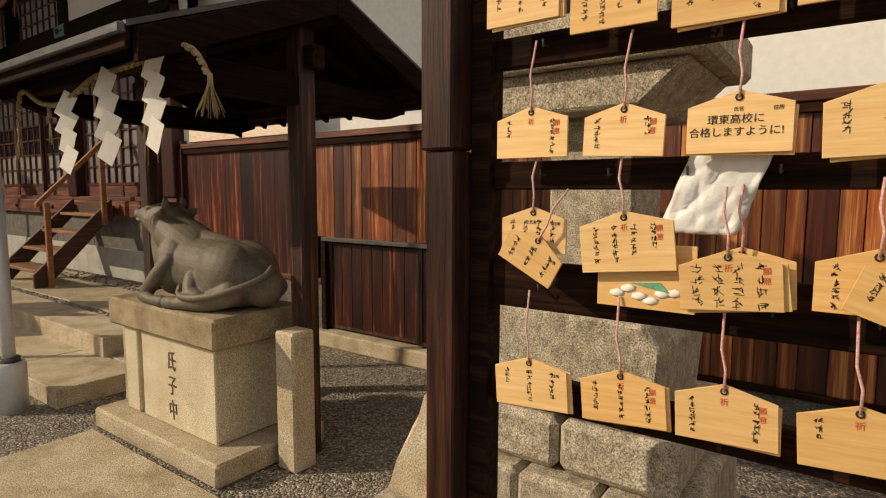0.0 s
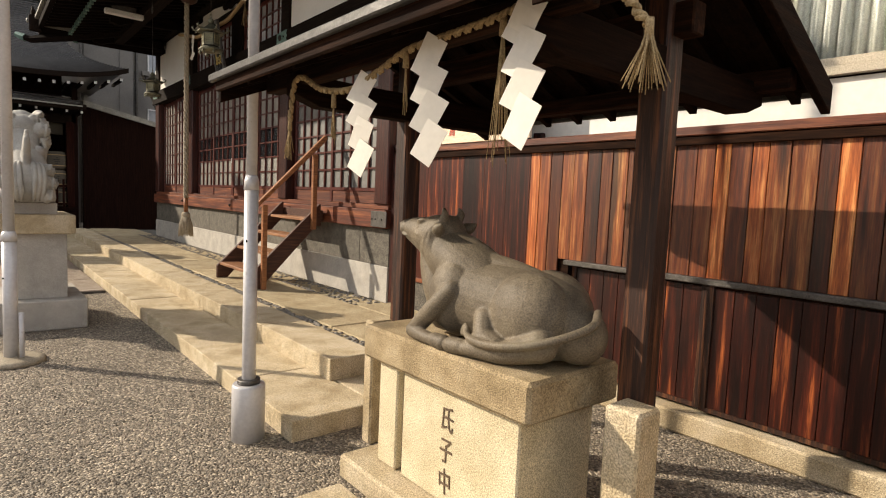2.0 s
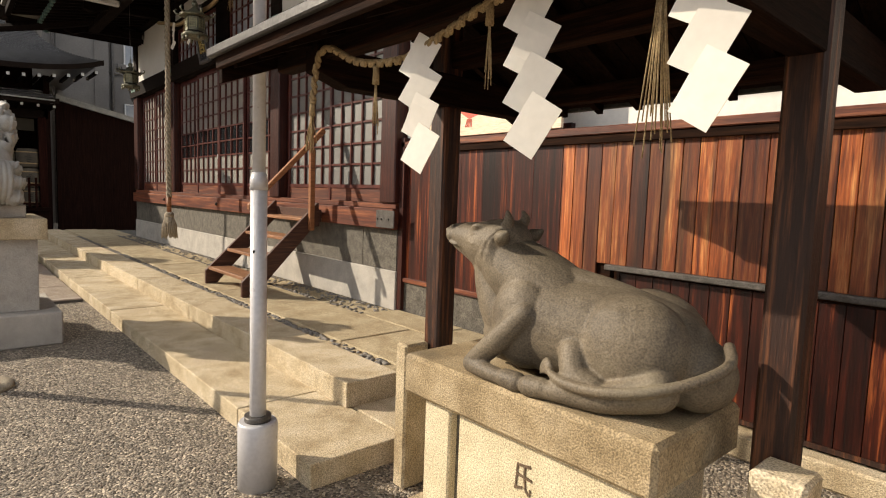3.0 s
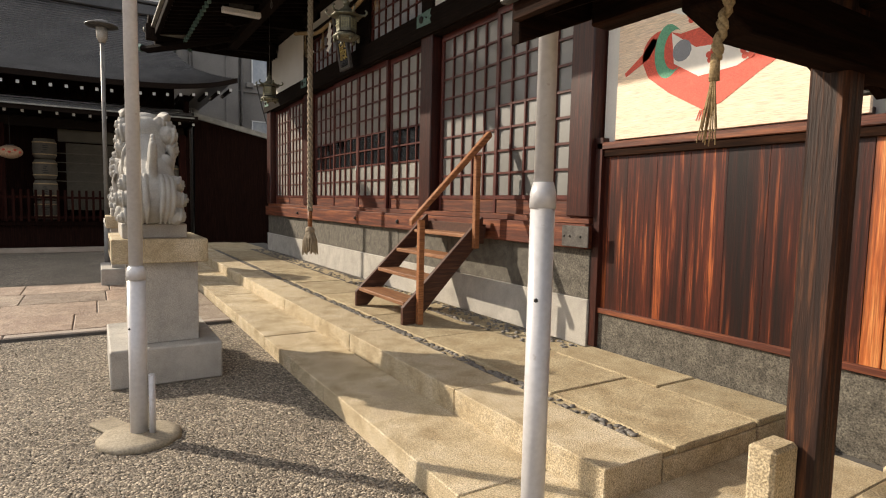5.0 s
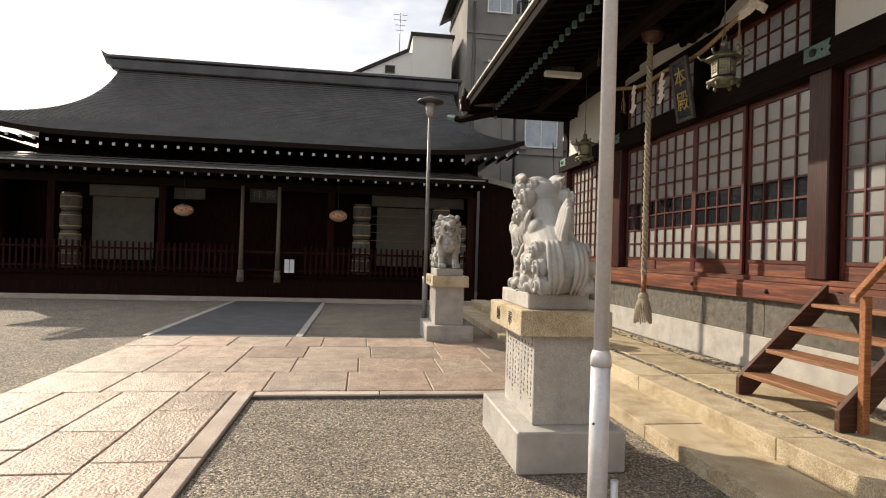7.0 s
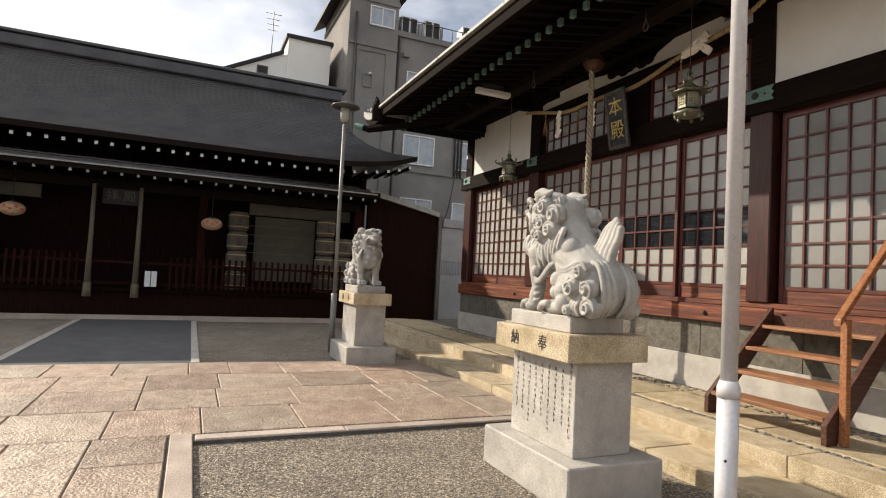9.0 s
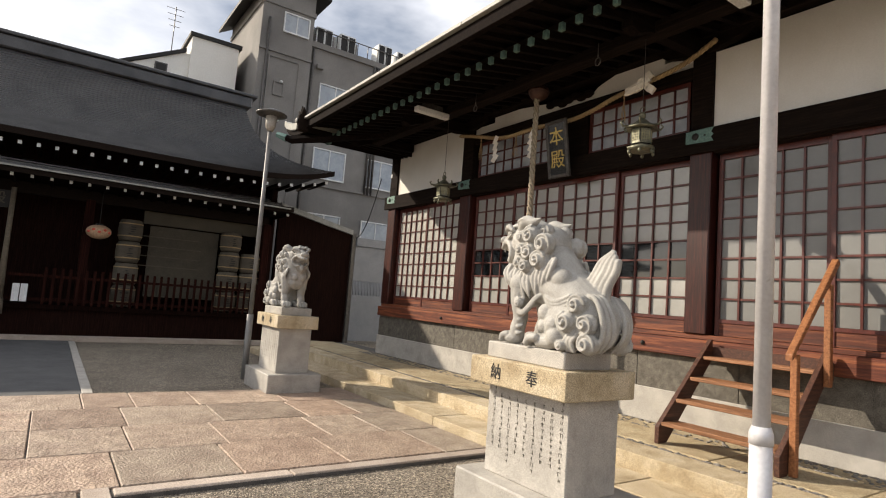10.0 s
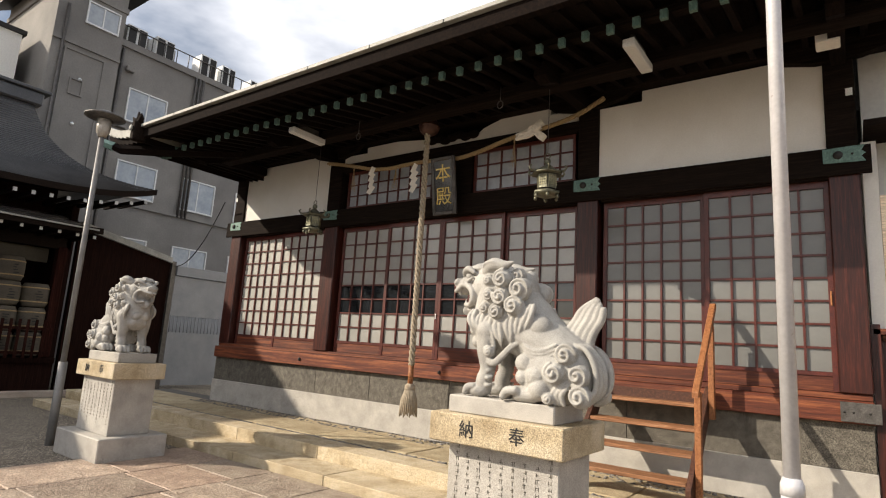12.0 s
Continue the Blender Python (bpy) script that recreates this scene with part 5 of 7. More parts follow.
def lion_mesh():
    bm = bmesh.new()
    # body and neck
    organic([(-0.20, 0, 0.50), (-0.08, 0, 0.52), (0.08, 0, 0.46), (0.24, 0, 0.37), (0.38, 0, 0.26)], [0.17, 0.19, 0.19, 0.19, 0.20], bm)
    organic([(-0.14, 0, 0.74), (0.0, 0, 0.66), (0.14, 0, 0.55), (0.28, 0, 0.42)], [0.17, 0.155, 0.135, 0.11], bm)
    organic([(-0.22, 0, 0.42), (-0.20, 0, 0.58), (-0.16, 0, 0.72), (-0.18, 0, 0.80)], [0.14, 0.165, 0.18, 0.17], bm)
    ball((-0.24, 0, 0.80), 0.155, 1.0, 1, 1, bm, 3)
    ball((-0.04, 0, 0.755), 0.17, 1.0, 1.0, 0.95, bm, 3)
    # muzzle with open jaws, brow and nose
    organic([(-0.30, 0, 0.83), (-0.42, 0, 0.815), (-0.50, 0, 0.795)], [0.105, 0.088, 0.062], bm, 20)
    organic([(-0.28, 0, 0.64), (-0.38, 0, 0.625), (-0.44, 0, 0.635)], [0.075, 0.052, 0.040], bm, 18)
    organic([(-0.43, 0, 0.635), (-0.465, 0, 0.61), (-0.44, 0, 0.585)], [0.030, 0.030, 0.018], bm, 12)
    ball((-0.535, 0, 0.825), 0.046, 0.9, 1.5, 0.85, bm, 3)
    ball((-0.30, 0, 0.925), 0.085, 1.6, 1.1, 0.42, bm, 3)
    for k in range(3):
        organic([(-0.42 + 0.03 * k, -0.05, 0.93 + 0.008 * k), (-0.36 + 0.04 * k, 0, 0.962 + 0.004 * k), (-0.42 + 0.03 * k, 0.05, 0.93 + 0.008 * k)], [0.010, 0.014, 0.010], bm, 8)
    for s in (-1, 1):
        ball((-0.53, 0.038 * s, 0.825), 0.030, 1, 0.9, 0.8, bm)
        # upper lip, rolled back round the open mouth
        organic([(-0.555, 0.02 * s, 0.762), (-0.50, 0.06 * s, 0.775), (-0.45, 0.082 * s, 0.80), (-0.39, 0.10 * s, 0.785), (-0.345, 0.115 * s, 0.74), (-0.345, 0.11 * s, 0.68), (-0.39, 0.08 * s, 0.65), (-0.45, 0.045 * s, 0.655)], [0.018, 0.020, 0.022, 0.024, 0.026, 0.026, 0.020, 0.014], bm, 12)
        tube([(-0.50, 0.045 * s, 0.765), (-0.50, 0.045 * s, 0.715)], [0.014, 0.003], 7, bm)
        tube([(-0.43, 0.062 * s, 0.66), (-0.435, 0.06 * s, 0.70)], [0.012, 0.003], 7, bm)
        # eye with heavy brow
        ball((-0.395, 0.082 * s, 0.865), 0.034, 1, 0.75, 0.9, bm, 3)
        organic([(-0.46, 0.05 * s, 0.865), (-0.44, 0.085 * s, 0.90), (-0.385, 0.115 * s, 0.915), (-0.33, 0.13 * s, 0.885)], [0.014, 0.022, 0.026, 0.016], bm, 12)
        organic([(-0.44, 0.07 * s, 0.835), (-0.40, 0.105 * s, 0.825), (-0.345, 0.125 * s, 0.85)], [0.008, 0.012, 0.010], bm, 8)
        # ear
        organic([(-0.22, 0.12 * s, 0.90), (-0.15, 0.15 * s, 0.935), (-0.06, 0.16 * s, 0.925), (0.01, 0.165 * s, 0.945)], [0.042, 0.050, 0.036, 0.010], bm, 16)
        organic([(-0.24, 0.12 * s, 0.90), (-0.22, 0.165 * s, 0.935), (-0.15, 0.19 * s, 0.95), (-0.07, 0.185 * s, 0.93)], [0.012, 0.015, 0.015, 0.006], bm, 10)
        # mane curls
        for i, (cx, cy, cz, r) in enumerate(((-0.18, 0.165, 0.82, 0.045), (-0.06, 0.17, 0.825, 0.072), (-0.06, 0.185, 0.70, 0.066), (-0.165, 0.175, 0.72, 0.048), (0.075, 0.155, 0.755, 0.085), (0.045, 0.175, 0.635, 0.075), (-0.09, 0.185, 0.595, 0.058), (-0.20, 0.165, 0.625, 0.044), (0.02, 0.09, 0.86, 0.06))):
            curl(bm, (cx, cy * s, cz), r, s, i * 1.3)
        # mane locks flowing to points
        for k, (x, z0, z1, sw) in enumerate(((-0.29, 0.60, 0.42, 0.03), (-0.22, 0.58, 0.36, 0.05), (-0.15, 0.57, 0.34, 0.05), (-0.07, 0.56, 0.35, 0.02), (0.02, 0.58, 0.36, 0.0), (0.11, 0.62, 0.40, -0.05), (0.17, 0.64, 0.44, -0.07))):
            for q in (-1, 1):
                organic([(x + 0.013 * q, 0.16 * s, z0), (x + 0.02 * q - 0.01, 0.183 * s, z0 * 0.7 + z1 * 0.3), (x + 0.016 * q + sw * 0.5, 0.187 * s, z0 * 0.35 + z1 * 0.65), (x + sw, 0.165 * s, z1)], [0.016, 0.019, 0.015, 0.005], bm, 9, 5)
        # fore legs with paws
        organic([(-0.18, 0.12 * s, 0.46), (-0.19, 0.13 * s, 0.33), (-0.175, 0.13 * s, 0.20), (-0.20, 0.13 * s, 0.12), (-0.20, 0.13 * s, 0.06)], [0.10, 0.072, 0.056, 0.058, 0.056], bm, 18)
        ball((-0.235, 0.13 * s, 0.045), 0.07, 1.25, 1.0, 0.75, bm)
        for k in range(3):
            organic([(-0.26, (0.085 + 0.044 * k) * s, 0.07), (-0.305, (0.083 + 0.046 * k) * s, 0.058), (-0.325, (0.083 + 0.046 * k) * s, 0.028)], [0.026, 0.030, 0.024], bm, 12)
        curl(bm, (-0.135, 0.185 * s, 0.315), 0.042, s, 1)
        for k in range(4):
            organic([(-0.19, 0.16 * s, 0.25 - 0.05 * k), (-0.15, 0.17 * s, 0.235 - 0.05 * k), (-0.12, 0.15 * s, 0.25 - 0.05 * k)], [0.010, 0.016, 0.006], bm, 8)
        for q in (0, 1):
            organic([(-0.17, 0.17 * s, 0.27 - 0.02 * q), (-0.10, 0.178 * s, 0.25 - 0.015 * q), (-0.04, 0.175 * s, 0.30 - 0.02 * q), (0.02, 0.175 * s, 0.36 - 0.02 * q), (0.10, 0.17 * s, 0.39)], [0.018, 0.020, 0.018, 0.014, 0.005], bm, 9)
        # chest and flank muscles
        ball((-0.315, 0.05 * s, 0.475), 0.068, 1, 1, 1, bm)
        ball((-0.30, 0.06 * s, 0.385), 0.055, 1, 1, 1, bm)
        ball((-0.18, 0.13 * s, 0.46), 0.09, 1, 0.7, 1.1, bm, 3)
        ball((0.20, 0.12 * s, 0.50), 0.095, 1.1, 0.7, 0.9, bm, 3)
        # haunch and hind leg
        ball((0.27, 0.13 * s, 0.19), 0.165, 1.15, 0.62, 1.1, bm, 3)
        ball((0.14, 0.17 * s, 0.255), 0.070, 1.1, 0.8, 1, bm)
        ball((0.13, 0.175 * s, 0.165), 0.058, 1, 0.8, 1, bm)
        ball((0.235, 0.195 * s, 0.175), 0.075, 1, 0.8, 1, bm)
        organic([(0.26, 0.18 * s, 0.10), (0.20, 0.18 * s, 0.055), (0.11, 0.185 * s, 0.05)], [0.08, 0.055, 0.05], bm, 14)
        for k in range(3):
            organic([(0.10, (0.14 + 0.045 * k) * s, 0.075), (0.04, (0.14 + 0.045 * k) * s, 0.065), (0.01, (0.14 + 0.045 * k) * s, 0.03)], [0.030, 0.032, 0.026], bm, 12)
        curl(bm, (0.335, 0.215 * s, 0.045), 0.042, s, 2.0)
        for i, (cx, cy, cz, r) in enumerate(((0.43, 0.165, 0.325, 0.078), (0.37, 0.20, 0.205, 0.076), (0.515, 0.165, 0.20, 0.078), (0.525, 0.16, 0.07, 0.078))):
            curl(bm, (cx, cy * s, cz), r, s, i * 1.9)
        for q in range(3):
            organic([(0.10, 0.17 * s, 0.395 - 0.012 * q), (0.18, 0.19 * s, 0.345 - 0.02 * q), (0.27, 0.195 * s, 0.34 - 0.022 * q), (0.36, 0.185 * s, 0.385 - 0.03 * q)], [0.006, 0.016, 0.017, 0.010], bm, 9)
            organic([(0.37 + 0.03 * q, 0.19 * s, 0.015), (0.355 + 0.032 * q, 0.205 * s, 0.07), (0.39 + 0.03 * q, 0.20 * s, 0.12), (0.42 + 0.02 * q, 0.19 * s, 0.155)], [0.014, 0.018, 0.016, 0.010], bm, 9)
            # locks sweeping round the rump
            organic([(0.42, (0.10 - 0.03 * q) * s, 0.40), (0.54, (0.13 - 0.035 * q) * s, 0.365 + 0.006 * q), (0.61 + 0.01 * q, (0.14 - 0.04 * q) * s, 0.25), (0.61 + 0.012 * q, (0.13 - 0.04 * q) * s, 0.12), (0.54, (0.11 - 0.03 * q) * s, 0.015)], [0.012, 0.019, 0.021, 0.019, 0.010], bm, 9)
    ball((0.42, 0, 0.205), 0.205, 1.0, 0.98, 0.98, bm, 3)
    ball((0.36, 0, 0.13), 0.19, 1.0, 1.0, 0.68, bm, 3)
    # flame tail: one broad plume leaning back, with shallow flowing grooves
    line = [(0.43, 0.30), (0.435, 0.40), (0.455, 0.48), (0.505, 0.56), (0.535, 0.63), (0.570, 0.69)]
    half = [0.095, 0.095, 0.10, 0.10, 0.085, 0.03]
    for k in range(5):
        q = (k - 2) / 2
        pts = [(x + q * w * 0.85, 0.0, z - 0.035 * q * (1 if i == 5 else 0) - (0.035 * abs(q) ** 2 if i == 5 else 0)) for i, ((x, z), w) in enumerate(zip(line, half))]
        organic(pts, [0.050 - 0.012 * abs(q), 0.044 - 0.010 * abs(q), 0.040 - 0.008 * abs(q), 0.037 - 0.008 * abs(q), 0.030 - 0.005 * abs(q), 0.018], bm, 12, 6)
    return finish("guardian_lion", bm, M_LION)


def lions():
    me = lion_mesh()
    for cx, flip in ((-8.44, False), (-14.26, True)):
        o = new("guardian_lion", me)
        tagged(o, ("seated pale stone guardian lion with curled mane, open mouth" if not flip else "seated pale stone guardian lion beside the lamp post"), "statue")
        voxel(o, 0.006, 1, 0.4)
        o.matrix_basis = pose(cx + (0.02 if not flip else -0.03), 0.70 if flip else 0.62, 1.299, 0, 0, 180 if flip else 0)
        p = thing("lion_pedestal", "tall stepped granite pedestal with inscription under a stone lion", "pedestal", (cx, 0.70, 0))
        part("base", box(-0.58, 0.59, -0.41, 0.42, 0, 0.31, 0.012), M_GRANITE, p)
        part("shaft", box(-0.42, 0.42, -0.25, 0.26, 0.31, 0.985, 0.006), M_GRANITE, p)
        fy = 0.0 if flip else -0.06
        part("slab_top", box(-0.51, 0.50, -0.32 + fy, 0.33, 0.985, 1.18, 0.008), M_STEP2, p, "yellowed granite slab with two carved characters")
        part("plinth", box(-0.41, 0.40, -0.24 + fy, 0.24 + fy, 1.18, 1.30, 0.008), M_GRANITE, p)
        for k, ch in enumerate("納奉"):
            part("carved_character", moved(text_bm(ch, 0.12, 0.002), Matrix.Translation((-0.20 + 0.38 * k, -0.322 + fy, 1.082))), M_BLACK, p, "dark carved character")
        rng = random.Random(5)
        for c in range(9):
            bm = bmesh.new()
            z = 0.95 - (0.0 if c in (0, 8) else 0.05)
            low = 0.42 if c % 3 == 0 else 0.5
            while z > low:
                s = rng.uniform(0.02, 0.03)
                x = 0.36 - c * 0.088
                for q in range(3):
                    a, b_ = rng.uniform(-s / 2, s / 2), rng.uniform(-s / 2, s / 2)
                    if q == 1:
                        box(x - s / 2, x + s / 2, -0.2525, -0.2505, z + b_, z + b_ + 0.003, 0, bm)
                    else:
                        box(x + a, x + a + 0.003, -0.2525, -0.2505, z - s / 2, z + s / 2, 0, bm)
                z -= 0.042
            part("inscription_column", bm, M_DARKSTONE, p, "column of small illegible carved characters", kind="stuff")


lions()


# ---- stairs, lanterns, ropes and sign at the hall ----
def stair():
    x0, x1 = -8.98, -7.76
    s = thing("wooden_stair", "steep open wooden stair of four worn treads with one handrail", "stair", (x0, 2.8, 0.30))
    w = x1 - x0
    L = 0.95
    for x in (0, w - 0.05):
        part("stringer", prism([(0.0, 0.0), (0.0, 0.17), (L - 0.02, 1.08), (L, 1.08), (L, 0.86), (0.14, 0.0)], x, x + 0.05, "x", 0.003), M_STAIRD, s)
    for k in range(4):
        z = 0.20 + 0.225 * k
        part("tread", box(0.05, w - 0.05, 0.03 + 0.24 * k, 0.30 + 0.24 * k, z - 0.02, z + 0.02, 0.006), M_STAIR, s)
    part("top_board", box(0.0, w, L + 0.005, L + 0.035, 0.85, 1.0, 0.003), M_STAIRD, s)
    part("newel", box(w + 0.005, w + 0.065, 0.14, 0.20, 0.0, 1.05, 0.006), M_HAND, s, "orange brown newel post")
    part("newel", box(w + 0.005, w + 0.065, 0.80, 0.86, 0.75, 1.72, 0.006), M_HAND, s)
    part("handrail", prism([(0.05, 0.99), (0.05, 1.05), (0.96, 1.98), (0.99, 1.95), (0.99, 1.92)], w + 0.003, w + 0.067, "x", 0.006), M_HAND, s, "worn sloping wooden handrail")
    part("clamp_block", box(w + 0.002, w + 0.05, 0.82, 0.93, 0.80, 0.98, 0.005), M_STAIRD, s)


M_TRACE = mat("dull gilt bronze", [(0.20, 0.19, 0.11), (0.34, 0.31, 0.18)], scale=14, rough=0.6, bump=0.1, metal=0.3)


M_BELL = mat("dark brown bell bronze", [(0.05, 0.025, 0.018), (0.11, 0.055, 0.04)], scale=12, rough=0.5, bump=0.1, metal=0.5)


def hanging_lantern(x, y, z):
    l = thing("hanging_lantern", "green bronze hexagonal hanging lantern with curled roof corners", "lantern", (x, y, z), group="hanging lanterns")
    l.scale = (1.0, 1.0, 1.0)
    part("base", ring_profile([(0.10, -0.19), (0.16, -0.165), (0.165, -0.14), (0.12, -0.12)], 6), M_GREEN, l)
    for k in range(6):
        a = radians(60 * k)
        part("foot", ball((0.14 * math.cos(a), 0.14 * math.sin(a), -0.195), 0.022, 1, 1, 1.4, sub=1), M_GREEN, l)
        part("roof_curl", tube([(0.14 * math.cos(a), 0.14 * math.sin(a), 0.10), (0.22 * math.cos(a), 0.22 * math.sin(a), 0.095), (0.245 * math.cos(a), 0.245 * math.sin(a), 0.13), (0.22 * math.cos(a), 0.22 * math.sin(a), 0.155)], [0.014, 0.013, 0.012, 0.01], 7), M_GREEN, l)
        p1 = radians(60 * k + 30)
        pn = box(-0.052, 0.052, -0.004, 0.004, -0.10, 0.065)
        part("panel", moved(pn, pose(0.1 * math.cos(p1), 0.1 * math.sin(p1), 0, 0, 0, 60 * k + 120)), M_GREEN, l)
        tr = bmesh.new()
        for q in range(4):
            box(-0.042 + 0.028 * q - 0.003, -0.042 + 0.028 * q + 0.003, -0.009, -0.0045, -0.07, 0.045, 0, tr)
            box(-0.045, 0.045, -0.011, -0.0095, -0.06 + 0.03 * q, -0.054 + 0.03 * q, 0, tr)
        part("tracery", moved(tr, pose(0.1 * math.cos(p1), 0.1 * math.sin(p1), 0, 0, 0, 60 * k + 120)), M_TRACE, l, "dull gilt lattice tracery")
    part("body", ring_profile([(0.105, -0.12), (0.105, 0.075)], 6), M_BLACK, l)
    part("roof", ring_profile([(0.19, 0.075), (0.195, 0.09), (0.11, 0.13), (0.05, 0.18), (0.03, 0.20)], 6), M_GREEN, l)
    part("knob", ball((0, 0, 0.235), 0.04, 1, 1, 1.1), M_GREEN, l)
    ring = [(0.035 * math.cos(2 * math.pi * k / 14), 0, 0.30 + 0.035 * math.sin(2 * math.pi * k / 14)) for k in range(15)]
    part("ring", tube(ring, 0.006, 6, caps=False), M_GREEN, l)
    part("chain", tube([(0, 0, 0.33), (0, 0, (4.86 - z))], 0.004, 6), M_IRON, l)


def hall_fittings():
    hanging_lantern(-9.30, 2.8, 3.60)
    hanging_lantern(-13.5, 3.0, 3.50)
    rope([(-11.3, 3.03, 4.9), (-11.3, 3.03, 4.0), (-11.3, 3.03, 3.0), (-11.3, 3.03, 1.35)], 0.037, "bell_rope", "thick twisted pale bell rope with a tassel", 0.26)
    t = thing("bell_rope_end", "wooden grip and fringed tassel at the end of the bell rope", "tassel", (-11.3, 3.03, 1.0))
    part("grip", tube([(0, 0, 0.1), (0, 0, 0.36)], 0.036, 8), M_HAND, t, "octagonal wooden grip")
    part("knot", ball((0, 0, 0.06), 0.075, 1, 1, 0.9), M_BELLROPE, t)
    fr = bmesh.new()
    for k in range(26):
        a = 2 * math.pi * k / 26
        tube([(0.05 * math.cos(a), 0.05 * math.sin(a), 0.05), (0.10 * math.cos(a), 0.10 * math.sin(a), -0.1), (0.115 * math.cos(a), 0.115 * math.sin(a), -0.27 - 0.02 * (k % 3))], [0.012, 0.012, 0.01], 5, fr)
    part("fringe", fr, M_BELLROPE, t)
    b = thing("bell", "round dark bronze shrine bell under the eaves", "bell", (-11.3, 3.06, 4.72))
    part("bell_body", ball((0, 0, 0), 0.15, 1, 1, 0.9, sub=3), M_BELL, b)
    part("bell_band", ring_profile([(0.155, -0.015), (0.155, 0.015)], 20), M_BELL, b)
    pts = []
    for k in range(15):
        u = k / 14
        pts.append((-13.98 + 5.05 * u, 3.62, 4.72 - 0.38 * math.sin(math.pi * u) ** 0.8 + 0.16 * u + 0.03 * math.sin(u * 19)))
    rope(pts, 0.032, "sacred_rope", "thick twisted straw rope slung across the hall front", 0.18)
    for k, x in enumerate((-13.3, -12.35, -11.45, -10.2)):
        u = (x + 13.98) / 5.05
        tas(x, 3.60, 4.70 - 0.38 * math.sin(math.pi * u) ** 0.8 + 0.16 * u, 0.42, 0.06, 16)
    for x in (-12.85, -11.95):
        u = (x + 13.98) / 5.05
        shide(x, 3.57, 4.70 - 0.38 * math.sin(math.pi * u) ** 0.8 + 0.16 * u, 0.5, 10)
    kn = thing("paper_knot", "crumpled white paper tied round the thick straw rope", "paper streamer", (-9.95, 3.60, 4.60))
    for k, (dx, dz, ln, tilt) in enumerate(((0.0, 0.0, 0.34, 18), (0.06, 0.03, 0.30, 32), (-0.08, -0.04, 0.26, 5), (0.14, -0.07, 0.22, -40))):
        own = box(-ln / 2, ln / 2, -0.02, 0.02, -0.045, 0.045)
        bmesh.ops.subdivide_edges(own, edges=own.edges[:], cuts=4, use_grid_fill=True)
        for v in own.verts:
            q = noise.noise(Vector((v.co.x * 14, v.co.z * 20, k * 3.1)))
            v.co.y += 0.025 * q
            v.co.z += 0.02 * noise.noise(Vector((v.co.x * 11, v.co.y * 30, k + 7)))
        part("paper_fold", moved(own, Matrix.Translation((dx, -0.03, dz)) @ pose(0, 0, 0, 0, -tilt, 0)), M_WPAPER, kn)
    sg = thing("name_plaque", "grey framed vertical plaque with two gold characters, tilted forward", "sign", (-11.33, 3.62, 3.98))
    sg.matrix_basis = pose(-11.33, 3.55, 3.98, 10)
    part("plaque", box(-0.16, 0.16, -0.015, 0.015, -0.38, 0.38), M_LACQ, sg)
    for a in ((-0.21, -0.16, -0.43, 0.43), (0.16, 0.21, -0.43, 0.43), (-0.16, 0.16, 0.38, 0.43), (-0.16, 0.16, -0.43, -0.38)):
        part("frame", box(a[0], a[1], -0.035, 0.02, a[2], a[3], 0.008), M_IRON, sg)
    for k, ch in enumerate("本殿"):
        part("character", moved(text_bm(ch, 0.29, 0.004), Matrix.Translation((0, -0.02, 0.17 - 0.34 * k))), M_GOLD, sg, "gold brush character")
    for x, y in ((-8.15, 2.45), (-13.2, 2.45)):
        f = thing("tube_light", "white box shaped tube light under the eaves", "lamp", (x, y, 4.74))
        part("housing", box(-0.06, 0.06, -0.32, 0.32, -0.09, 0.0, 0.01), M_TIP, f)
        part("bracket", box(-0.02, 0.02, -0.2, 0.2, 0.0, 0.10), M_IRON, f)
    s = thing("speaker", "cream box speaker under the eaves", "speaker", (-6.55, 3.2, 4.9))
    part("housing", box(-0.1, 0.1, -0.1, 0.1, -0.16, 0.16, 0.01), M_CREAM, s)
    part("bracket", box(-0.03, 0.03, -0.03, 0.03, 0.16, 0.3), M_IRON, s)
    for x, z in ((-6.4, 4.5), (-16.95, 4.4)):
        solid("wall_label", box(x - 0.03, x + 0.03, FY - 0.066, FY - 0.061, z - 0.04, z + 0.04), M_TIP, "small white plate on the column", "label")
    for x in (-12.4, -9.95):
        ring = [(x + 0.04 * math.cos(2 * math.pi * k / 14), 2.75, 4.66 + 0.05 * math.sin(2 * math.pi * k / 14)) for k in range(15)]
        solid("eave_ring", tube([(x, 2.75, 4.9), (x, 2.75, 4.71)], 0.007, 6, tube(ring, 0.008, 6, caps=False)), M_IRON, "iron ring hanging under the eaves", "ring")


stair()
hall_fittings()


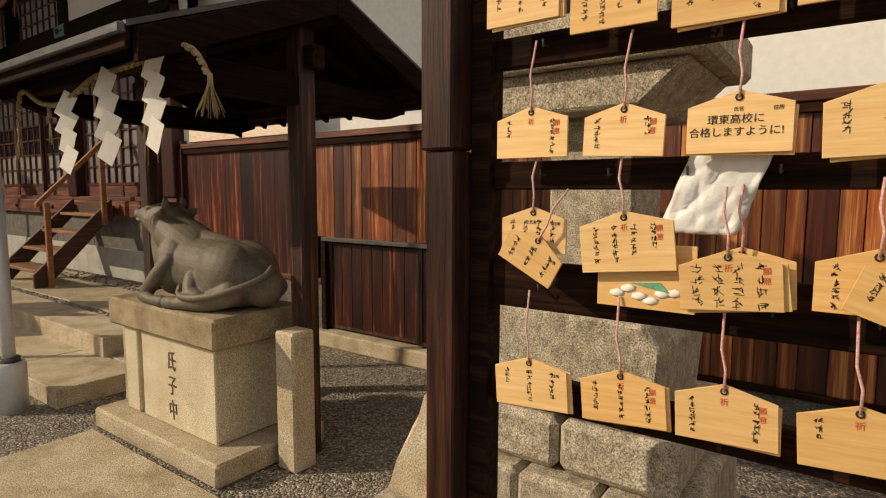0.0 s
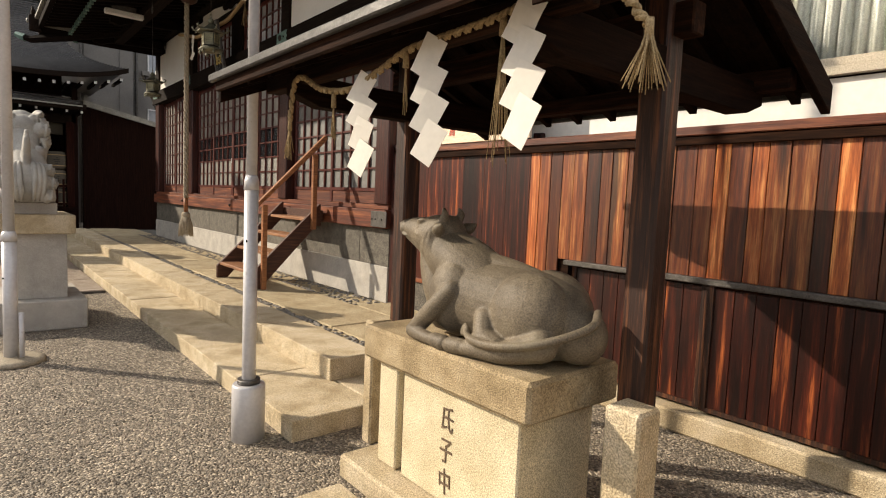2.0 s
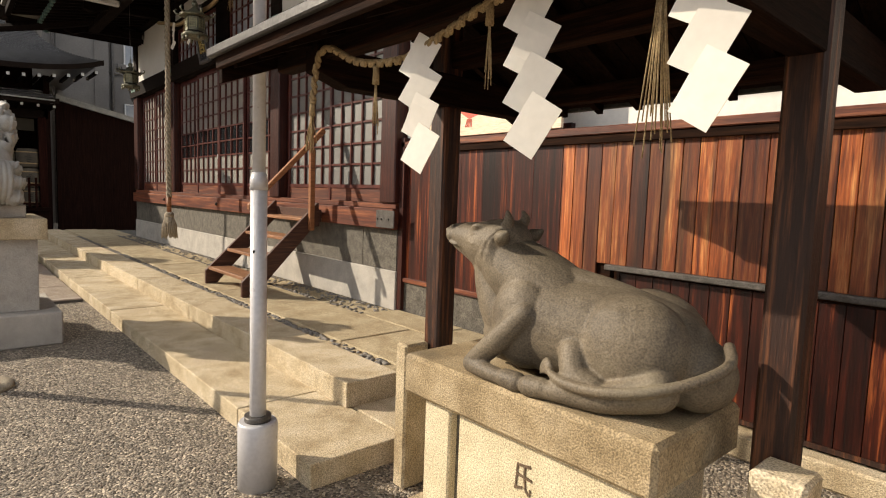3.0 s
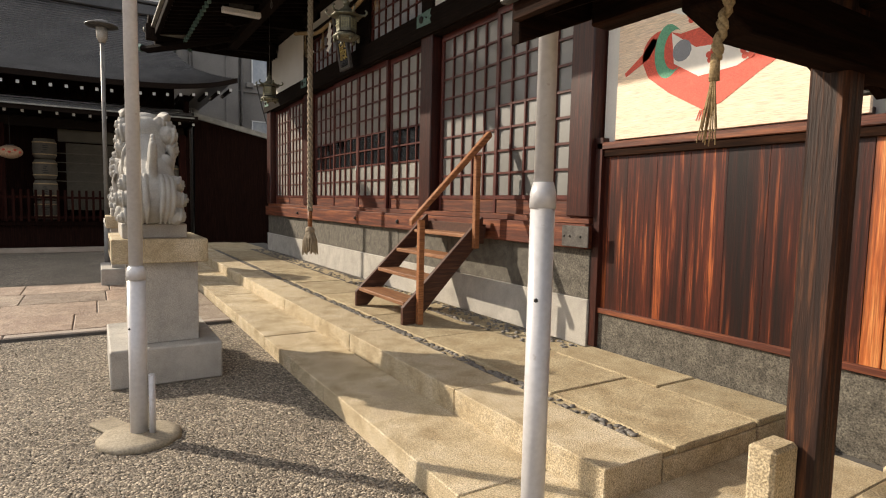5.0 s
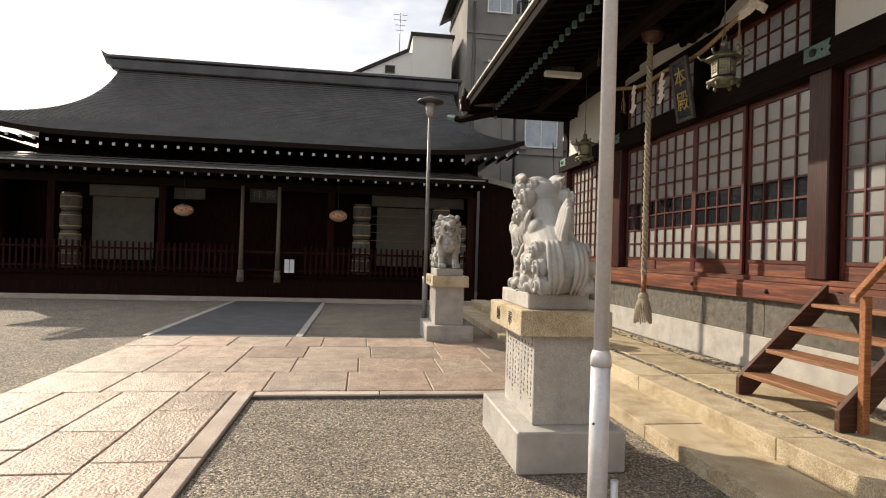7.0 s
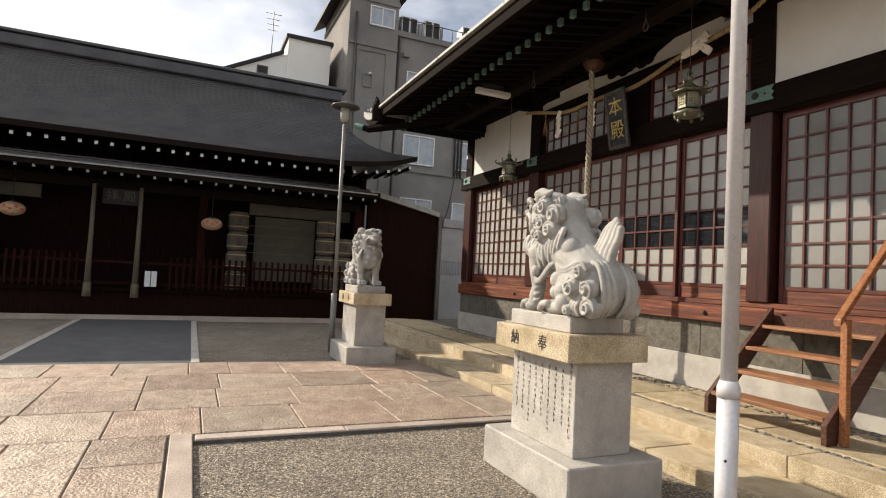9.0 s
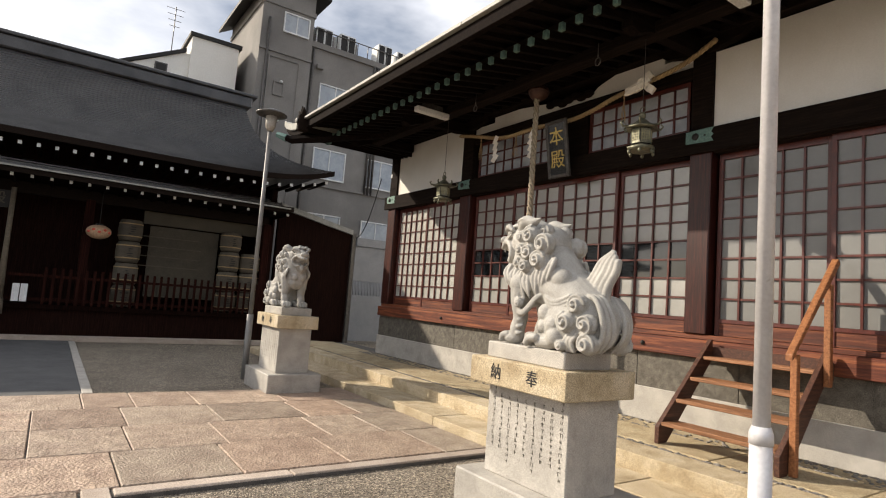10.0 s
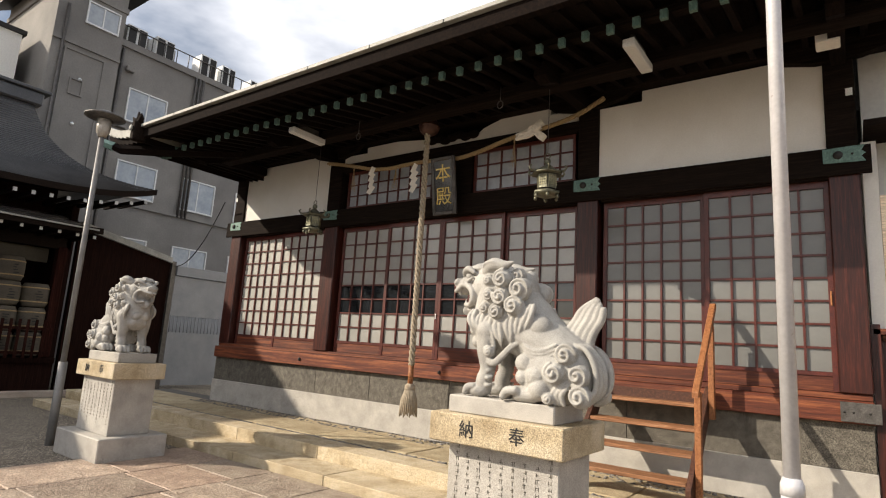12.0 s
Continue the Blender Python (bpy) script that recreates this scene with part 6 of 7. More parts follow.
# ---- worship hall across the yard ----
def curved_roof(name, parent, xe, xr, zr, ze, y0, y1, r0, r1, lift, rows, material, pw=1.45, side=True):
    """A hipped roof of stepped courses: concave, its corners swept up."""
    bm = bmesh.new()
    ny = 60

    def point(t, u):
        x = xe + (xr - xe) * t
        ya = r0 + (y0 - r0) * (1 - t) ** 2.1
        yb_ = r1 + (y1 - r1) * (1 - t) ** 2.1
        y = ya + (yb_ - ya) * u
        z = ze + (zr - ze) * (0.55 * t + 0.45 * t ** 2.2)
        z += lift * abs(2 * u - 1) ** 7 * (1 - t) ** 2
        return Vector((x, y, z))
    prev = None
    for r in range(rows):
        a = [bm.verts.new(point(r / rows, k / ny) + Vector((0, 0, 0.045))) for k in range(ny + 1)]
        b = [bm.verts.new(point((r + 1) / rows, k / ny) + Vector((0, 0, 0.012))) for k in range(ny + 1)]
        for k in range(ny):
            bm.faces.new((a[k], a[k + 1], b[k + 1], b[k]))
            if prev:
                bm.faces.new((prev[k], prev[k + 1], a[k + 1], a[k]))
        prev = b
    ob = part(name, bm, material, parent)
    # ends and thickness
    bm = bmesh.new()
    for (s, u) in ((-1, 0.0), (1, 1.0)):
        prev2 = None
        for r in range(rows + 1):
            p = point(r / rows, u) + Vector((0, 0, 0.03))
            q = Vector((xr + (xr - p.x), p.y, p.z))
            v = (bm.verts.new(p), bm.verts.new(q))
            if prev2:
                bm.faces.new((prev2[0], prev2[1], v[1], v[0]))
            prev2 = v
    part("roof_end", bm, material, parent)
    bm = bmesh.new()
    up = [bm.verts.new(point(0, k / ny) + Vector((0.03, 0, 0.045))) for k in range(ny + 1)]
    lo = [bm.verts.new(point(0, k / ny) + Vector((0.03, 0, -0.10))) for k in range(ny + 1)]
    inn = [bm.verts.new(point(0, k / ny) + Vector((-1.6, 0, -0.10 + 0.25))) for k in range(ny + 1)]
    for k in range(ny):
        bm.faces.new((up[k], up[k + 1], lo[k + 1], lo[k]))
        bm.faces.new((lo[k], lo[k + 1], inn[k + 1], inn[k]))
    part("eave_board", bm, M_BLKX, parent)
    return point


def worship_hall():
    xw = -22.0
    h = thing("worship_hall", "low timber hall with sweeping grey roof, shade coloured into its front", "shrine building", kind="structure")
    pt = curved_roof("roof_main", h, -20.5, -25.0, 7.62, 4.55, -11.6, 3.9, -9.4, 2.35, 0.45, 46, M_ROOF)
    pt2 = curved_roof("roof_lower", h, -20.45, -22.2, 4.2, 3.72, -11.6, 2.8, -11.6, 2.8, 0.05, 6, M_ROOF)
    part("ridge", box(-25.25, -24.75, -9.6, 2.5, 7.58, 7.95, 0.04), M_ROOF, h)
    part("ridge_cap", box(-25.32, -24.68, -9.75, 2.65, 7.95, 8.05, 0.02), M_ROOF, h)
    part("ridge_end", prism([(-9.7, 8.06), (-9.95, 8.2), (-9.75, 7.75), (-9.5, 7.75)], -25.2, -24.8, "x"), M_ROOF, h)
    part("edge_strip", box(-20.42, -20.38, -11.4, 2.7, 3.735, 3.77), M_ROOFEDGE, h, "bright metal drip edge")
    tip = finish("rafter_tip", box(-0.02, 0.01, -0.035, 0.035, -0.04, 0.04), M_TIP)
    raft = finish("rafter", box(-1.4, -0.02, -0.035, 0.035, -0.04, 0.04), M_BLKY)
    for k in range(46):
        u = (k + 0.5) / 46
        p = pt(0, u)
        m = Matrix.Translation((-20.62, p.y, p.z - 0.24))
        a = share("rafter", raft, h, m)
        share("rafter_tip", tip, a, Matrix())
    for k in range(40):
        y = -11.3 + 14.0 * k / 39
        m = Matrix.Translation((-20.6, y, 3.60)) @ Matrix.Diagonal((0.9, 0.85, 0.85, 1))
        a = share("rafter", raft, h, m)
        share("rafter_tip", tip, a, Matrix())
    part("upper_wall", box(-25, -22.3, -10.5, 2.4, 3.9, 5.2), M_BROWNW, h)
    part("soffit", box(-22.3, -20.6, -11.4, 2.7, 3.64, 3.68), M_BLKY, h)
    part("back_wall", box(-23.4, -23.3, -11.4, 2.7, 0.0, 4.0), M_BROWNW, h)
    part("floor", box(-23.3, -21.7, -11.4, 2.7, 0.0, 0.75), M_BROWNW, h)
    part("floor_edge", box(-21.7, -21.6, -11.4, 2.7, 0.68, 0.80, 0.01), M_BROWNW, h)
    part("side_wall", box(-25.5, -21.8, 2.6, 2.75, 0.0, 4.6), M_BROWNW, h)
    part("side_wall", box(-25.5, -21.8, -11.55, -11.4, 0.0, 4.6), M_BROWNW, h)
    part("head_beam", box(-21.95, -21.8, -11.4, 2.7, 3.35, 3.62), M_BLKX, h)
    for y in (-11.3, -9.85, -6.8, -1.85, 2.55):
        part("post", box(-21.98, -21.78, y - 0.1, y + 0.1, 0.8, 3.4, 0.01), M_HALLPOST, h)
    # white wall strips and pale blinds, coloured dull to hold the deep shade
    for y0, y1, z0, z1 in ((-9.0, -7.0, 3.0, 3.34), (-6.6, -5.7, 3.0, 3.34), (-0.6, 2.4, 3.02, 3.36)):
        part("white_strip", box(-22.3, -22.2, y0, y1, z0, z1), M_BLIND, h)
    bl = finish("blind", box(-22.25, -22.21, 0, 1.75, 1.1, 2.98), M_BLIND)
    for y in (-0.42, -8.9):
        b_ = share("blind", bl, h, Matrix.Translation((0, y, 0)))
        for k in range(4):
            part("blind_slat", box(-22.2, -22.19, y + 0.02, y + 1.73, 1.9 + 0.26 * k, 1.925 + 0.26 * k), M_BARREL, b_, "pale stripe")
    for y in (-4.42, -3.36):
        r_ = thing("bell_rope", "beige cloth bell rope in the hall front", "rope", (-21.4, y, 0))
        part("cloth", tube([(0, 0, 3.4), (0, 0, 2.0), (0, 0, 0.9)], [0.05, 0.055, 0.075], 8), M_SHADEROPE, r_)
        part("tassel", tube([(0, 0, 0.9), (0, 0, 0.55)], [0.09, 0.10], 8), M_SHADEROPE, r_)
    for y in (-6.13, -1.62):
        l = thing("paper_lantern", "round cream lantern with red painted marks", "lantern", (-21.6, y, 2.62))
        part("globe", ball((0, 0, 0), 0.22, 1, 1.25, 0.8, sub=3), M_LANTERN, l, "cream paper globe")
        for k in range(5):
            a_ = radians(-60 + 30 * k)
            part("marking", ball((0.17 * math.cos(a_) + 0.035, 0.24 * math.sin(a_), -0.01 + 0.05 * (k % 2)), 0.045, 1, 1.0, 0.8, sub=1), M_POSTRED, l, "red painted mark")
        part("cap", ring_profile([(0.08, 0.15), (0.08, 0.2)], 12), M_BLACK, l)
        part("cord", tube([(0, 0, 0.2), (0, 0, 1.0)], 0.01, 6), M_BLACK, l)
    rngb = random.Random(3)
    for y in (-0.9, 1.62, -9.4, 2.2):
        for k in range(4 if y != 2.2 else 3):
            bl_ = thing("sake_barrel", "stacked straw wrapped sake barrel with dark brush marks", "barrel", (-22.0, y, 0.82 + 0.56 * k), group="stacked barrels")
            part("barrel_body", ring_profile([(0.24, 0.0), (0.28, 0.1), (0.29, 0.27), (0.28, 0.44), (0.24, 0.54)], 14), M_BARREL, bl_)
            part("rope_band", ring_profile([(0.287, 0.10), (0.287, 0.13)], 14), M_ROPE, bl_)
            part("rope_band", ring_profile([(0.287, 0.42), (0.287, 0.45)], 14), M_ROPE, bl_)
            mk = bmesh.new()
            for q in range(4):
                box(0.285, 0.3, rngb.uniform(-0.1, 0.0), rngb.uniform(0.02, 0.1), 0.16 + 0.06 * q, 0.18 + 0.06 * q, 0, mk)
            part("brush_mark", mk, M_BLACK, bl_)
    fence = thing("picket_fence", "low dark red picket fence along the hall front", "fence", (-21.5, 0, 0.8))
    part("rail", box(-0.02, 0.02, -11.3, 2.5, 0.62, 0.68), M_HALLPOST, fence)
    part("rail", box(-0.02, 0.02, -11.3, 2.5, 0.08, 0.14), M_HALLPOST, fence)
    pk = finish("picket", box(0.022, 0.04, -0.03, 0.03, 0.0, 0.85, 0.004), M_HALLPOST)
    for k in range(84):
        y = -11.2 + k * 0.163
        if not -4.6 < y < -2.7:
            share("picket", pk, fence, Matrix.Translation((0, y, 0)))
    nb = thing("notice", "small white notice sheet standing in the hall front", "notice", (-21.3, -3.0, 0.85))
    part("sheet", box(0, 0.02, -0.14, -0.01, 0, 0.4), M_TIP, nb)
    part("sheet", box(0, 0.02, 0.01, 0.14, 0, 0.4), M_TIP, nb)
    nm = thing("name_plaque", "dark wide plaque with pale characters above the entrance", "sign", (-21.7, -3.85, 3.15))
    part("board", box(-0.03, 0, -0.42, 0.42, -0.2, 0.2), M_BLACK, nm)
    for k, ch in enumerate("拝殿"):
        part("character", moved(text_bm(ch, 0.3, 0.003), pose(0.006, -0.2 + 0.4 * k, 0, 0, 0, 90)), M_BARREL, nm)
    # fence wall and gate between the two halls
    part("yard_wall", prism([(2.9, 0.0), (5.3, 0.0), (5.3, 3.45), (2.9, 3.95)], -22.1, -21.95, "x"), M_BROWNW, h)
    part("wall_coping", prism([(2.9, 3.95), (5.3, 3.45), (5.3, 3.6), (2.9, 4.12)], -22.2, -21.85, "x"), M_ROOFEDGE, h)
    part("wall_post", box(-22.1, -21.85, 5.3, 5.42, 0, 3.5), M_IRON, h)
    g = thing("steel_gate", "tall grey painted steel gate with a barred strip", "gate", (-21.9, 5.44, 0.0), kind="structure")
    part("leaf", box(-0.03, 0.03, 0.0, 1.7, 0.1, 1.55), M_GATE, g)
    part("leaf", box(-0.03, 0.03, 0.0, 1.7, 2.0, 3.1), M_GATE, g)
    for k in range(16):
        part("bar", tube([(0, 0.05 + 0.107 * k, 1.55), (0, 0.05 + 0.107 * k, 2.0)], 0.015, 6), M_GATE, g)
    part("top_beam", box(-0.15, 0.1, 0.0, 1.9, 3.12, 3.4, 0.01), M_GATE, g)
    part("leaf", box(-3.1, -3.0, -1.0, 6.0, 0.0, 3.1), M_GATE, g)
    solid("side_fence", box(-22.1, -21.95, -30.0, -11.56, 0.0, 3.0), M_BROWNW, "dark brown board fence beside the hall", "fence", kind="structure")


def town():
    t = thing("grey_building", "weathered grey concrete building with a stair tower and flat roof", "building", kind="structure")
    bx = -27.8
    part("wall", box(bx - 5, bx, 3.3, 5.45, 0, 13.2), M_CONC, t)
    part("parapet", box(bx - 5.05, bx + 0.06, 3.25, 5.5, 13.0, 13.2), M_CONC, t)
    part("wall", box(bx - 9, bx - 0.3, 5.45, 26, 0, 12.0), M_CONC, t)
    part("parapet", box(bx - 9.1, bx - 0.2, 5.5, 26.1, 11.9, 12.15), M_CONC, t)
    rng = random.Random(9)

    def win(x, y, z, w, hh):
        g_ = part("window", merge_list([box(x, x + 0.08, y, y + w, z - 0.06, z), box(x, x + 0.06, y, y + w, z + hh, z + hh + 0.05), box(x, x + 0.06, y - 0.05, y, z - 0.06, z + hh + 0.05), box(x, x + 0.06, y + w, y + w + 0.05, z - 0.06, z + hh + 0.05), box(x, x + 0.05, y + w / 2 - 0.02, y + w / 2 + 0.02, z, z + hh)]), M_TIP, t)
        part("pane", box(x + 0.005, x + 0.02, y + 0.01, y + w - 0.01, z + 0.01, z + hh - 0.01), M_PAPER2, g_)
    win(bx, 4.22, 12.05, 1.0, 0.75)
    part("vent_frame", merge_list([box(bx + 0.002, bx + 0.06, 4.0, 4.45, 9.3, 9.36), box(bx + 0.002, bx + 0.06, 4.0, 4.45, 9.84, 9.9), box(bx + 0.002, bx + 0.06, 4.0, 4.06, 9.36, 9.84), box(bx + 0.002, bx + 0.06, 4.39, 4.45, 9.36, 9.84)]), M_CONC, t)
    for f in range(3):
        for k in range(6):
            win(bx - 0.3, 6.1 + 2.5 * k, 3.6 + 2.8 * f, 1.4, 1.2)
        part("ledge", box(bx - 0.3, bx - 0.2, 5.5, 26, 3.2 + 2.8 * f, 3.28 + 2.8 * f), M_CONC, t)
    for y, w_, hh in ((5.75, 0.75, 0.80), (6.85, 0.75, 0.85), (8.75, 0.72, 1.0), (9.75, 0.65, 0.95), (11.2, 0.8, 0.9)):
        ac = part("cooling_unit", box(bx - 1.15, bx - 0.45, y, y + w_, 12.16, 12.16 + hh, 0.02), M_TIP, t, "white rooftop cooling unit with a dark grille")
        for q in range(2):
            part("grille", box(bx - 0.448, bx - 0.43, y + 0.05 + q * w_ / 2, y + w_ / 2 - 0.04 + q * w_ / 2, 12.22, 12.1 + hh, 0.004), M_BLACK, ac)
    part("roof_shed", box(bx - 3.0, bx - 1.6, 5.6, 8.2, 12.1, 13.3), M_CONC, t)
    part("tower_cap", prism([(2.75, 13.35), (2.75, 13.5), (4.1, 14.35), (6.0, 13.95), (6.0, 13.8), (4.1, 14.15)], bx - 5.3, bx + 0.35, "x"), M_BLACK, t, "dark sloping cap of the stair tower")
    part("tower_head", prism([(3.3, 13.2), (5.45, 13.2), (5.45, 13.85), (4.1, 14.14), (3.3, 13.65)], bx - 5.0, bx - 0.002, "x"), M_CONC, t)
    part("string_course", box(bx + 0.002, bx + 0.07, 3.28, 5.47, 11.05, 11.15), M_CONC, t)
    part("recessed_panel", merge_list([box(bx + 0.002, bx + 0.05, 3.7, 3.76, 0.5, 10.9), box(bx + 0.002, bx + 0.05, 4.95, 5.01, 0.5, 10.9), box(bx + 0.002, bx + 0.05, 3.76, 4.95, 10.84, 10.9)]), M_CONC, t)
    for z in (8.3, 9.9):
        part("wall_lamp", ball((bx + 0.06, 4.3, z), 0.07, sub=1), M_TIP, t)
    part("drainpipe", tube([(bx - 0.2, 5.62, 0), (bx - 0.2, 5.62, 11.8)], 0.06, 8), M_IRON, t)
    for q in range(3):
        part("duct", tube([(bx - 0.22, 8.55 + 0.16 * q, 11.9), (bx - 0.22, 8.55 + 0.16 * q, 6)], 0.05, 8), M_IRON, t)
    for k in range(12):
        part("roof_rail", tube([(bx - 0.4, 5.7 + 0.5 * k, 12.15), (bx - 0.4, 5.7 + 0.5 * k, 12.8)], 0.02, 5), M_IRON, t)
    part("roof_rail", tube([(bx - 0.4, 5.6, 12.8), (bx - 0.4, 11.5, 12.8)], 0.025, 5), M_IRON, t)
    part("drainpipe", tube([(bx + 0.06, 3.6, 0), (bx + 0.06, 3.6, 12.4)], 0.05, 8), M_IRON, t)
    for z in (6.2, 8.8, 11):
        part("wall_vent", box(bx - 0.28, bx - 0.1, 5.8, 6.1, z, z + 0.2, 0.02), M_CONC, t)
    w = thing("white_building", "white rendered building with a sloping dark roofline behind the hall", "building", kind="structure")
    part("wall", prism([(-2.6, 0.0), (2.9, 0.0), (2.9, 10.6), (0.9, 10.6), (-2.6, 8.8)], -34.0, -29.5, "x"), M_CREAM, w)
    part("wall", box(-34, -29.3, 1.1, 2.9, 0.0, 11.3), M_CREAM, w)
    part("parapet", box(-34.1, -29.2, 1.0, 3.0, 11.3, 11.45), M_BLACK, w)
    part("roof_edge", prism([(-2.7, 8.8), (-2.7, 8.92), (0.95, 10.78), (0.95, 10.62)], -34.05, -29.4, "x"), M_BLACK, w)
    wv = part("window", box(-29.5, -29.44, -0.1, 0.35, 9.6, 9.95), M_IRON, w)
    part("pane", box(-29.44, -29.43, -0.05, 0.3, 9.65, 9.9), M_BLACK, wv)
    a = thing("roof_aerial", "thin television aerial on the white building", "aerial", (-31, 0.6, 10.4))
    part("mast", tube([(0, 0, 0), (0, 0, 2.6)], 0.02, 5), M_IRON, a)
    for k in range(4):
        part("arm", tube([(0, -0.35 + 0.05 * k, 2.5 - 0.25 * k), (0, 0.35 - 0.05 * k, 2.5 - 0.25 * k)], 0.012, 4), M_IRON, a)


worship_hall()
town()


# ---- votive board ----
def ema_tablet(x, z, tilt, w, seed, mt=None, depth=0.0, writing=True, cord=0.14, stack=1):
    rng = random.Random(seed)
    hgt = 0.120 * w / 0.185
    e = thing("ema_tablet", ("stack of pale" if stack > 1 else "single pale") + " wooden votive tablets with " + ("ink writing" if writing else "bold writing") + " on a cord", "votive tablet", (x, 1.345 - depth, z), group="votive tablets")
    e.matrix_basis = pose(x, 1.345 - depth, z, 0, -tilt, 0)
    for k in range(stack):
        o = 0.007 * k
        part("board", moved(prism([(-w / 2, -hgt), (w / 2, -hgt), (w / 2, -0.028), (0, 0), (-w / 2, -0.028)], o, o + 0.0062, "y", 0.0008), pose(0, 0, 0, 0, rng.uniform(-3, 3) if k else 0) @ Matrix.Translation((0.006 * k, 0, -0.004 * k))), mt or M_EMA, e)
    ring = [(0.006 * math.cos(2 * math.pi * k / 8), -0.0008, -0.014 + 0.006 * math.sin(2 * math.pi * k / 8)) for k in range(9)]
    part("hole", tube(ring, 0.0018, 5, caps=False), M_BLACK, e)
    part("cord", tube([(0, -0.002, -0.014), (0.004, -0.006, 0.03), (-0.004, 0.0, 0.07), (0, 0.02, cord)], 0.0027, 6), M_CORD, e, "twisted red and white cord")
    if writing:
        ink = bmesh.new()
        cols = rng.choice((2, 3, 4))
        big = rng.random() < 0.3
        for c in range(cols):
            cx = -w * 0.32 + w * 0.62 * c / max(cols - 1, 1)
            n = rng.randint(3, 6)
            s = (0.019 if big else 0.0115)
            for q in range(n):
                cz = -0.036 - q * s * 1.15
                if cz < -hgt + 0.01:
                    break
                for st in range(7):
                    ax, az = cx + rng.uniform(-s, s) * 0.4, cz + rng.uniform(-s, s) * 0.4
                    ln = rng.uniform(0.3, 0.8) * s
                    own = box(-ln / 2, ln / 2, -0.0008, -0.0002, -0.00062, 0.00062)
                    merge_bm(ink, moved(own, Matrix.Translation((ax, 0, az)) @ pose(0, 0, 0, 0, rng.choice((0, 90, 0, 90, 45, -40)) + rng.uniform(-8, 8))))
        part("handwriting", ink, M_BLACK, e, "black brush handwriting")
    if rng.random() < 0.62:
        share("red_stamp", STAMPS[0], e, Matrix.Translation((0, -0.0006, -0.036)))
        share("red_stamp", STAMPS[1], e, Matrix.Translation((w * 0.36, -0.0006, -0.042)))
        share("red_stamp", STAMPS[2], e, Matrix.Translation((w * 0.36, -0.0006, -0.060)))
    else:
        share("printed_mark", STAMPS[3], e, Matrix.Translation((0, -0.0006, -0.036)))
        share("printed_mark", STAMPS[4], e, Matrix.Translation((w * 0.36, -0.0006, -0.038)))


STAMPS = [finish("stamp", text_bm(a, z, 0.0003), m_) for a, z, m_ in (("祈", 0.017, M_REDINK), ("願", 0.015, M_REDINK), ("意", 0.015, M_REDINK), ("氏名", 0.009, M_BLACK), ("住所", 0.009, M_BLACK))]
M_CORD = mat("red white cord", [(0.55, 0.12, 0.10), (0.75, 0.62, 0.55)], scale=220, rough=0.9, bump=0.2, fine=400)


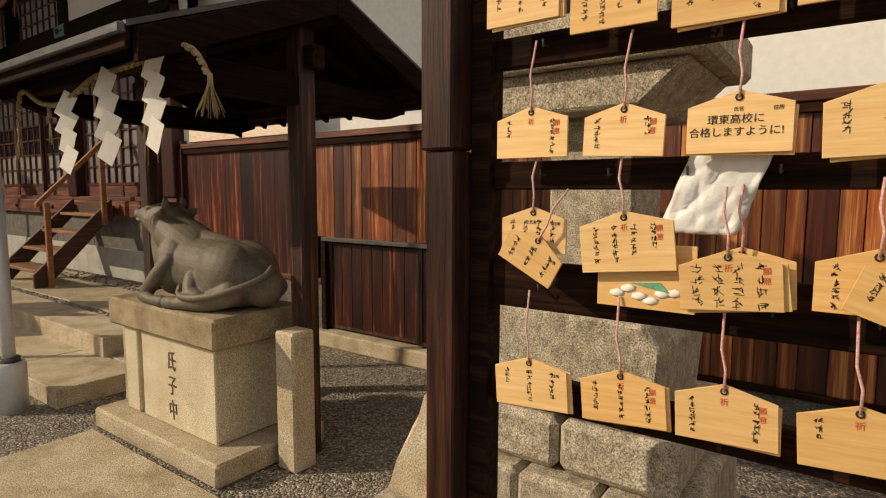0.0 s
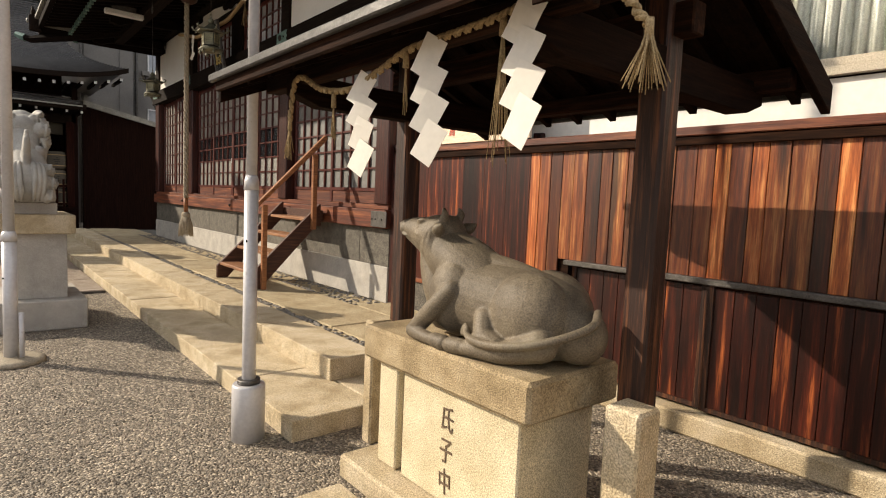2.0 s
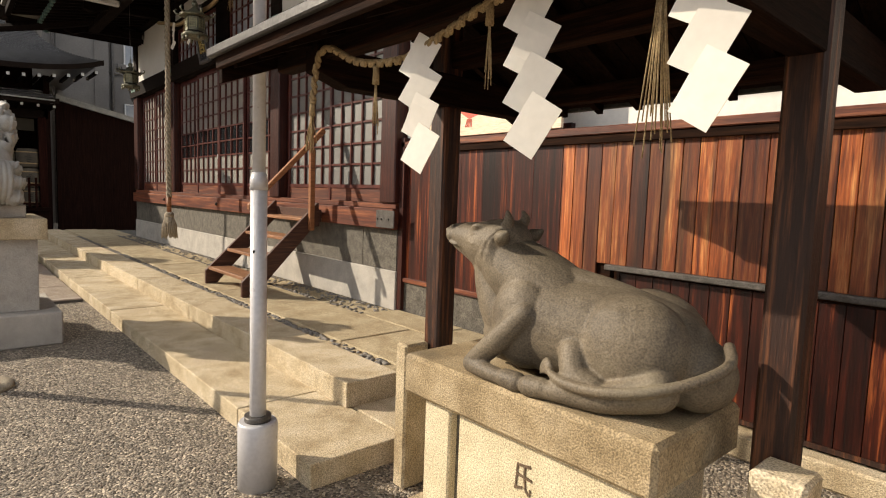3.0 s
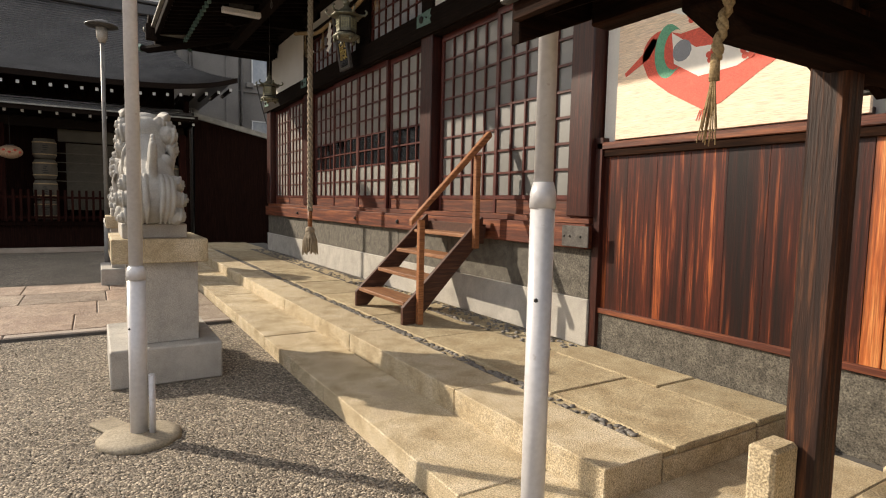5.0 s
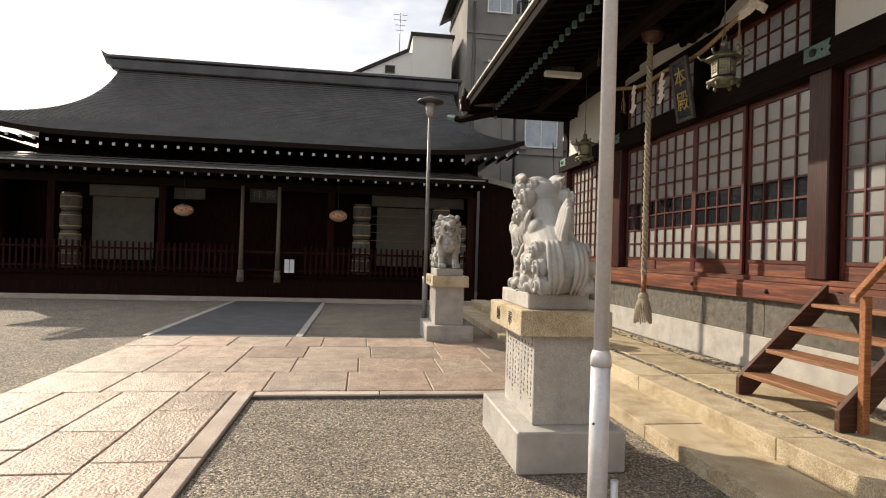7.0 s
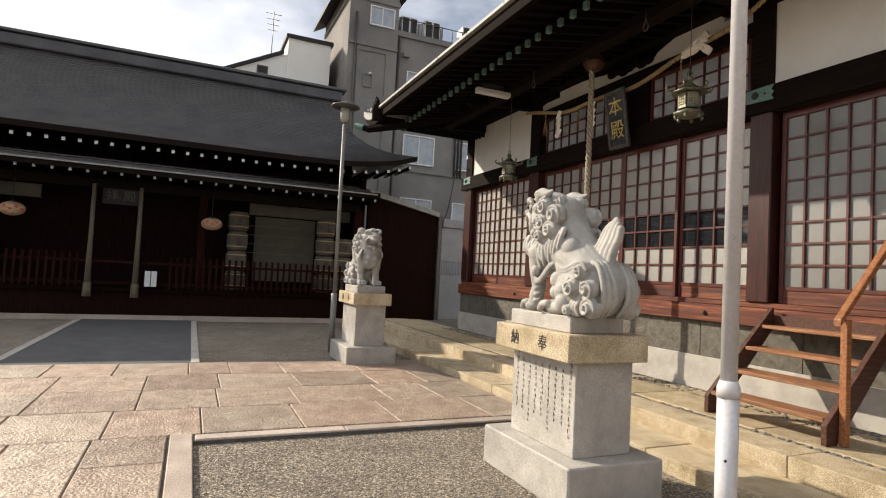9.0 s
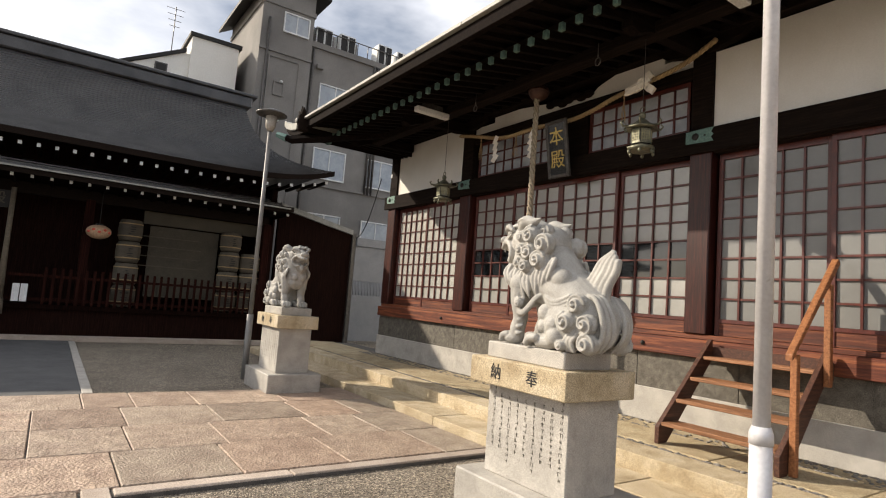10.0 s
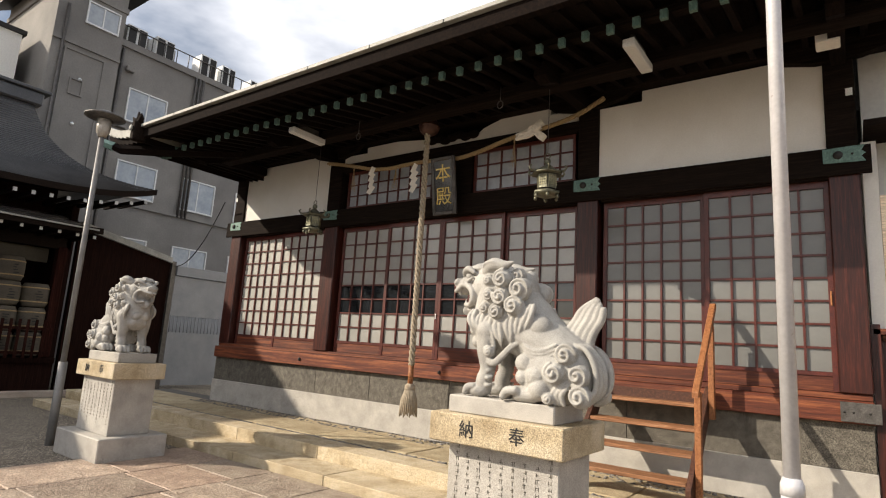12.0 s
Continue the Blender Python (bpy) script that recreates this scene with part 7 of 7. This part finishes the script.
def votive_board():
    v = thing("votive_rack", "dark timber rack with rails for hanging votive tablets", "rack", (0, 1.42, 0))
    part("post", box(-0.60, -0.50, -0.10, -0.005, 1.60, 3.2, 0.006), M_RACK, v)
    part("post", box(-0.59, -0.50, -0.09, -0.005, 0.0, 1.598, 0.005), M_RACK, v)
    part("inner_post", box(-0.497, -0.44, -0.02, 0.05, 0.0, 3.2, 0.004), M_OLDX, v)
    part("post", box(1.75, 1.86, -0.10, 0.05, 0.0, 3.2, 0.006), M_RACK, v)
    for z0, z1 in ((1.80, 1.875), (1.50, 1.57), (1.20, 1.32), (0.945, 1.03), (2.06, 2.14), (2.4, 2.5)):
        r = part("rail", box(-0.438, 1.75, 0.0, 0.03, z0, z1, 0.004), M_OLDX, v)
        for k in range(11):
            part("hook", tube([(-0.29 + 0.165 * k, 0.0, (z0 + z1) / 2), (-0.29 + 0.165 * k, -0.03, (z0 + z1) / 2 - 0.004), (-0.29 + 0.165 * k, -0.034, (z0 + z1) / 2 + 0.012)], 0.0025, 5), M_IRON, r)
    for k in range(11):
        x = -0.325 + 0.212 * k
        z = (2.0, 1.955, 1.935, 1.94)[k] if k < 4 else 1.94
        ema_tablet(x, z, 0, 0.185, 100 + k, stack=2 if k % 2 == 0 else 1)
    xs = [(-0.295, 1.69, 0, 0.18, 1), (-0.08, 1.68, -2, 0.17, 1), (0.135, 1.685, 0, 0.18, 2), (0.36, 1.68, 2, 0.19, 2), (0.58, 1.68, 0, 0.18, 1), (0.8, 1.68, 0, 0.18, 2), (1.02, 1.68, 3, 0.18, 1), (1.25, 1.68, 0, 0.18, 1), (1.5, 1.68, 0, 0.18, 1)]
    for k, (x, z, t, w, st) in enumerate(xs):
        ema_tablet(x, z, t, w, 200 + k, stack=st, cord=0.15, writing=k != 2)
    for k, line in enumerate(("環東高校に", "合格しますように!")):
        solid("handwriting", moved(text_bm(line, 0.0195, 0.0003), Matrix.Translation((0.13, 1.3443, 1.685 - 0.055 - 0.023 * k))), M_BLACK, "bold black handwriting on a votive tablet", "writing")
    xs = [(-0.285, 1.46, 0, 0.165, 1, 0), (-0.255, 1.395, -28, 0.15, 1, 0.02), (-0.075, 1.455, 6, 0.20, 1, 0), (0.13, 1.385, 5, 0.18, 2, 0.01), (0.15, 1.39, 3, 0.18, 1, -0.02), (0.36, 1.40, 0, 0.18, 1, 0), (0.43, 1.37, -20, 0.17, 1, 0.02), (0.62, 1.42, 3, 0.18, 2, 0), (0.86, 1.42, -3, 0.18, 1, 0), (1.1, 1.42, 0, 0.18, 1, 0), (1.4, 1.42, 0, 0.18, 1, 0)]
    for k, (x, z, t, w, st, d) in enumerate(xs):
        ema_tablet(x, z, t, w, 300 + k, stack=st, depth=d, cord=0.12)
    xs = [(-0.29, 1.10, 4, 0.19, 2), (-0.07, 1.11, 5, 0.185, 2), (0.135, 1.12, 3, 0.185, 2), (0.35, 1.125, 4, 0.19, 1), (0.58, 1.12, 3, 0.18, 2), (0.8, 1.12, 0, 0.18, 1), (1.05, 1.12, 2, 0.18, 1), (1.35, 1.12, 0, 0.18, 1)]
    for k, (x, z, t, w, st) in enumerate(xs):
        ema_tablet(x, z, t, w, 400 + k, stack=st, cord=0.16)
    e = thing("painted_tablet", "votive tablet with painted white and green creature behind others", "votive tablet", (-0.03, 1.37, 1.385))
    part("board", box(-0.105, 0.10, 0.0, 0.007, -0.14, -0.0, 0.001), M_EMA, e)
    part("painting", merge_list([ball((-0.06 + 0.024 * k, 0.0, -0.11 + 0.012 * math.sin(k * 1.7)), 0.017, 1.2, 0.06, 0.6, sub=1) for k in range(6)]), M_WPAPER, e, "white painted figure")
    part("painting", prism([(-0.03, -0.085), (0.05, -0.10), (0.03, -0.08)], -0.003, -0.001, "y"), M_POSTGRN, e)
    b = thing("plastic_bag", "crumpled white plastic bag hanging behind the tablets", "bag", (0.1, 1.40, 1.62))
    own = bmesh.new()
    bmesh.ops.create_grid(own, x_segments=16, y_segments=22, size=0.5)
    for vv in own.verts:
        px, py = vv.co.x, vv.co.y
        vv.co = Vector((px * 0.15 + py * 0.08, -0.008 + 0.012 * noise.noise(Vector((px * 5, py * 5, 1))) + 0.01 * noise.noise(Vector((px * 11, py * 9, 5))), py * 0.22 - 0.10))
    for fc in own.faces:
        fc.smooth = True
    ob = part("bag_film", own, M_BAG, b)
    md = ob.modifiers.new("thick", "SOLIDIFY")
    md.thickness = 0.004
    part("cord", tube([(0.03, 0, 0.02), (0.03, 0.0, 0.06)], 0.004, 6), M_BAG, b)


M_BAG = mat("white plastic film", [(0.66, 0.66, 0.62), (0.78, 0.77, 0.73)], scale=8, rough=0.35, bump=0.3, fine=30, fine_amt=0.05)


def monument():
    s = thing("stone_monument", "speckled granite monument of stacked blocks with a wide cap slab", "monument", (-0.43, 2.20, 0))
    s.scale = (0.9, 0.9, 1.03)
    part("base_block", box(-0.80, 0.50, -0.62, 0.5, 0.0, 0.30, 0.02), M_MONU, s)
    for k in range(3):
        part("base_block", box(-0.42 + 0.305 * k, -0.12 + 0.305 * k, -0.5, 0.4, 0.305, 0.56, 0.02), M_MONU, s)
    for k in range(2):
        part("base_block", box(-0.40 + 0.42 * k, 0.01 + 0.42 * k, -0.44, 0.35, 0.565, 0.74, 0.025), M_MONU, s)
    part("wide_block", prism([(-0.37, 0.75), (0.34, 0.75), (0.36, 1.0), (0.30, 1.07), (-0.33, 1.09), (-0.38, 1.02)], -0.42, 0.25, "y", 0.012), M_MONU, s)
    part("shaft", box(-0.15, 0.19, -0.2, 0.15, 1.09, 1.70, 0.015), M_MONU, s)
    part("cap_slab", box(-0.56, 0.47, -0.43, 0.35, 1.83, 1.98, 0.02), M_MONU, s)
    part("cap_underside", prism([(-0.50, 1.828), (0.40, 1.828), (0.24, 1.70), (-0.27, 1.70)], -0.36, 0.28, "y", 0.01), M_MONU, s)
    part("side_rock", prism([(-0.86, 0.0), (-0.36, 0.0), (-0.345, 1.16), (-0.375, 1.06), (-0.40, 0.93), (-0.47, 0.85), (-0.53, 0.77), (-0.55, 0.70), (-0.64, 0.60), (-0.73, 0.42), (-0.82, 0.25)], -0.46, 0.12, "y", 0.025), M_STEP2, s, "pale rough rock beside the base")
    p = thing("stone_pipe", "grey upright pipe behind the rack", "pipe", (0.62, 2.3, 0))
    part("tube", tube([(0, 0, 0), (0, 0, 1.7)], 0.07, 16), M_POLE, p)


votive_board()
monument()


def loose_gravel():
    rng = np.random.default_rng(12)
    own = bmesh.new()
    bmesh.ops.create_icosphere(own, subdivisions=1, radius=1)
    bv = np.array([v.co[:] for v in own.verts])
    bf = np.array([[v.index for v in fc.verts] for fc in own.faces])
    own.free()
    spots = []
    for x0_, x1_, y0_, y1_, n in ((-10.0, -3.4, -1.9, 1.6, 11000), (-3.4, 1.2, -1.2, 0.7, 3500), (-1.9, 1.2, 0.7, 2.0, 1500), (-3.9, -1.0, 2.45, 3.8, 3500), (-4.4, -3.6, 1.7, 3.7, 700)):
        spots.append(np.column_stack([rng.uniform(x0_, x1_, n), rng.uniform(y0_, y1_, n)]))
    p = np.vstack(spots)
    n = len(p)
    r = rng.uniform(0.004, 0.0085, n)
    sc = np.column_stack([r * rng.uniform(0.9, 1.5, n), r * rng.uniform(0.7, 1.1, n), r * rng.uniform(0.5, 0.8, n)])
    a = rng.uniform(0, np.pi, n)
    v = bv[None] * sc[:, None] * (1 + rng.uniform(-0.15, 0.15, (n, len(bv), 1)))
    ca, sa = np.cos(a)[:, None], np.sin(a)[:, None]
    vx, vy = v[..., 0] * ca - v[..., 1] * sa + p[:, :1], v[..., 0] * sa + v[..., 1] * ca + p[:, 1:]
    vz = v[..., 2] + sc[:, 2:] * 0.5
    verts = np.stack([vx, vy, vz], -1).reshape(-1, 3)
    faces = (bf[None] + (np.arange(n) * len(bv))[:, None, None]).reshape(-1, 3)
    me = bpy.data.meshes.new("gravel_stones")
    me.from_pydata(verts.tolist(), [], faces.tolist())
    me.materials.append(M_LOOSE)
    tagged(new("gravel_stones", me), "loose grey brown gravel stones over the yard", "gravel", kind="stuff")


loose_gravel()


# ---- stones of paving and steps, last ----
def lay(parent, x0, x1, y0, y1, z, rows, material, along, lo, hi, gap, seed, thick, name):
    rng = random.Random(seed)
    made = {}
    a0, a1, b0, b1 = (x0, x1, y0, y1) if along == "x" else (y0, y1, x0, x1)
    hgt = (b1 - b0) / rows
    for r in range(rows):
        a = a0
        while a < a1 - 0.02:
            w = round(rng.uniform(lo, hi) / 0.06) * 0.06
            if a + w > a1 - lo * 0.6:
                w = a1 - a
            key = round(w, 3)
            if key not in made:
                sx, sy = (w, hgt) if along == "x" else (hgt, w)
                made[key] = finish(name, box(gap / 2, sx - gap / 2, gap / 2, sy - gap / 2, -thick, 0, min(0.008, gap)), material)
            dz = rng.uniform(-0.004, 0.002)
            px, py = (a, b0 + hgt * r) if along == "x" else (b0 + hgt * r, a)
            share(name, made[key], parent, Matrix.Translation((px, py, z + dz)))
            a += w


for slab_row in SLABS:
    lay(*slab_row)
